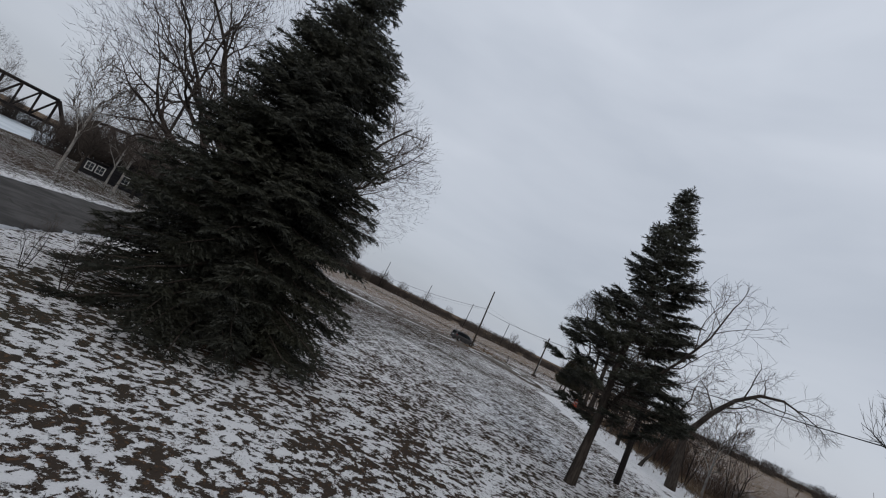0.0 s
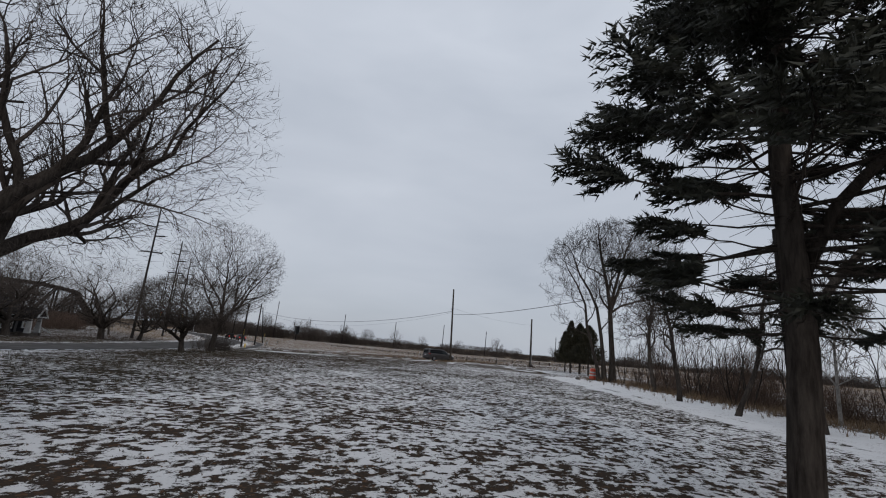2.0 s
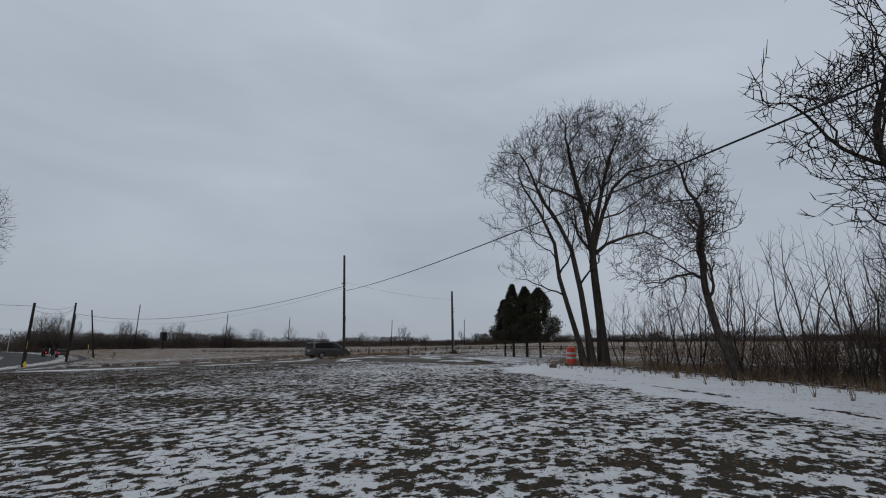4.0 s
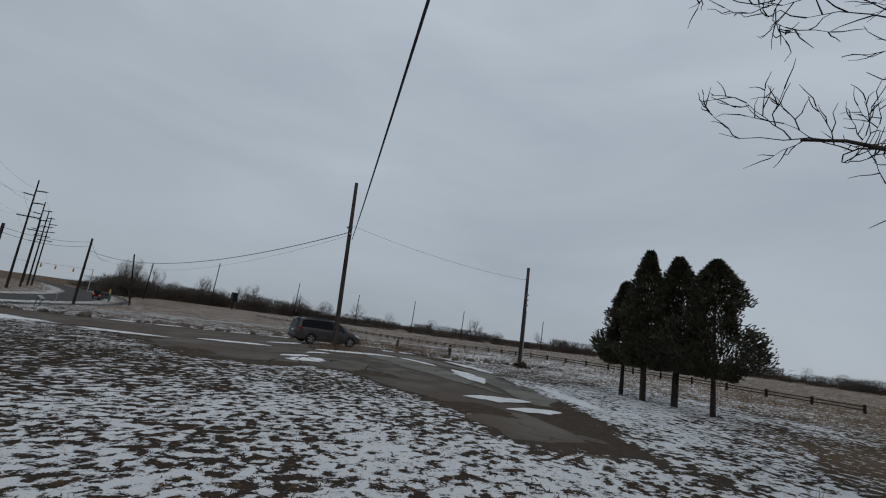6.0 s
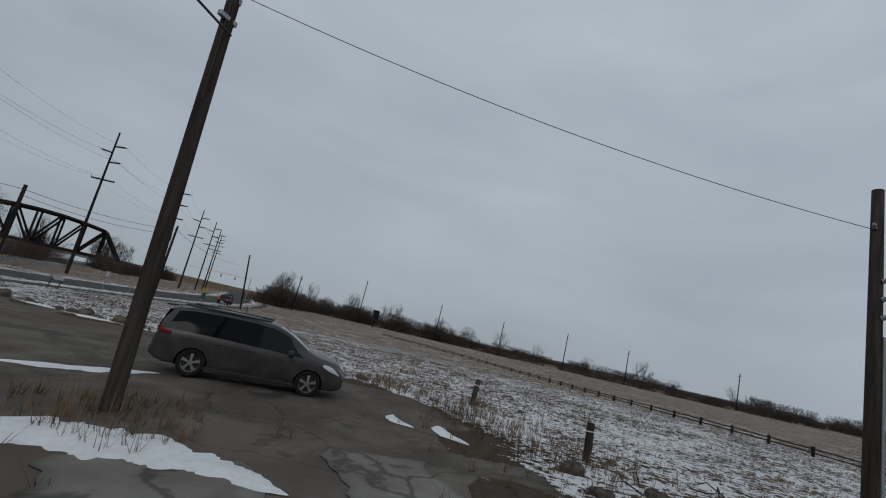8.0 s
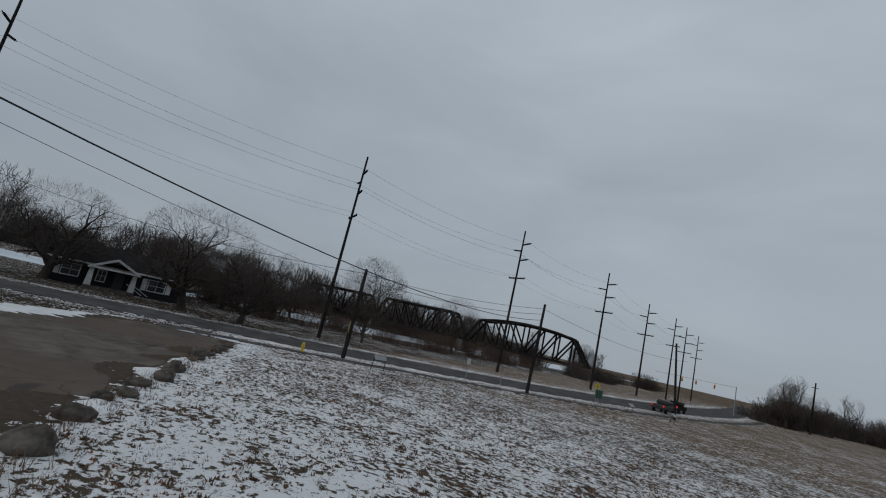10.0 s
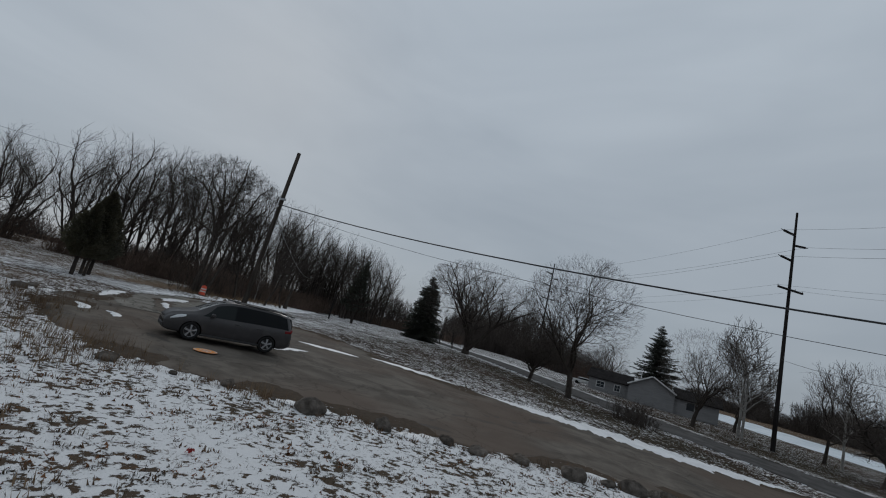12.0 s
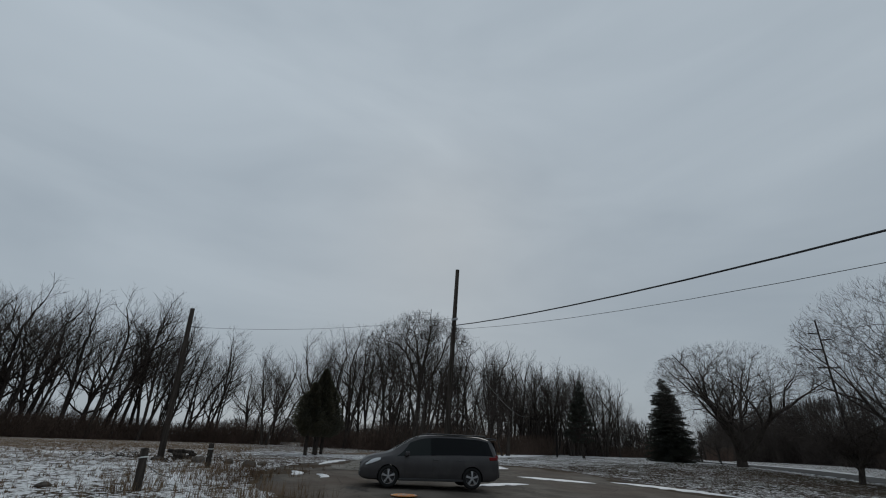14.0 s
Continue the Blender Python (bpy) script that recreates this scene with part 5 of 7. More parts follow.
def build_van():
    van = thing("minivan", pose(-8.2, -5.8, H(-8.2, -5.8) + 0.035, 0, 0, -10.5), "dark grey minivan with tinted windows parked on the lot", "car")
    xs = np.unique(np.r_[np.array(VAN_ST)[:, 0], np.linspace(-2.52, 2.52, 56)])
    V, F = [], []
    for x in xs:
        V += [(x, y, z) for y, z in van_ring(x)]
    n = len(van_ring(0))
    for i in range(len(xs) - 1):
        for k in range(n):
            a, b = i * n + k, i * n + (k + 1) % n
            F.append((a, b, b + n, a + n))
    F.append(tuple(range(n)))
    F.append(tuple((len(xs) - 1) * n + k for k in range(n))[::-1])
    me = mesh_of("body", V, F, PAINT)
    bm = bmesh.new()
    bm.from_mesh(me)
    bmesh.ops.recalc_face_normals(bm, faces=bm.faces[:])
    bm.to_mesh(me)
    bm.free()
    me = cut(me, 0.40)
    me.polygons.foreach_set("use_smooth", [True] * len(me.polygons))
    me.set_sharp_from_angle(angle=radians(32))
    child("body", me, van)
    part("underbody", box_bm((4.5, 1.5, 0.22), (0, 0, 0.34), (0, 0, 0), 0.04), BLACK, van, "black underbody and sills")
    for s in (1, -1):
        for nm, x0, x1, lead in (("side_window", 0.02, 0.98, 0.62), ("side_window", -1.14, -0.05, 0.0), ("quarter_window", -2.30, -1.20, -0.12)):
            bm = bmesh.new()
            cols = []
            for i in range(9):
                col = []
                for j in range(6):
                    k = 0.05 + 0.88 * j / 5
                    xa, xb = x0 + (0.16 * k if lead < 0 else 0), x1 + (0.34 * (1 - k) if lead > 0 else 0) - (0.20 * k if lead > 0 else 0)
                    x = xa + (xb - xa) * i / 8
                    y, z = van_side(x, k)
                    col.append(bm.verts.new((x, s * y, z)))
                cols.append(col)
            for i in range(8):
                for j in range(5):
                    q = (cols[i][j], cols[i + 1][j], cols[i + 1][j + 1], cols[i][j + 1])
                    bm.faces.new(q if s < 0 else q[::-1])
            part(nm, bm, FRONT if lead > 0 else TINT, van, "dark tinted side window", True)
        for x0, x1 in ((-0.09, 0.05), (-1.24, -1.10)):
            bm = bmesh.new()
            rows = [[bm.verts.new((x, s * (van_side(x, k)[0] + 0.004), van_side(x, k)[1])) for x in (x0, (x0 + x1) / 2, x1)] for k in np.linspace(0.05, 0.93, 6)]
            for r0, r1 in zip(rows[:-1], rows[1:]):
                for i in (0, 1):
                    bm.faces.new((r0[i], r0[i + 1], r1[i + 1], r1[i]))
            part("window_pillar", bm, TINT, van, "gloss black window pillar")
        for x in (0.0, -1.10):
            y, z = van_side(x, 0.02)
            part("door_handle", box_bm((0.20, 0.035, 0.035), (x + (-0.12 if x == 0 else 0.12), s * 0.995, 0.93), (0, 0, 0), 0.01), PAINT, van)
        for x in (0.99, -0.02, -1.16):
            part("door_seam", box_bm((0.012, 0.006, 0.62), (x, s * 0.992, 0.66), (0, 0, 0)), BLACK, van)
        mir = part("wing_mirror", box_bm((0.14, 0.22, 0.15), (0.92, s * 1.07, 1.10), (0, 0, s * 10), 0.035), PAINT, van)
        part("mirror_stalk", box_bm((0.08, 0.12, 0.05), (0.95, s * 0.96, 1.03), (0, 0, 0), 0.01), BLACK, mir)
        part("roof_rail", rod_bm((-2.05, s * 0.63, 1.775), (0.2, s * 0.64, 1.79), 0.032, 0.028, 8), BLACK, van, "black roof rail")
        bm = bmesh.new()
        lamp = []
        for i in range(8):
            x = 1.86 + 0.50 * i / 7
            up, w = van_at(x)[3], van_at(x)[1]
            fat = 0.050 * math.sin(math.pi * (0.12 + 0.80 * i / 7)) + 0.012
            lamp.append([bm.verts.new((x, s * (w * (1.012 - 0.05 * max(0, j)) + 0.004), up - 0.03 - 0.05 * i / 7 + j * fat)) for j in (-1, -0.3, 0.4, 1)])
        for p, q in zip(lamp[:-1], lamp[1:]):
            for j in range(3):
                f = (p[j], q[j], q[j + 1], p[j + 1])
                bm.faces.new(f if s < 0 else f[::-1])
        part("headlight", bm, LENS, van, "clear swept-back headlight", True)
        part("fog_lamp", rod_bm((2.42, s * 0.66, 0.46), (2.47, s * 0.67, 0.46), 0.07, 0.06, 12), BLACK, van)
        bm = box_bm((0.16, 0.10, 0.20), (-2.42, s * 0.80, 1.04), (0, -6, s * 24), 0.02)
        box_bm((0.30, 0.05, 0.11), (-2.28, s * 0.935, 1.02), (0, 4, s * 7), 0.015, bm)
        part("tail_light", bm, REDLENS, van, "red tail light")
        part("sill_trim", box_bm((2.35, 0.05, 0.08), (0.02, s * 0.945, 0.27), (0, 0, 0), 0.015), BLACK, van)
    # windscreen and rear window
    bm = bmesh.new()
    rows = []
    for i in range(7):
        x = 0.48 + 0.92 * i / 6
        top, w, wr, belt, sill = van_at(x)
        rows.append([bm.verts.new((x, wr * 0.93 * (j / 4 - 1), top + 0.012 - 0.030 * abs(j / 4 - 1) ** 3)) for j in range(9)])
    for i in range(6):
        for j in range(8):
            bm.faces.new((rows[i][j], rows[i + 1][j], rows[i + 1][j + 1], rows[i][j + 1]))
    part("windscreen", bm, SCREEN, van, "sloping windscreen", True)
    part("rear_window", box_bm((0.02, 1.18, 0.50), (-2.468, 0, 1.34), (0, 17, 0), 0.008), TINT, van, "dark rear window")
    part("spoiler", box_bm((0.30, 1.16, 0.05), (-2.38, 0, 1.70), (0, -6, 0), 0.02), PAINT, van)
    part("rear_bumper", box_bm((0.16, 1.55, 0.26), (-2.50, 0, 0.50), (0, 0, 0), 0.05), PAINT, van)
    part("number_plate", box_bm((0.02, 0.42, 0.16), (-2.545, 0, 0.86), (0, 6, 0), 0.004), plain("plate", (0.5, 0.5, 0.52), 0.5), van, "pale number plate")
    part("grille", box_bm((0.06, 0.86, 0.16), (2.50, 0, 0.70), (0, 14, 0), 0.02), BLACK, van, "black front grille")
    part("lower_intake", box_bm((0.05, 1.05, 0.15), (2.53, 0, 0.40), (0, 0, 0), 0.02), BLACK, van)
    for k in range(3):
        part("grille_bar", box_bm((0.02, 0.80, 0.014), (2.535 - 0.012 * k, 0, 0.66 + 0.045 * k), (0, 14, 0)), CHROME, van)
    part("wiper", rod_bm((1.36, -0.2, 1.235), (1.05, 0.42, 1.46), 0.012, 0.008, 6), BLACK, van)
    for x in (1.55, -1.48):
        for y in (0.955, -0.955):
            van_wheel(van, x, y)
            bm = bmesh.new()
            arc = [[bm.verts.new((x + 0.392 * math.cos(a), y0, 0.345 + 0.392 * math.sin(a))) for y0 in (y * 0.50, y * 1.005)] for a in np.linspace(-0.3, math.pi + 0.3, 25)]
            for p, q in zip(arc[:-1], arc[1:]):
                bm.faces.new((p[0], p[1], q[1], q[0]))
            bmesh.ops.solidify(bm, geom=bm.faces[:], thickness=0.01)
            part("wheel_arch", bm, BLACK, van, "black wheel arch liner")


build_van()

# ---- small things round the lot ----
ORANGE = mottled("orange_plastic", (0.52, 0.055, 0.022), (0.66, 0.085, 0.030), 6, 0.55, 0.05, 0.01, 0.1)
BAND = plain("reflective_band", (0.48, 0.50, 0.47), 0.4)
YELLOW = plain("yellow_paint", (0.62, 0.42, 0.04), 0.5)
WHITE = mottled("worn_white_paint", (0.42, 0.42, 0.41), (0.66, 0.66, 0.64), 4, 0.75, 0.2, 0.01, 0.1)
SIDING = mottled("dark_siding", (0.016, 0.016, 0.018), (0.036, 0.035, 0.038), 6, 0.85, 0.3, 0.01, 0.1, stretch=(1, 1, 8))
PALE_SIDING = mottled("grey_siding", (0.19, 0.185, 0.185), (0.27, 0.265, 0.262), 5, 0.8, 0.3, 0.01, 0.1, stretch=(1, 1, 8))
SHINGLE = mottled("dark_shingles", (0.014, 0.013, 0.013), (0.038, 0.035, 0.034), 9, 0.95, 0.5, 0.02, 0.1)
RUST = mottled("black_bridge_steel", (0.012, 0.011, 0.011), (0.036, 0.031, 0.029), 2, 0.8, 0.3, 0.02, 0.1, 0.4, 0.2)
PANE, _ntp, _bp = base_mat("window_glass", 0.08)
_bp.inputs["Base Color"].default_value = (0.03, 0.035, 0.04, 1)


def barrel():
    """A traffic drum: stepped, tapering, with two pale bands, on a rubber ring."""
    t = thing("traffic_barrel", pose(-18.45, -36.65, H(-18.45, -36.65), 2, -4, 20), "orange plastic traffic barrel with pale bands by the tree", "barrel")
    bm = bmesh.new()
    prof = [(0.30, 0.06), (0.30, 0.34), (0.285, 0.36), (0.285, 0.60), (0.27, 0.62), (0.27, 0.84), (0.255, 0.86), (0.25, 1.02), (0.20, 1.06), (0.0, 1.06)]
    rings = [[bm.verts.new((r * math.cos(2 * math.pi * i / 28), r * math.sin(2 * math.pi * i / 28), z)) for i in range(28)] for r, z in prof[:-1]]
    for a, b in zip(rings[:-1], rings[1:]):
        for i in range(28):
            bm.faces.new((a[i], a[(i + 1) % 28], b[(i + 1) % 28], b[i]))
    bm.faces.new(rings[-1])
    part("drum", bm, ORANGE, t, smooth=False)
    for z, r in ((0.40, 0.289), (0.66, 0.274)):
        part("band", rod_bm((0, 0, z), (0, 0, z + 0.13), r, r, 28), BAND, t, "pale reflective band")
    part("base_ring", rod_bm((0, 0, 0.0), (0, 0, 0.09), 0.40, 0.34, 24), BLACK, t, "black rubber base ring")
    part("handle", box_bm((0.26, 0.05, 0.09), (0, 0, 1.09), (0, 0, 0), 0.02), ORANGE, t)


barrel()


def stone_mesh(seed):
    rng = np.random.default_rng(seed)
    bm = bmesh.new()
    bmesh.ops.create_icosphere(bm, subdivisions=3, radius=0.5)
    sx, sy, sz = rng.uniform(0.85, 1.25), rng.uniform(0.7, 1.0), rng.uniform(0.55, 0.8)
    off = Vector(rng.uniform(0, 50, 3))
    for v in bm.verts:
        k = 1 + 0.34 * noise.noise(v.co * 2.2 + off) + 0.16 * noise.noise(v.co * 5 + off) + 0.06 * noise.noise(v.co * 11 + off)
        v.co = Vector((v.co.x * sx * k, v.co.y * sy * k, max(v.co.z * sz * k, -0.2)))
    me = bpy.data.meshes.new("boulder")
    bm.to_mesh(me)
    bm.free()
    me.materials.append(ROCK)
    me.polygons.foreach_set("use_smooth", [True] * len(me.polygons))
    return me


STONES = [stone_mesh(200 + k) for k in range(7)]


def boulder(x, y, size, turn, k, label="weathered fieldstone boulder edging the lot", group="boulders along the lot"):
    ob = new("boulder", STONES[k % 7])
    ob.matrix_world = pose(x, y, H(x, y) + size * 0.10, 0, 0, turn) @ Matrix.Diagonal((size, size, size, 1))
    return tagged(ob, label, "boulder", group)


def build_boulders():
    rng = np.random.default_rng(77)
    p = line_points(ROCK_LINE, 0.2)
    s = np.r_[0, np.cumsum(np.linalg.norm(np.diff(p, axis=0), axis=1))]
    d = 0.6
    k = 0
    while d < s[-1]:
        x, y = np.interp(d, s, p[:, 0]) + rng.normal(0, 0.14), np.interp(d, s, p[:, 1]) + rng.normal(0, 0.14)
        size = float(np.clip(rng.lognormal(-0.68, 0.32), 0.28, 0.85))
        if d < 5:
            size *= 0.62
        boulder(x, y, size, rng.uniform(0, 360), k)
        d += size * rng.uniform(0.85, 1.35) + (rng.uniform(0.4, 1.5) if rng.uniform() < 0.5 else 0)
        k += 1
    for x, y, size in ((-1.9, -12.3, 0.55), (-2.5, -13.7, 0.42), (-1.0, -13.9, 0.5), (0.4, -14.3, 0.6), (2.2, -14.9, 0.45), (-20.9, -36.4, 0.42)):
        boulder(x, y, size, x * 90, k, "dark lump of broken stone by the weathered pole", "rubble")
        k += 1


build_boulders()


def stake(x, y, tall, r, lean):
    t = thing("bollard_post", pose(x, y, H(x, y)), "weathered wooden post that holds a sagging chain", "post", "posts by the field")
    geo = Geo()
    tube(geo, [(lean[0] * k, lean[1] * k, -0.3 + (tall + 0.3) * k) for k in (0, 0.25, 0.6, 1.0)], [r * 1.05, r, r * 0.97, r * 0.92], 12)
    child("shaft", mesh_of("shaft", geo, None, POLE, True), t)
    geo = Geo()
    tube(geo, [(lean[0] * 0.75, lean[1] * 0.75, tall * 0.76), (lean[0] * 0.80, lean[1] * 0.80, tall * 0.79)], [r * 1.06, r * 1.06], 12)
    child("cord", mesh_of("cord", geo, None, WHITE, True), t, "pale cord tied round the post")


stake(0.8, -3.8, 1.05, 0.11, (0.10, -0.05))
stake(-0.3, -11.2, 0.95, 0.11, (0.02, 0.05))


def chain():
    """The sagging chain from post to post, link by link."""
    a, b = np.array((0.86, -3.9, H(0.8, -3.8) + 0.72)), np.array((-0.27, -11.1, H(-0.3, -11.2) + 0.55))
    geo = Geo()
    n = 90
    k = np.linspace(0, 1, n)
    pts = a + (b - a) * k[:, None]
    pts[:, 2] = np.maximum(pts[:, 2] - 4 * 0.62 * k * (1 - k), [H(x, y) + 0.03 for x, y in pts[:, :2]])
    for i in range(n - 1):
        q, d = pts[i], pts[i + 1] - pts[i]
        side = np.array((0.012, 0, 0)) if i % 2 else np.array((0, 0, 0.012))
        tube(geo, [q + side, q + d * 1.2 + side], [0.006, 0.006], 4)
        tube(geo, [q - side, q + d * 1.2 - side], [0.006, 0.006], 4)
    tagged(new("chain", mesh_of("chain", geo, None, BLACK)), "rusty dark chain sagging between two posts", "chain")


chain()


PAD = mottled("orange_nylon", (0.62, 0.17, 0.03), (0.86, 0.36, 0.07), 9, 0.6, 0.1, 0.01, 0.1)


def landing_pad():
    t = thing("landing_pad", pose(-6.6, -3.45, H(-6.6, -3.45) + 0.03, 0, 0, 30), "small round orange landing pad lying on the asphalt", "landing pad")
    part("disc", rod_bm((0, 0, 0), (0, 0, 0.015), 0.42, 0.42, 40), PAD, t)
    bm = bmesh.new()
    for i in range(40):
        a, b = 2 * math.pi * i / 40, 2 * math.pi * (i + 1) / 40
        bm.faces.new([bm.verts.new((r * math.cos(q), r * math.sin(q), 0.019)) for q, r in ((a, 0.40), (b, 0.40), (b, 0.36), (a, 0.36))])
    part("rim_line", bm, WHITE, t, "pale ring line")
    part("mark", box_bm((0.08, 0.34, 0.004), (-0.1, 0, 0.019)), WHITE, t, "pale painted mark")
    part("mark", box_bm((0.08, 0.34, 0.004), (0.1, 0, 0.019)), WHITE, t, "pale painted mark")


landing_pad()


def snow_patch(pts, seed, label="thin drift of old snow lying on the asphalt"):
    """An irregular low drift round a line of places (x, y, half-width)."""
    rng = np.random.default_rng(seed)
    line = line_points([(p[0], p[1], p[2] * 1.05) for p in pts], 0.06)
    t = np.gradient(line[:, :2], axis=0)
    t /= np.linalg.norm(t, axis=1)[:, None] + 1e-9
    nrm = np.stack([-t[:, 1], t[:, 0]], -1)
    V, F = [], []
    m, rows = len(line), 8
    for i in range(m):
        q = i / (m - 1)
        env = min(1.0, 4.5 * q, 4.5 * (1 - q)) ** 0.6
        for j in range(rows + 1):
            k = 2 * j / rows - 1
            x0, y0 = line[i, :2]
            wob = 1 + 0.75 * noise.noise(Vector((x0 * 2.1, y0 * 2.1, seed + (3 if k > 0 else 9)))) + 0.35 * noise.noise(Vector((x0 * 4.5, y0 * 4.5, seed + (3 if k > 0 else 9)))) + 0.16 * noise.noise(Vector((x0 * 13, y0 * 13, seed + (3 if k > 0 else 9))))
            w = line[i, 2] * env * max(0.12, wob)
            x, y = line[i, :2] + nrm[i] * k * w
            V.append((x, y, H(x, y) + 0.012 + 0.045 * (1 - k * k) * env))
    for i in range(m - 1):
        for j in range(rows):
            F.append((i * (rows + 1) + j, (i + 1) * (rows + 1) + j, (i + 1) * (rows + 1) + j + 1, i * (rows + 1) + j + 1))
    tagged(new("snow_drift", mesh_of("snow_drift", V, F, SNOW, True)), label, "snow", "snow drifts on the lot")


for _i, _p in enumerate([
        [(-18.1, -8.6, 0.2), (-16.7, -9.7, 0.42), (-15.0, -11.0, 0.2)], [(-18.0, -18.5, 0.3), (-17.1, -17.9, 0.62), (-16.0, -17.3, 0.3)], [(-17.6, -16.6, 0.15), (-16.8, -16.4, 0.3), (-15.9, -16.2, 0.12)],
        [(-12.8, -11.6, 0.35), (-11.4, -12.4, 0.6), (-9.9, -12.9, 0.5), (-8.5, -14.2, 0.25)], [(-15.0, -14.4, 0.08), (-14.2, -14.2, 0.14), (-13.5, -14.3, 0.08)],
        [(-10.4, -6.4, 0.12), (-11.9, -7.2, 0.28), (-13.6, -7.5, 0.15)], [(-19.6, -9.4, 0.2), (-21.0, -7.8, 0.48), (-22.0, -5.8, 0.42), (-22.7, -4.2, 0.15)],
        [(-22.9, -2.8, 0.25), (-24.5, 0.4, 0.95), (-26.5, 4.2, 1.5), (-28.6, 8.6, 1.4), (-31.2, 12.8, 0.5)],
        [(-8.6, -14.4, 0.12), (-9.0, -16.4, 0.16), (-9.6, -18.4, 0.2)], [(-9.8, -19.6, 0.2), (-10.7, -21.2, 0.42), (-12.0, -22.8, 0.4), (-12.9, -24.0, 0.12)], [(-5.4, -15.2, 0.15), (-6.6, -18.4, 0.3), (-7.8, -20.8, 0.25)], [(-9.6, -24.2, 0.15), (-10.6, -25.6, 0.3), (-12.2, -27.4, 0.45), (-13.6, -29.2, 0.2)],
        [(-16.8, -26.1, 0.2), (-15.9, -26.7, 0.42), (-14.9, -27.3, 0.2)], [(-17.2, -27.9, 0.15), (-16.4, -28.3, 0.32), (-15.6, -28.7, 0.15)],
        [(0.6, -5.2, 0.9), (-0.2, -7.6, 1.1), (-0.6, -9.6, 0.7)], [(-3.6, -9.0, 0.15), (-3.9, -9.9, 0.22), (-3.7, -10.8, 0.12)], [(-4.6, -8.2, 0.1), (-4.9, -8.9, 0.18), (-4.6, -9.6, 0.1)],
        [(-9.0, 4.6, 0.2), (-9.9, 5.0, 0.4), (-10.6, 5.3, 0.2)], [(-13.2, 7.6, 0.2), (-14.3, 8.2, 0.45), (-15.3, 9.0, 0.2)], [(-16.0, 9.8, 0.15), (-17.2, 10.8, 0.3), (-18.2, 11.6, 0.15)], [(-6.4, 2.0, 0.12), (-7.2, 2.6, 0.25), (-8.0, 3.3, 0.1)]]):
    snow_patch(_p, 300 + _i)


def fence():
    line = line_points([(34, 92), (40, 60), (37, 34), (30, 8), (25, -10), (20.5, -28), (18.6, -37)], 0.5)
    s = np.r_[0, np.cumsum(np.linalg.norm(np.diff(line, axis=0), axis=1))]
    t = thing("rail_fence", pose(0, 0, 0), "low dark wooden rail fence along the edge of the field", "fence")
    prev = None
    d = 0.0
    while d < s[-1]:
        x, y = np.interp(d, s, line[:, 0]), np.interp(d, s, line[:, 1])
        z = H(x, y)
        part("post", box_bm((0.17, 0.17, 0.85), (x, y, z + 0.22), (0, 0, d * 7), 0.02), DARKPOLE, t)
        if prev:
            for zz in (0.24, 0.48):
                part("rail", rod_bm((*prev[:2], prev[2] + zz), (x, y, z + zz), 0.045, 0.045, 6), POLE, t)
        prev = (x, y, z)
        d += 3.1


fence()


def hydrant():
    t = thing("fire_hydrant", pose(-26.0, 25.2, H(-26.0, 25.2) + 0.02), "small yellow fire hydrant at the road's edge", "hydrant")
    bm = rod_bm((0, 0, 0), (0, 0, 0.06), 0.17, 0.17, 14)
    rod_bm((0, 0, 0.06), (0, 0, 0.58), 0.115, 0.10, 14, bm)
    part("barrel", bm, YELLOW, t)
    bm = rod_bm((0, 0, 0.58), (0, 0, 0.68), 0.14, 0.07, 14)
    rod_bm((0, 0, 0.68), (0, 0, 0.75), 0.03, 0.03, 6, bm)
    part("bonnet", bm, YELLOW, t)
    for a in ((0.2, 0, 0), (-0.2, 0, 0), (0, -0.2, 0)):
        part("outlet", rod_bm((0, 0, 0.42), (a[0], a[1], 0.42), 0.055, 0.06, 10), YELLOW, t)


hydrant()


def panel(x, y, turn, label="low slanted display panel on two steel legs", wide=1.15):
    t = thing("display_panel", pose(x, y, H(x, y), 0, 0, turn), label, "sign")
    for s in (-1, 1):
        part("leg", box_bm((0.06, 0.06, 1.0), (s * wide * 0.46, 0.1, 0.42), (12, 0, 0), 0.005), BLACK, t)
    board = part("board", box_bm((wide, 0.62, 0.04), (0, 0, 0.95), (38, 0, 0), 0.006), BLACK, t)
    part("sheet", box_bm((wide * 0.92, 0.52, 0.006), (0, -0.014, 0.974), (38, 0, 0)), plain("faded_print", (0.22, 0.23, 0.22), 0.4), board, "faded printed sheet")


panel(-20.6, 28.4, 62)
panel(-6.7, 58.0, 70)
panel(-2.5, 60.6, 75)


def road_sign(x, y, tall, turn, colour, shape, label):
    t = thing("road_sign", pose(x, y, H(x, y), 0, 0, turn), label, "sign")
    part("stake", box_bm((0.05, 0.04, tall + 0.3), (0, 0.03, tall / 2 - 0.15), (0, 0, 0), 0.004), STEEL, t)
    if shape == "diamond":
        part("plate", box_bm((0.66, 0.02, 0.66), (0, 0, tall - 0.35), (0, 45, 0), 0.004), colour, t)
        part("symbol", box_bm((0.10, 0.006, 0.42), (0, -0.014, tall - 0.35), (0, 20, 0)), BLACK, t)
    else:
        part("plate", box_bm((shape[0], 0.02, shape[1]), (0, 0, tall - shape[1] / 2), (0, 0, 0), 0.004), colour, t)
    return t


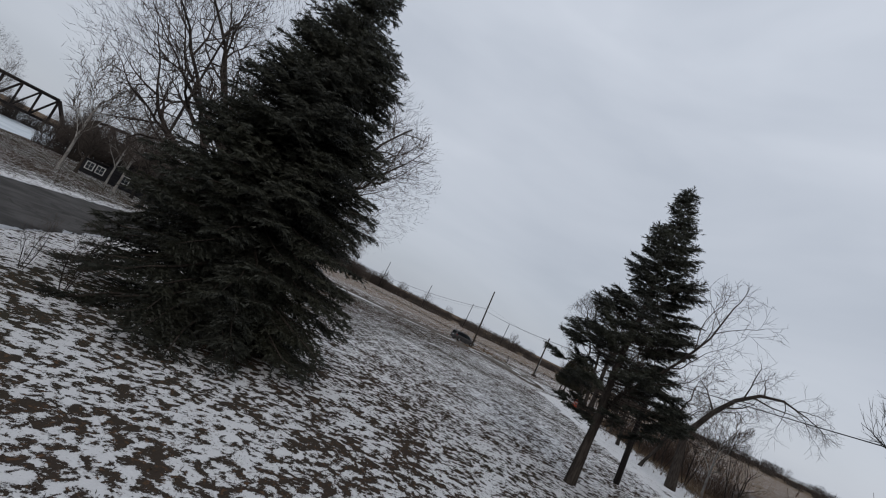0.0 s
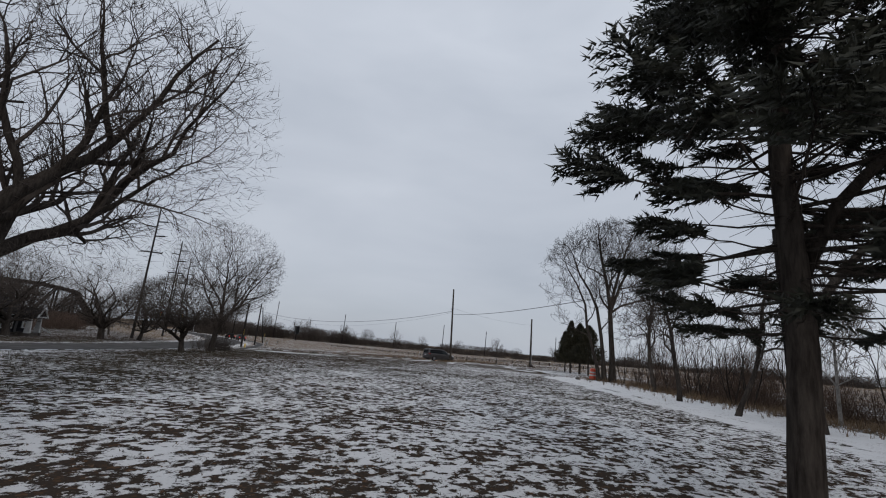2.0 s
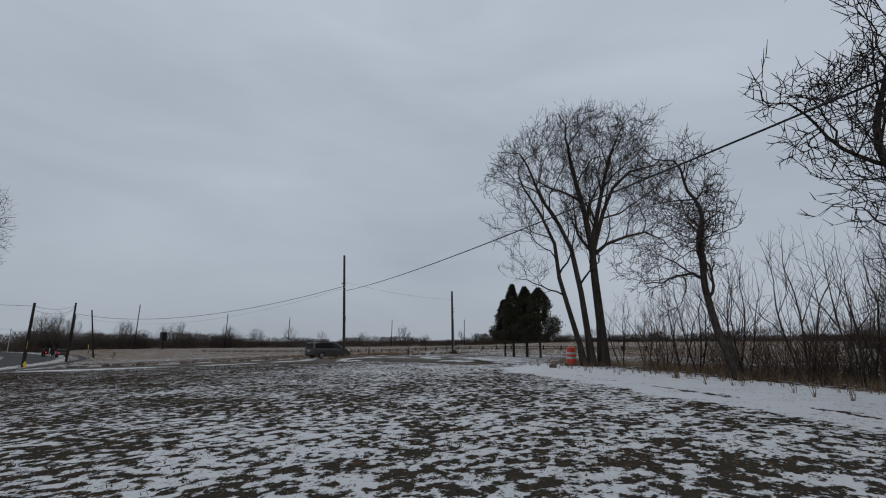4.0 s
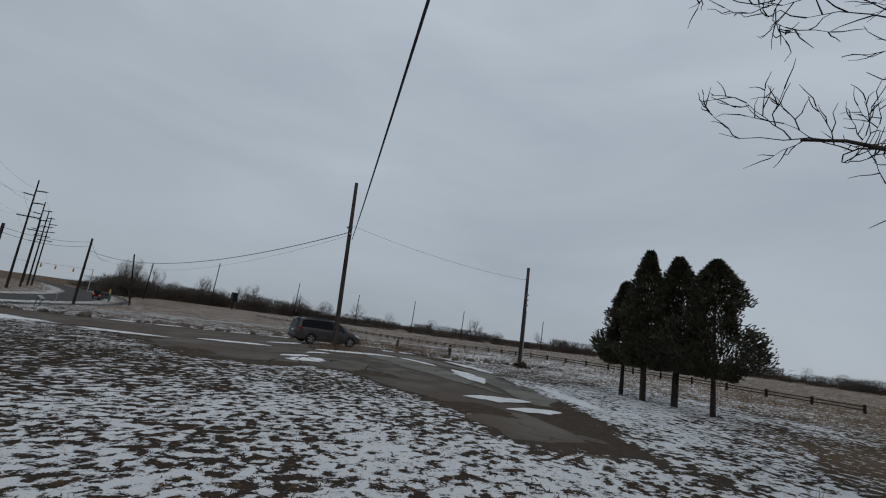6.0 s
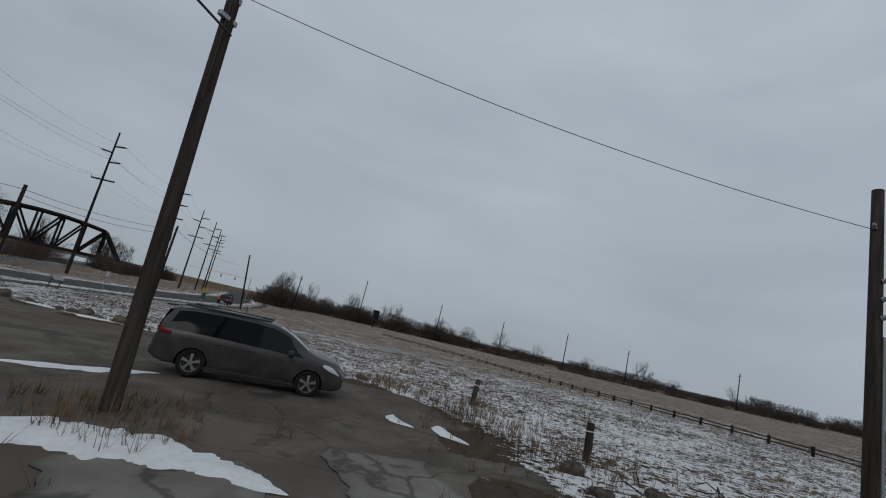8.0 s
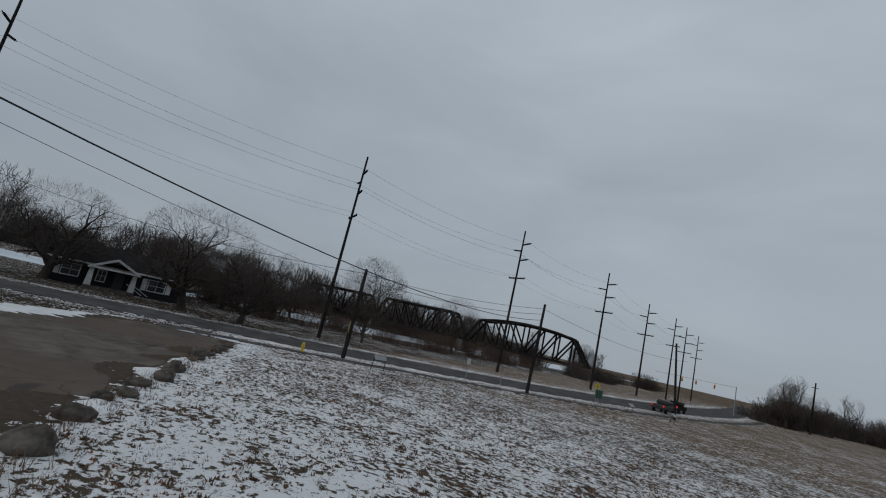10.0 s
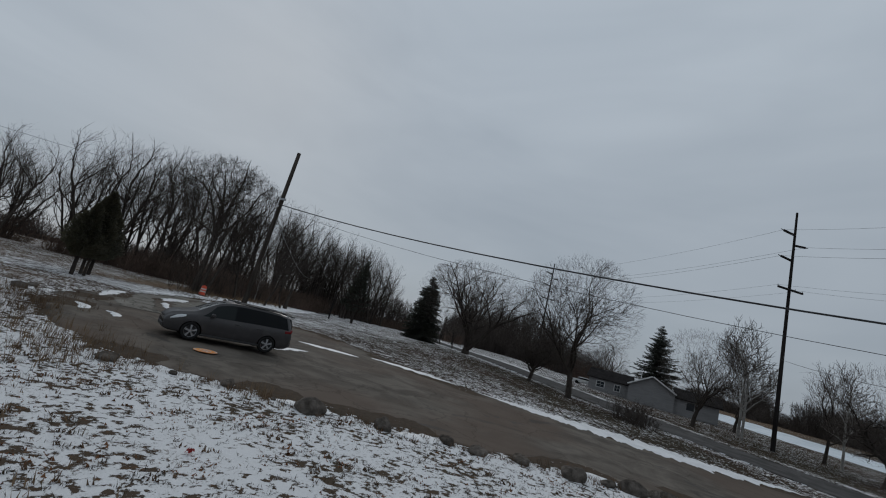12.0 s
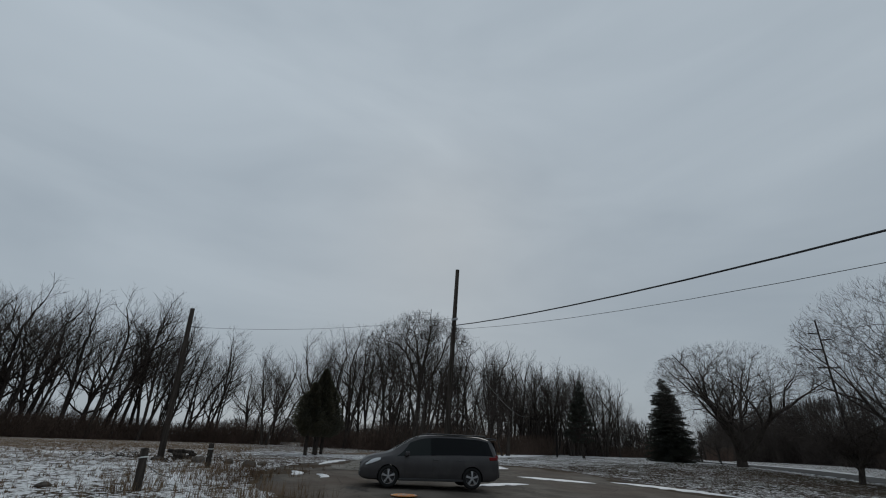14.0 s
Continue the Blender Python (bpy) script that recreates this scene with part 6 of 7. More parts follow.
GREEN = plain("green_sign", (0.015, 0.075, 0.045), 0.45)
road_sign(-9.7, 53.4, 2.6, 60, YELLOW, "diamond", "yellow diamond warning sign above a green board")
road_sign(-9.5, 53.7, 1.9, 60, GREEN, (1.1, 0.9), "small green sign board beside the road")
road_sign(-19.2, 40.4, 2.2, 65, WHITE, (0.45, 0.6), "small pale road sign seen from its back")
road_sign(-17.2, 44.4, 1.6, 65, STEEL, (0.08, 0.3), "thin leaning marker stake by the road")


def rough_car(x, y, turn, label, mat):
    t = thing("pickup_truck", pose(x, y, H(x, y) + 0.03, 0, 0, turn), label, "car")
    bm = box_bm((5.3, 1.95, 0.62), (0, 0, 0.80), (0, 0, 0), 0.10)
    box_bm((2.4, 1.72, 0.66), (0.25, 0, 1.42), (0, 0, 0), 0.16, bm)
    part("body", bm, mat, t)
    part("glass", box_bm((2.2, 1.745, 0.36), (0.25, 0, 1.46), (0, 0, 0), 0.08), TINT, t)
    for s in (-1, 1):
        part("tail_light", box_bm((0.06, 0.22, 0.30), (-2.66, s * 0.8, 0.98), (0, 0, 0), 0.02), GLOW_RED, t, "lit red tail light")
        for xx in (-1.6, 1.65):
            part("wheel", rod_bm((xx, s * 0.72, 0.37), (xx, s * 0.98, 0.37), 0.37, 0.37, 18), RUBBER, t)


GLOW_RED, _ntr, _br = base_mat("lit_red_lens", 0.3)
_br.inputs["Base Color"].default_value = (0.5, 0.02, 0.02, 1)
_br.inputs["Emission Color"].default_value = (1.0, 0.06, 0.04, 1)
_br.inputs["Emission Strength"].default_value = 0.35
rough_car(-5.4, 78.0, 78, "dark pickup truck waiting on the road", BLACK)
rough_car(-4.6, 88.0, 80, "dark grey truck queued on the road", RUBBER)
S3 = short_pole(-3.0, 68.5, H(-3.0, 68.5), 8.6, (-1.1, 1.2), 0.15, "leaning dark utility pole at the field's corner", mat=DARKPOLE)


def signals():
    t = thing("traffic_lights", pose(-4.0, 150.0, H(-4.0, 150.0)), "red traffic lights hung on a wire over the crossing", "traffic light")
    part("mast", rod_bm((8.0, 0, 0), (8.0, 0, 7.6), 0.14, 0.10, 10), STEEL, t)
    part("span_wire", rod_bm((8.0, 0, 7.4), (-12.0, 0, 7.0), 0.03, 0.03, 6), CABLE, t)
    for x in (-5.0, -1.5, 3.0):
        head = part("signal_head", box_bm((0.42, 0.32, 1.15), (x, 0, 6.4), (0, 0, 0), 0.04), YELLOW, t)
        part("red_lens", rod_bm((x, -0.16, 6.78), (x, -0.22, 6.78), 0.15, 0.15, 16), GLOW_RED, head, "lit red lens")
        part("dark_lens", rod_bm((x, -0.16, 6.4), (x, -0.20, 6.4), 0.15, 0.15, 14), BLACK, head)
        part("dark_lens", rod_bm((x, -0.16, 6.02), (x, -0.20, 6.02), 0.15, 0.15, 14), BLACK, head)


signals()


def box_on_post():
    t = thing("billboard", pose(54.2, 157.3, H(54.2, 157.3), 0, 0, 32), "dark billboard on a single post beyond the field", "billboard")
    part("post", rod_bm((0, 0, -0.3), (0, 0, 4.2), 0.28, 0.25, 12), DARKPOLE, t)
    part("board", box_bm((3.4, 0.9, 4.0), (0, 0, 5.2), (0, 0, 0), 0.04), BLACK, t)
    part("face", box_bm((3.1, 0.05, 3.6), (0, -0.47, 5.2), (0, 0, 0), 0.01), plain("weathered_panel", (0.020, 0.021, 0.022), 0.8), t, "weathered grey face")


box_on_post()

# ---- buildings and the bridge ----
def gable_bm(wide, deep, rise, over, thick=0.16):
    """A gable roof of two slabs; the ridge runs along x."""
    bm = bmesh.new()
    half = deep / 2 + over
    ang = math.degrees(math.atan2(rise, deep / 2))
    run = math.hypot(half, half * rise / (deep / 2))
    for s in (-1, 1):
        box_bm((wide + 2 * over, run, thick), (0, s * half / 2, rise - half * rise / (deep / 2) / 2), (-s * ang, 0, 0), 0.01, bm)
    return bm


def gable_fill(bm, wide, deep, rise, at_x, base):
    for x in at_x:
        v = [bm.verts.new(p) for p in ((x, -deep / 2, base), (x, deep / 2, base), (x, 0, base + rise))]
        bm.faces.new(v)


def window_part(house, x, y, z, w, h, turn=0, trim=None, cross=True):
    win = part("window", box_bm((w + 0.22, 0.08, h + 0.22), (x, y, z), (0, 0, turn), 0.01), trim or WHITE, house, "white window frame")
    c, s = math.cos(radians(turn)), math.sin(radians(turn))
    part("pane", box_bm((w, 0.03, h), (x + s * 0.035, y - c * 0.035, z), (0, 0, turn)), PANE, win, "dark glass pane")
    if cross:
        part("glazing_bar", box_bm((w, 0.04, 0.04), (x + s * 0.045, y - c * 0.045, z), (0, 0, turn)), trim or WHITE, win)
        part("glazing_bar", box_bm((0.04, 0.04, h), (x + s * 0.045, y - c * 0.045, z), (0, 0, turn)), trim or WHITE, win)


def porch_house():
    z0 = H(-56.6, 23.7)
    t = thing("house", pose(-56.6, 23.7, z0, 0, 0, 72.5), "low dark-sided bungalow with a white gabled porch across the road", "house")
    bm = box_bm((13.0, 8.0, 3.0), (0, 4.0, 1.3))
    gable_fill(bm, 13, 8.0, 1.9, (-6.5, 6.5), 2.8)
    for v in bm.verts:
        if v.co.z > 4.0:
            v.co.y = 4.0
    for v in [v for v in bm.verts if abs(v.co.z - 2.8) < 0.01 and abs(abs(v.co.x) - 6.5) < 0.01 and abs(abs(v.co.y) - 4.0) < 0.01 and len(v.link_faces) == 1]:
        v.co.y += 4.0
    part("wall", bm, SIDING, t, "dark stained siding")
    roof = part("roof", gable_bm(13.0, 8.0, 1.9, 0.5), SHINGLE, t, "dark shingle roof")
    roof.location = (0, 4.0, 2.85)
    chim = part("chimney", box_bm((0.7, 0.7, 1.6), (2.0, 4.6, 4.9), (0, 0, 0), 0.02), ROCK, t)
    part("chimney_cap", box_bm((0.82, 0.82, 0.10), (2.0, 4.6, 5.72)), ROCK, chim)
    part("fascia", box_bm((14.0, 0.06, 0.20), (0, -0.52, 2.58)), WHITE, t, "white eaves board")
    porch = part("porch_floor", box_bm((4.6, 2.3, 0.45), (-1.0, -1.15, 0.12), (0, 0, 0), 0.02), ROCK, t)
    for x in (-3.0, 1.0):
        bm = bmesh.new()
        bmesh.ops.create_cone(bm, cap_ends=True, segments=4, radius1=0.44, radius2=0.27, depth=2.0, matrix=pose(x, -2.0, 1.35, 0, 0, 45))
        part("porch_column", bm, WHITE, porch, "tapered white column")
        part("column_base", box_bm((0.75, 0.75, 0.40), (x, -2.0, 0.20)), ROCK, porch)
    bm = bmesh.new()
    for s in (-1, 1):
        box_bm((2.75, 3.0, 0.14), (-1.0 + s * 1.22, -1.2, 2.95), (0, s * 27, 0), 0.01, bm)
    part("porch_roof", bm, SHINGLE, t, "dark porch roof")
    bm = bmesh.new()
    for s in (-1, 1):
        box_bm((2.75, 0.10, 0.24), (-1.0 + s * 1.22, -2.74, 2.95), (0, s * 27, 0), 0.01, bm)
    box_bm((4.4, 0.10, 0.22), (-1.0, -2.70, 2.42), (0, 0, 0), 0.01, bm)
    part("bargeboard", bm, WHITE, t, "white gable boards")
    window_part(t, -4.7, -0.03, 1.55, 1.5, 1.2)
    window_part(t, -1.9, -0.03, 1.5, 0.7, 1.2)
    window_part(t, 3.6, -0.03, 1.5, 1.7, 1.2)
    window_part(t, -6.53, 2.4, 1.5, 0.9, 1.0, -90)
    window_part(t, -6.53, 5.4, 1.5, 0.9, 1.0, -90)
    part("back_room", box_bm((5.0, 3.2, 2.3), (-4.0, 9.6, 1.0)), SIDING, t, "low dark back room")
    part("back_roof", box_bm((5.5, 3.6, 0.14), (-4.0, 9.7, 2.24), (-5, 0, 0), 0.01), SHINGLE, t, "low dark lean-to roof")
    for y in (8.75, 10.15):
        window_part(t, -6.53, y, 1.3, 0.9, 1.0, -90)
    part("shutter", box_bm((0.5, 0.06, 1.4), (2.3, -0.04, 1.5)), WHITE, t, "white shutter")
    part("shutter", box_bm((0.5, 0.06, 1.4), (4.9, -0.04, 1.5)), WHITE, t, "white shutter")
    part("shutter", box_bm((0.45, 0.06, 1.4), (-5.85, -0.04, 1.55)), WHITE, t, "white shutter")
    part("door", box_bm((0.95, 0.06, 2.05), (-0.2, -0.04, 1.35)), BLACK, t, "dark front door")
    for x in (1.3, 1.9):
        part("handrail", rod_bm((x - 0.9, -2.2, 1.25), (x + 0.7, -3.2, 0.35), 0.03, 0.03, 6), WHITE, t)


porch_house()


def pale_house():
    z0 = H(-83.6, -10.5) - 0.1
    t = thing("house", pose(-83.6, -10.5, z0, 0, 0, 104), "long pale grey house with a low gable and dark roof", "house")
    bm = box_bm((7.2, 9.0, 3.1), (0, 4.5, 1.5))
    v = [bm.verts.new(p) for p in ((-3.6, 0.002, 3.05), (3.6, 0.002, 3.05), (0, 0.002, 5.0))]
    bm.faces.new(v)
    part("wall", bm, PALE_SIDING, t, "pale grey siding")
    bm = bmesh.new()
    for s in (-1, 1):
        box_bm((4.3, 9.8, 0.16), (s * 1.95, 4.4, 4.02), (0, s * 28.4, 0), 0.01, bm)
    part("roof", bm, SHINGLE, t, "dark shingle roof")
    bm = bmesh.new()
    for s in (-1, 1):
        box_bm((4.3, 0.08, 0.22), (s * 1.95, -0.52, 4.02), (0, s * 28.4, 0), 0.01, bm)
    part("bargeboard", bm, WHITE, t, "white gable boards")
    part("wing", box_bm((6.5, 6.5, 2.8), (6.8, 4.2, 1.35)), PALE_SIDING, t, "lower pale wing")
    part("wing", box_bm((7.0, 6.5, 2.8), (-7.1, 5.5, 1.35)), PALE_SIDING, t, "lower pale wing")
    bm = gable_bm(6.5, 6.5, 1.4, 0.4)
    bmesh.ops.translate(bm, verts=bm.verts[:], vec=(6.9, 4.2, 2.75))
    part("wing_roof", bm, SHINGLE, t, "dark low roof")
    bm = gable_bm(7.0, 6.5, 1.5, 0.4)
    bmesh.ops.translate(bm, verts=bm.verts[:], vec=(-7.2, 5.5, 2.75))
    part("wing_roof", bm, SHINGLE, t, "dark low roof")
    window_part(t, 6.0, 0.92, 1.7, 0.9, 1.0, 0, BLACK, False)
    window_part(t, -8.5, 2.22, 1.6, 1.3, 1.0)
    window_part(t, -5.6, 2.22, 1.6, 0.9, 1.0)
    part("vent_pipe", rod_bm((-2.2, 6, 4.0), (-2.2, 6, 5.6), 0.08, 0.08, 8), WHITE, t)
    part("vent_pipe", rod_bm((-6.0, 6, 4.0), (-6.0, 6, 5.2), 0.08, 0.08, 8), WHITE, t)


pale_house()


def parked_white_car():
    t = thing("parked_car", pose(-88.0, -24.0, H(-88.0, -24.0), 0, 0, 100), "white car parked beside the pale house", "car")
    bm = box_bm((4.5, 1.8, 0.6), (0, 0, 0.62), (0, 0, 0), 0.14)
    box_bm((2.3, 1.55, 0.5), (-0.2, 0, 1.12), (0, 0, 0), 0.2, bm)
    part("body", bm, WHITE, t)
    part("glass", box_bm((2.1, 1.58, 0.26), (-0.2, 0, 1.14), (0, 0, 0), 0.06), TINT, t)
    for s in (-1, 1):
        for x in (-1.4, 1.4):
            part("wheel", rod_bm((x, s * 0.7, 0.32), (x, s * 0.92, 0.32), 0.32, 0.32, 16), RUBBER, t)


parked_white_car()


def truss_span(a, b, deck, tall, panels, label, round_top):
    """A through-truss span from a to b: two trusses, each of chords, posts and diagonals, with a deck between."""
    a, b = np.array(a, float), np.array(b, float)
    d = b - a
    L = np.linalg.norm(d)
    t = thing("truss_bridge", pose(a[0], a[1], deck, 0, 0, math.degrees(math.atan2(d[1], d[0]))), label, "bridge", "spans of the railway bridge")
    for side in (-2.6, 2.6):
        xs = np.linspace(0, L, panels + 1)
        tops = [0.0] + [tall * (1 - (0.30 if round_top else 0.0) * (2 * x / L - 1) ** 2) for x in xs[1:-1]] + [0.0]
        part("bottom_chord", box_bm((L, 0.5, 0.8), (L / 2, side, 0.0)), RUST, t)
        for i in range(panels):
            p, q = Vector((xs[i], side, tops[i])), Vector((xs[i + 1], side, tops[i + 1]))
            part("top_chord", rod_bm(p, q, 0.48, 0.48, 4), RUST, t)
            if 0 < i:
                part("upright", rod_bm((xs[i], side, 0), (xs[i], side, tops[i]), 0.28, 0.28, 4), RUST, t)
                up = i < panels / 2
                r, s = ((xs[i], side, tops[i]), (xs[i + 1], side, 0)) if up else ((xs[i], side, 0), (xs[i + 1], side, tops[i + 1]))
                if i < panels - 1:
                    part("diagonal", rod_bm(r, s, 0.28, 0.28, 4), RUST, t)
    for i in range(1, panels):
        part("cross_beam", box_bm((0.3, 5.2, 0.35), (L * i / panels, 0, -0.1)), RUST, t)
        zt = tall * (1 - (0.30 if round_top else 0.0) * (2 * i / panels - 1) ** 2)
        part("cross_strut", box_bm((0.22, 5.2, 0.3), (L * i / panels, 0, zt)), RUST, t)
    part("deck", box_bm((L, 4.2, 0.3), (L / 2, 0, -0.25)), RUST, t)
    return t


truss_span((-33, 141), (-74, 138), 1.8, 9.0, 8, "dark steel truss bridge span with a curved top", True)
truss_span((-75, 138), (-113, 135), 1.8, 8.2, 8, "dark steel truss bridge span over the river", False)
truss_span((-114, 135), (-152, 132), 1.8, 8.2, 8, "dark steel truss bridge span over the river", False)
for _x in (-33, -74.5, -113.5, -152):
    _y = 138 + (_x + 74.5) * 0.075
    _t = thing("bridge_pier", pose(_x, _y, -2.6), "rough stone pier that carries the bridge", "pier", "bridge piers")
    part("shaft", box_bm((2.4, 6.4, 4.4), (0, 0, 2.0), (0, 0, 0), 0.15), ROCK, _t)

# ---- grass, weeds and litter ----
def blades(name, places, tall, width, per, mat, label, seed, lean=0.7, parent_kind="stuff"):
    """Tufts of thin blades at the given places, as one mesh."""
    rng = np.random.default_rng(seed)
    n = len(places) * per
    base = np.repeat(np.array(places, float), per, axis=0)
    base[:, :2] += rng.normal(0, 0.035, (n, 2))
    z = height(base[:, 0], base[:, 1])
    a = rng.uniform(0, 2 * math.pi, n)
    L = tall * rng.uniform(0.45, 1.25, n)
    out = rng.uniform(0.1, lean, n) * L
    w = width * rng.uniform(0.6, 1.4, n)
    px, py = -np.sin(a) * w, np.cos(a) * w
    c = np.stack([base[:, 0], base[:, 1], z - 0.01], 1)
    side = np.stack([px, py, np.zeros(n)], 1)
    tip = c + np.stack([np.cos(a) * out, np.sin(a) * out, L], 1)
    geo = Geo()
    geo.add(np.stack([c - side, c + side, tip], 1), np.arange(3 * n).reshape(-1, 3))
    tagged(new(name, mesh_of(name, geo, None, mat)), label, "grass", kind=parent_kind)


def scatter(n, x0, x1, y0, y1, seed, keep, freq=0.8, lo=-0.5, hi=0.35):
    rng = np.random.default_rng(seed)
    p = np.stack([rng.uniform(x0, x1, n), rng.uniform(y0, y1, n)], 1)
    f = np.array([noise.noise(Vector((x * freq, y * freq, 5.0))) for x, y in p])
    ok = keep(p[:, 0], p[:, 1]) & (f > rng.uniform(lo, hi, n))
    return p[ok]


def off_paving(X, Y):
    return ~inside_lot(X, Y) & (near_line(X, Y, ROAD_LINE) > 5.0)


def field_side(X, Y):
    return off_paving(X, Y) & ((X + 2.5) * 0.60 + (Y + 0.8) * 0.78 > 0.2)


def lawn_side(X, Y):
    return off_paving(X, Y) & ((X + 2.5) * 0.60 + (Y + 0.8) * 0.78 < -0.5) & (near_line(X, Y, LANE_LINE) > 3.2)


blades("field_grass", scatter(26000, -26, 16, -4, 34, 401, field_side), 0.075, 0.007, 5, OLIVE, "short dead grass poking through the snow", 411, 1.3)
blades("field_stubble", scatter(30000, -20, 16, -4, 30, 402, field_side, 1.9, 0.05, 0.55), 0.08, 0.022, 5, DEADLEAF, "brown leaves and stubble in the snow", 412, 1.7)
blades("field_leaves", scatter(26000, -18, 12, 0, 28, 406, field_side, 0.9, -0.1, 0.6), 0.05, 0.026, 3, RUSSET, "curled russet leaves lying in the snow", 416, 2.0)
blades("lawn_grass", scatter(34000, -74, -14, -66, -20, 403, lawn_side), 0.035, 0.007, 4, OLIVE, "short brown lawn grass through thin snow", 413, 1.3)
blades("verge_grass", scatter(52000, -74, -21, -44, 14, 407, lambda X, Y: off_paving(X, Y) & ((X + 2.5) * 0.60 + (Y + 0.8) * 0.78 < -0.5) & (near_line(X, Y, [(-74, -66), (-60, -57), (-43, -43), (-28, -34), (-16, -25)]) > 9)), 0.085, 0.009, 4, OLIVE, "winter grass standing through thin snow", 417, 1.0)
blades("lawn_leaves", scatter(16000, -74, -14, -66, -20, 404, lawn_side), 0.035, 0.020, 2, DEADLEAF, "dead leaves on the lawn", 414, 2.2)
blades("meadow_grass", scatter(16000, -2, 34, -48, 30, 405, lambda X, Y: off_paving(X, Y) & (near_line(X, Y, LANE_LINE) > 4)), 0.16, 0.012, 4, STRAW, "dry straw-coloured meadow grass", 415, 0.9)


def weeds():
    rng = np.random.default_rng(431)
    spots = []
    for cx, cy, n, r in ((-0.2, -6.0, 90, 1.3), (-1.2, -8.3, 120, 1.3), (-1.6, -3.0, 60, 1.0), (-10.9, -11.0, 70, 0.8), (-2.0, -0.6, 60, 0.9), (-6.0, 1.9, 30, 0.5), (-0.8, -11.5, 60, 1.2), (-18.5, -37.2, 120, 1.2), (0.9, -3.9, 40, 0.5), (-2.6, -1.6, 50, 0.7)):
        spots.append(np.stack([rng.normal(cx, r, n), rng.normal(cy, r, n)], 1))
    blades("dry_weeds", np.concatenate(spots), 0.42, 0.007, 7, STRAW, "tall dry weeds round the posts", 432, 0.7)
    low = np.concatenate([np.stack([rng.normal(cx, r, n), rng.normal(cy, r, n)], 1) for cx, cy, n, r in ((-1.6, -8.6, 90, 0.8), (-2.2, -11.0, 60, 1.0), (-1.2, -6.2, 50, 0.7), (-10.9, -11.2, 90, 0.9), (2.0, 6.5, 20, 0.3), (-3.4, -14.0, 50, 1.4), (-1.5, -17.5, 40, 1.6))])
    blades("russet_weeds", low, 0.30, 0.006, 6, DEADLEAF, "brown withered weeds at the edge of the lot", 435, 0.9)
    p = line_points(ROCK_LINE, 0.15)
    pts = p[rng.integers(0, len(p), 420)] + rng.normal(0, 0.28, (420, 2))
    blades("stone_weeds", pts, 0.22, 0.008, 6, DEADLEAF, "withered weeds between the boulders", 433, 0.9)
    q = line_points([(-20, -41), (-30, -51.5), (-42, -65)], 0.2)
    pts = q[rng.integers(0, len(q), 900)] + rng.normal(0, 1.6, (900, 2))
    blades("lane_weeds", pts, 0.45, 0.010, 6, STRAW, "rank dry grass beneath the shrubs", 434, 0.9)


weeds()


def sticks():
    rng = np.random.default_rng(441)
    geo = Geo()
    for cx, cy, n, r in ((1.2, -14.8, 26, 1.3), (4.2, -16.8, 30, 0.9), (-17.8, -20.2, 5, 1.2)):
        for _ in range(n):
            x, y = rng.normal(cx, r), rng.normal(cy, r)
            a, L = rng.uniform(0, 6.28), rng.uniform(0.25, 1.0)
            z = H(x, y) + 0.03
            tube(geo, [(x, y, z), (x + math.cos(a) * L * 0.5, y + math.sin(a) * L * 0.5, z + rng.uniform(0.0, 0.25)), (x + math.cos(a + 0.4) * L, y + math.sin(a + 0.4) * L, z + rng.uniform(0, 0.3))], (0.018, 0.013, 0.006), 5)
    tagged(new("fallen_sticks", mesh_of("fallen_sticks", geo, None, BARK)), "fallen sticks and broken branches on the ground", "branches", kind="stuff")


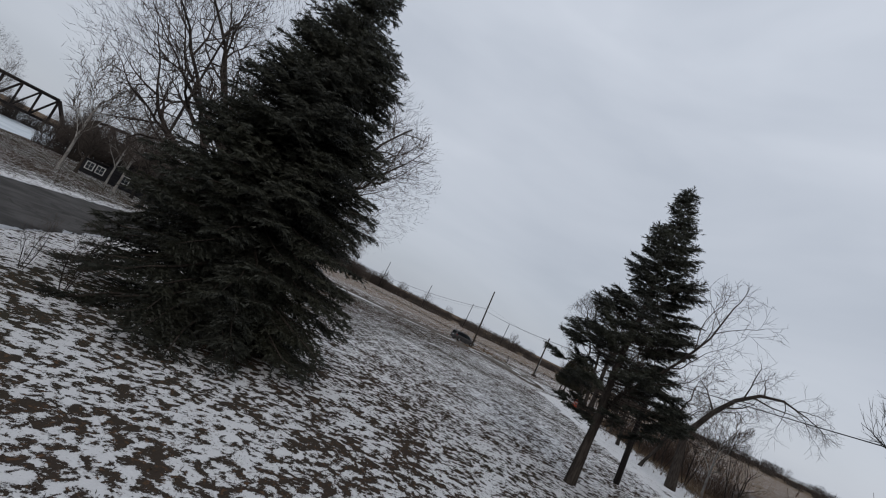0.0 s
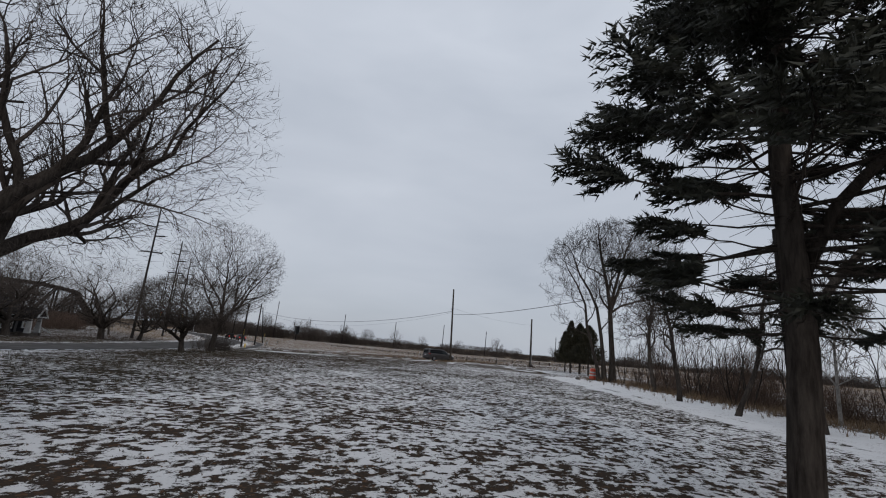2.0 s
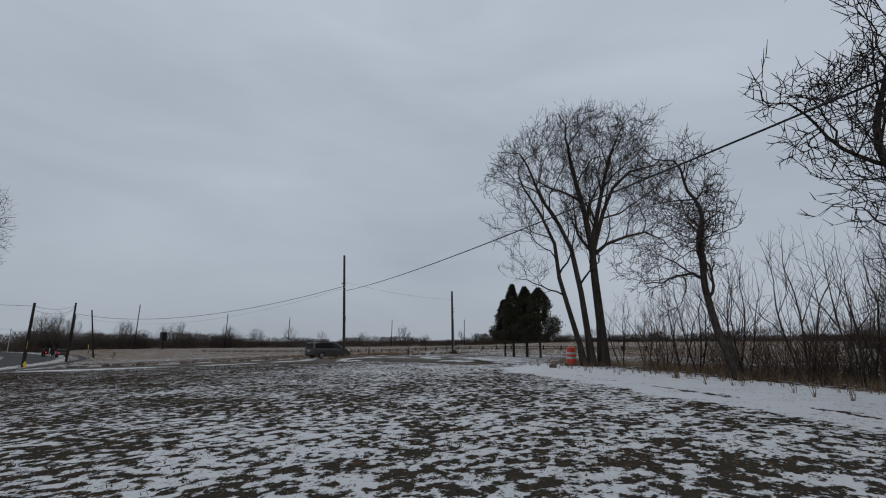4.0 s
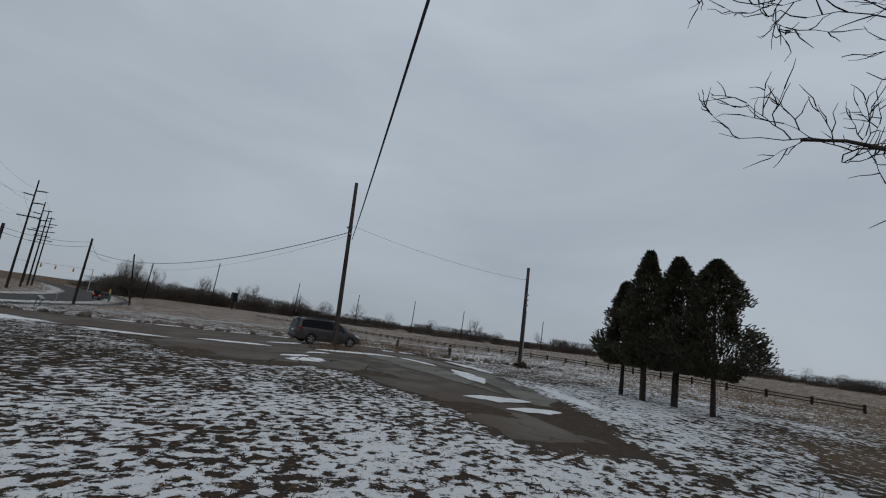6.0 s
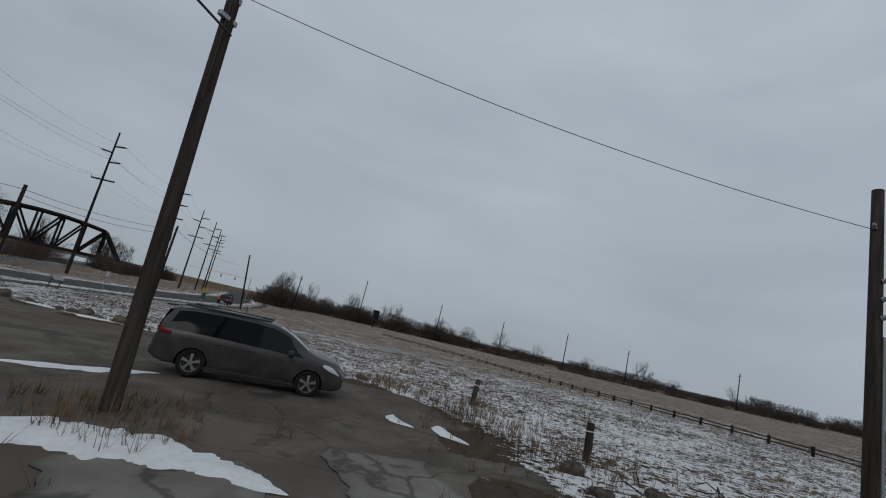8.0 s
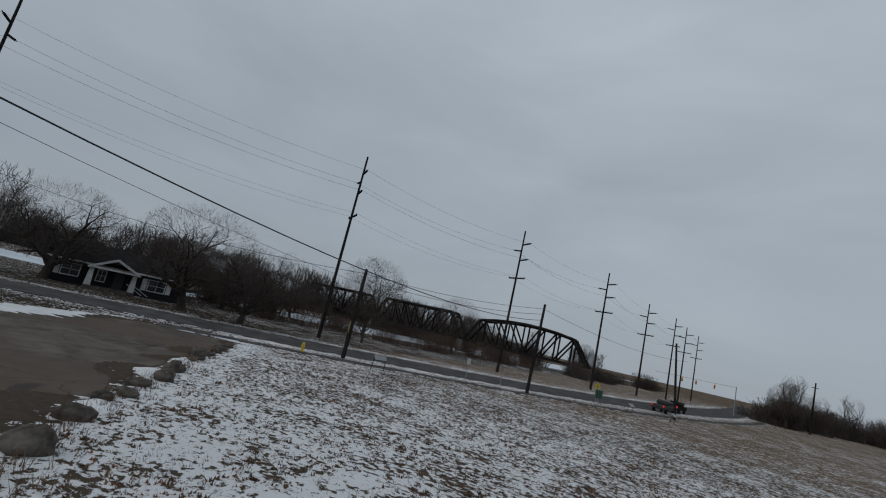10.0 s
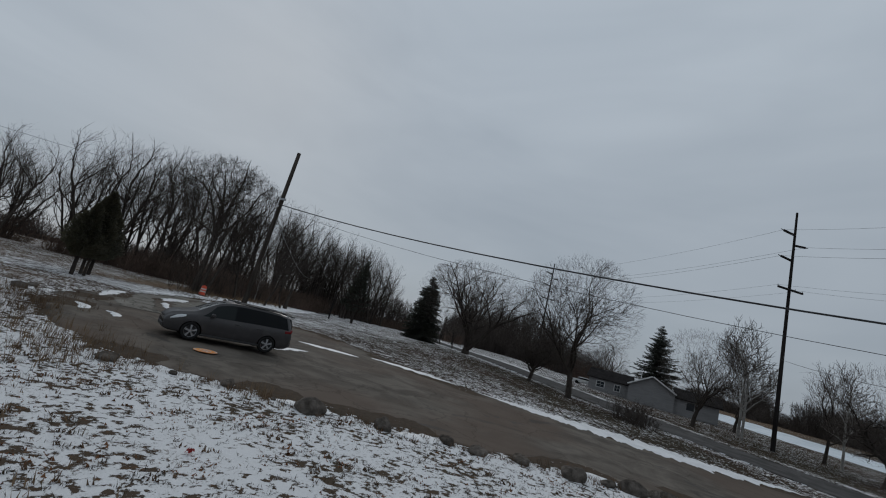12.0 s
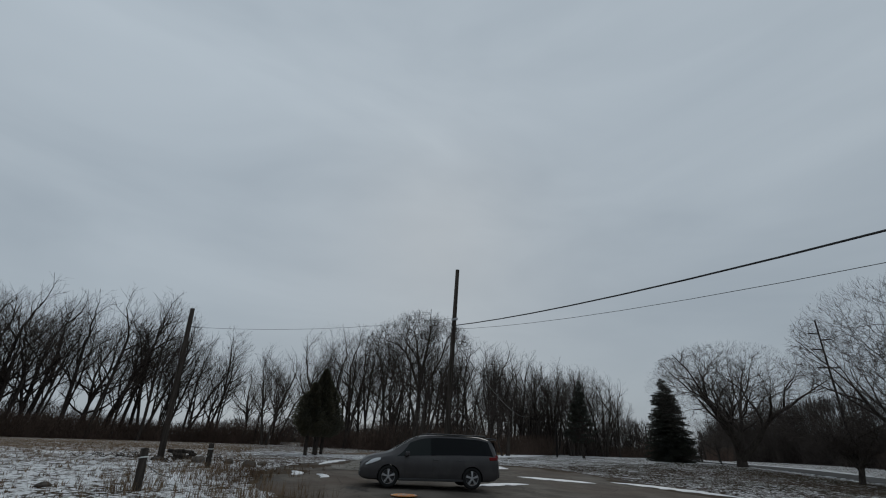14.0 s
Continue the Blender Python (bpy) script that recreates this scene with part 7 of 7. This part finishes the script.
sticks()
BUSH = mesh_of("bush", thicket(501, 3.6, 2.2, 1.9, 90), None, TWIG)
for _x, _y, _s in ((-40.4, 0.6, 1.0), (-38.6, 1.8, 0.8)):
    _t = new("bush", BUSH)
    _t.matrix_world = pose(_x, _y, H(_x, _y), 0, 0, _x * 50) @ Matrix.Diagonal((_s, _s, _s, 1))
    tagged(_t, "rounded leafless bush beside the road", "bush")


def log_pile():
    """Cut logs and a root stump heaped at the foot of the grey pole."""
    rng = np.random.default_rng(611)
    t = thing("log_pile", pose(1.3, -16.6, H(1.3, -16.6)), "heap of dark rotting logs beside the grey pole", "logs")
    for k in range(9):
        a, L, r = rng.normal(0.5, 0.7), rng.uniform(0.4, 0.95), rng.uniform(0.06, 0.12)
        x, y, z = rng.normal(0, 0.28), rng.normal(0, 0.22), 0.06 + 0.13 * (k % 3)
        geo = Geo()
        dx, dy = math.cos(a) * L / 2, math.sin(a) * L / 2
        tube(geo, [(x - dx, y - dy, z), (x - dx * 0.3, y - dy * 0.3 + 0.03, z + 0.02), (x + dx * 0.4, y + dy * 0.4, z + 0.01), (x + dx, y + dy, z + rng.uniform(-0.02, 0.12))], [r, r * 1.05, r * 0.95, r * 0.8], 9)
        child("log", mesh_of("log", geo, None, BARK, True), t)


log_pile()


def wrapper():
    """A crumpled scrap of red plastic on the snow."""
    rng = np.random.default_rng(621)
    bm = bmesh.new()
    g = [[bm.verts.new((-0.09 + 0.18 * i / 6 + rng.normal(0, 0.012), -0.05 + 0.10 * j / 4 + rng.normal(0, 0.012), 0.02 + abs(rng.normal(0, 0.03)))) for j in range(5)] for i in range(7)]
    for i in range(6):
        for j in range(4):
            bm.faces.new((g[i][j], g[i + 1][j], g[i + 1][j + 1], g[i][j + 1]))
    bmesh.ops.solidify(bm, geom=bm.faces[:], thickness=0.004)
    me = bpy.data.meshes.new("wrapper")
    bm.to_mesh(me)
    bm.free()
    me.materials.append(plain("red_plastic", (0.42, 0.03, 0.025), 0.45))
    ob = new("wrapper", me)
    ob.matrix_world = pose(-2.95, 5.8, H(-2.95, 5.8) + 0.02, 0, 0, 35)
    tagged(ob, "crumpled red plastic wrapper lying in the snowy grass", "litter")


wrapper()
boulder(3.05, -4.25, 0.32, 40, 3, "dark stone lying alone in the snow by the posts", "rubble")
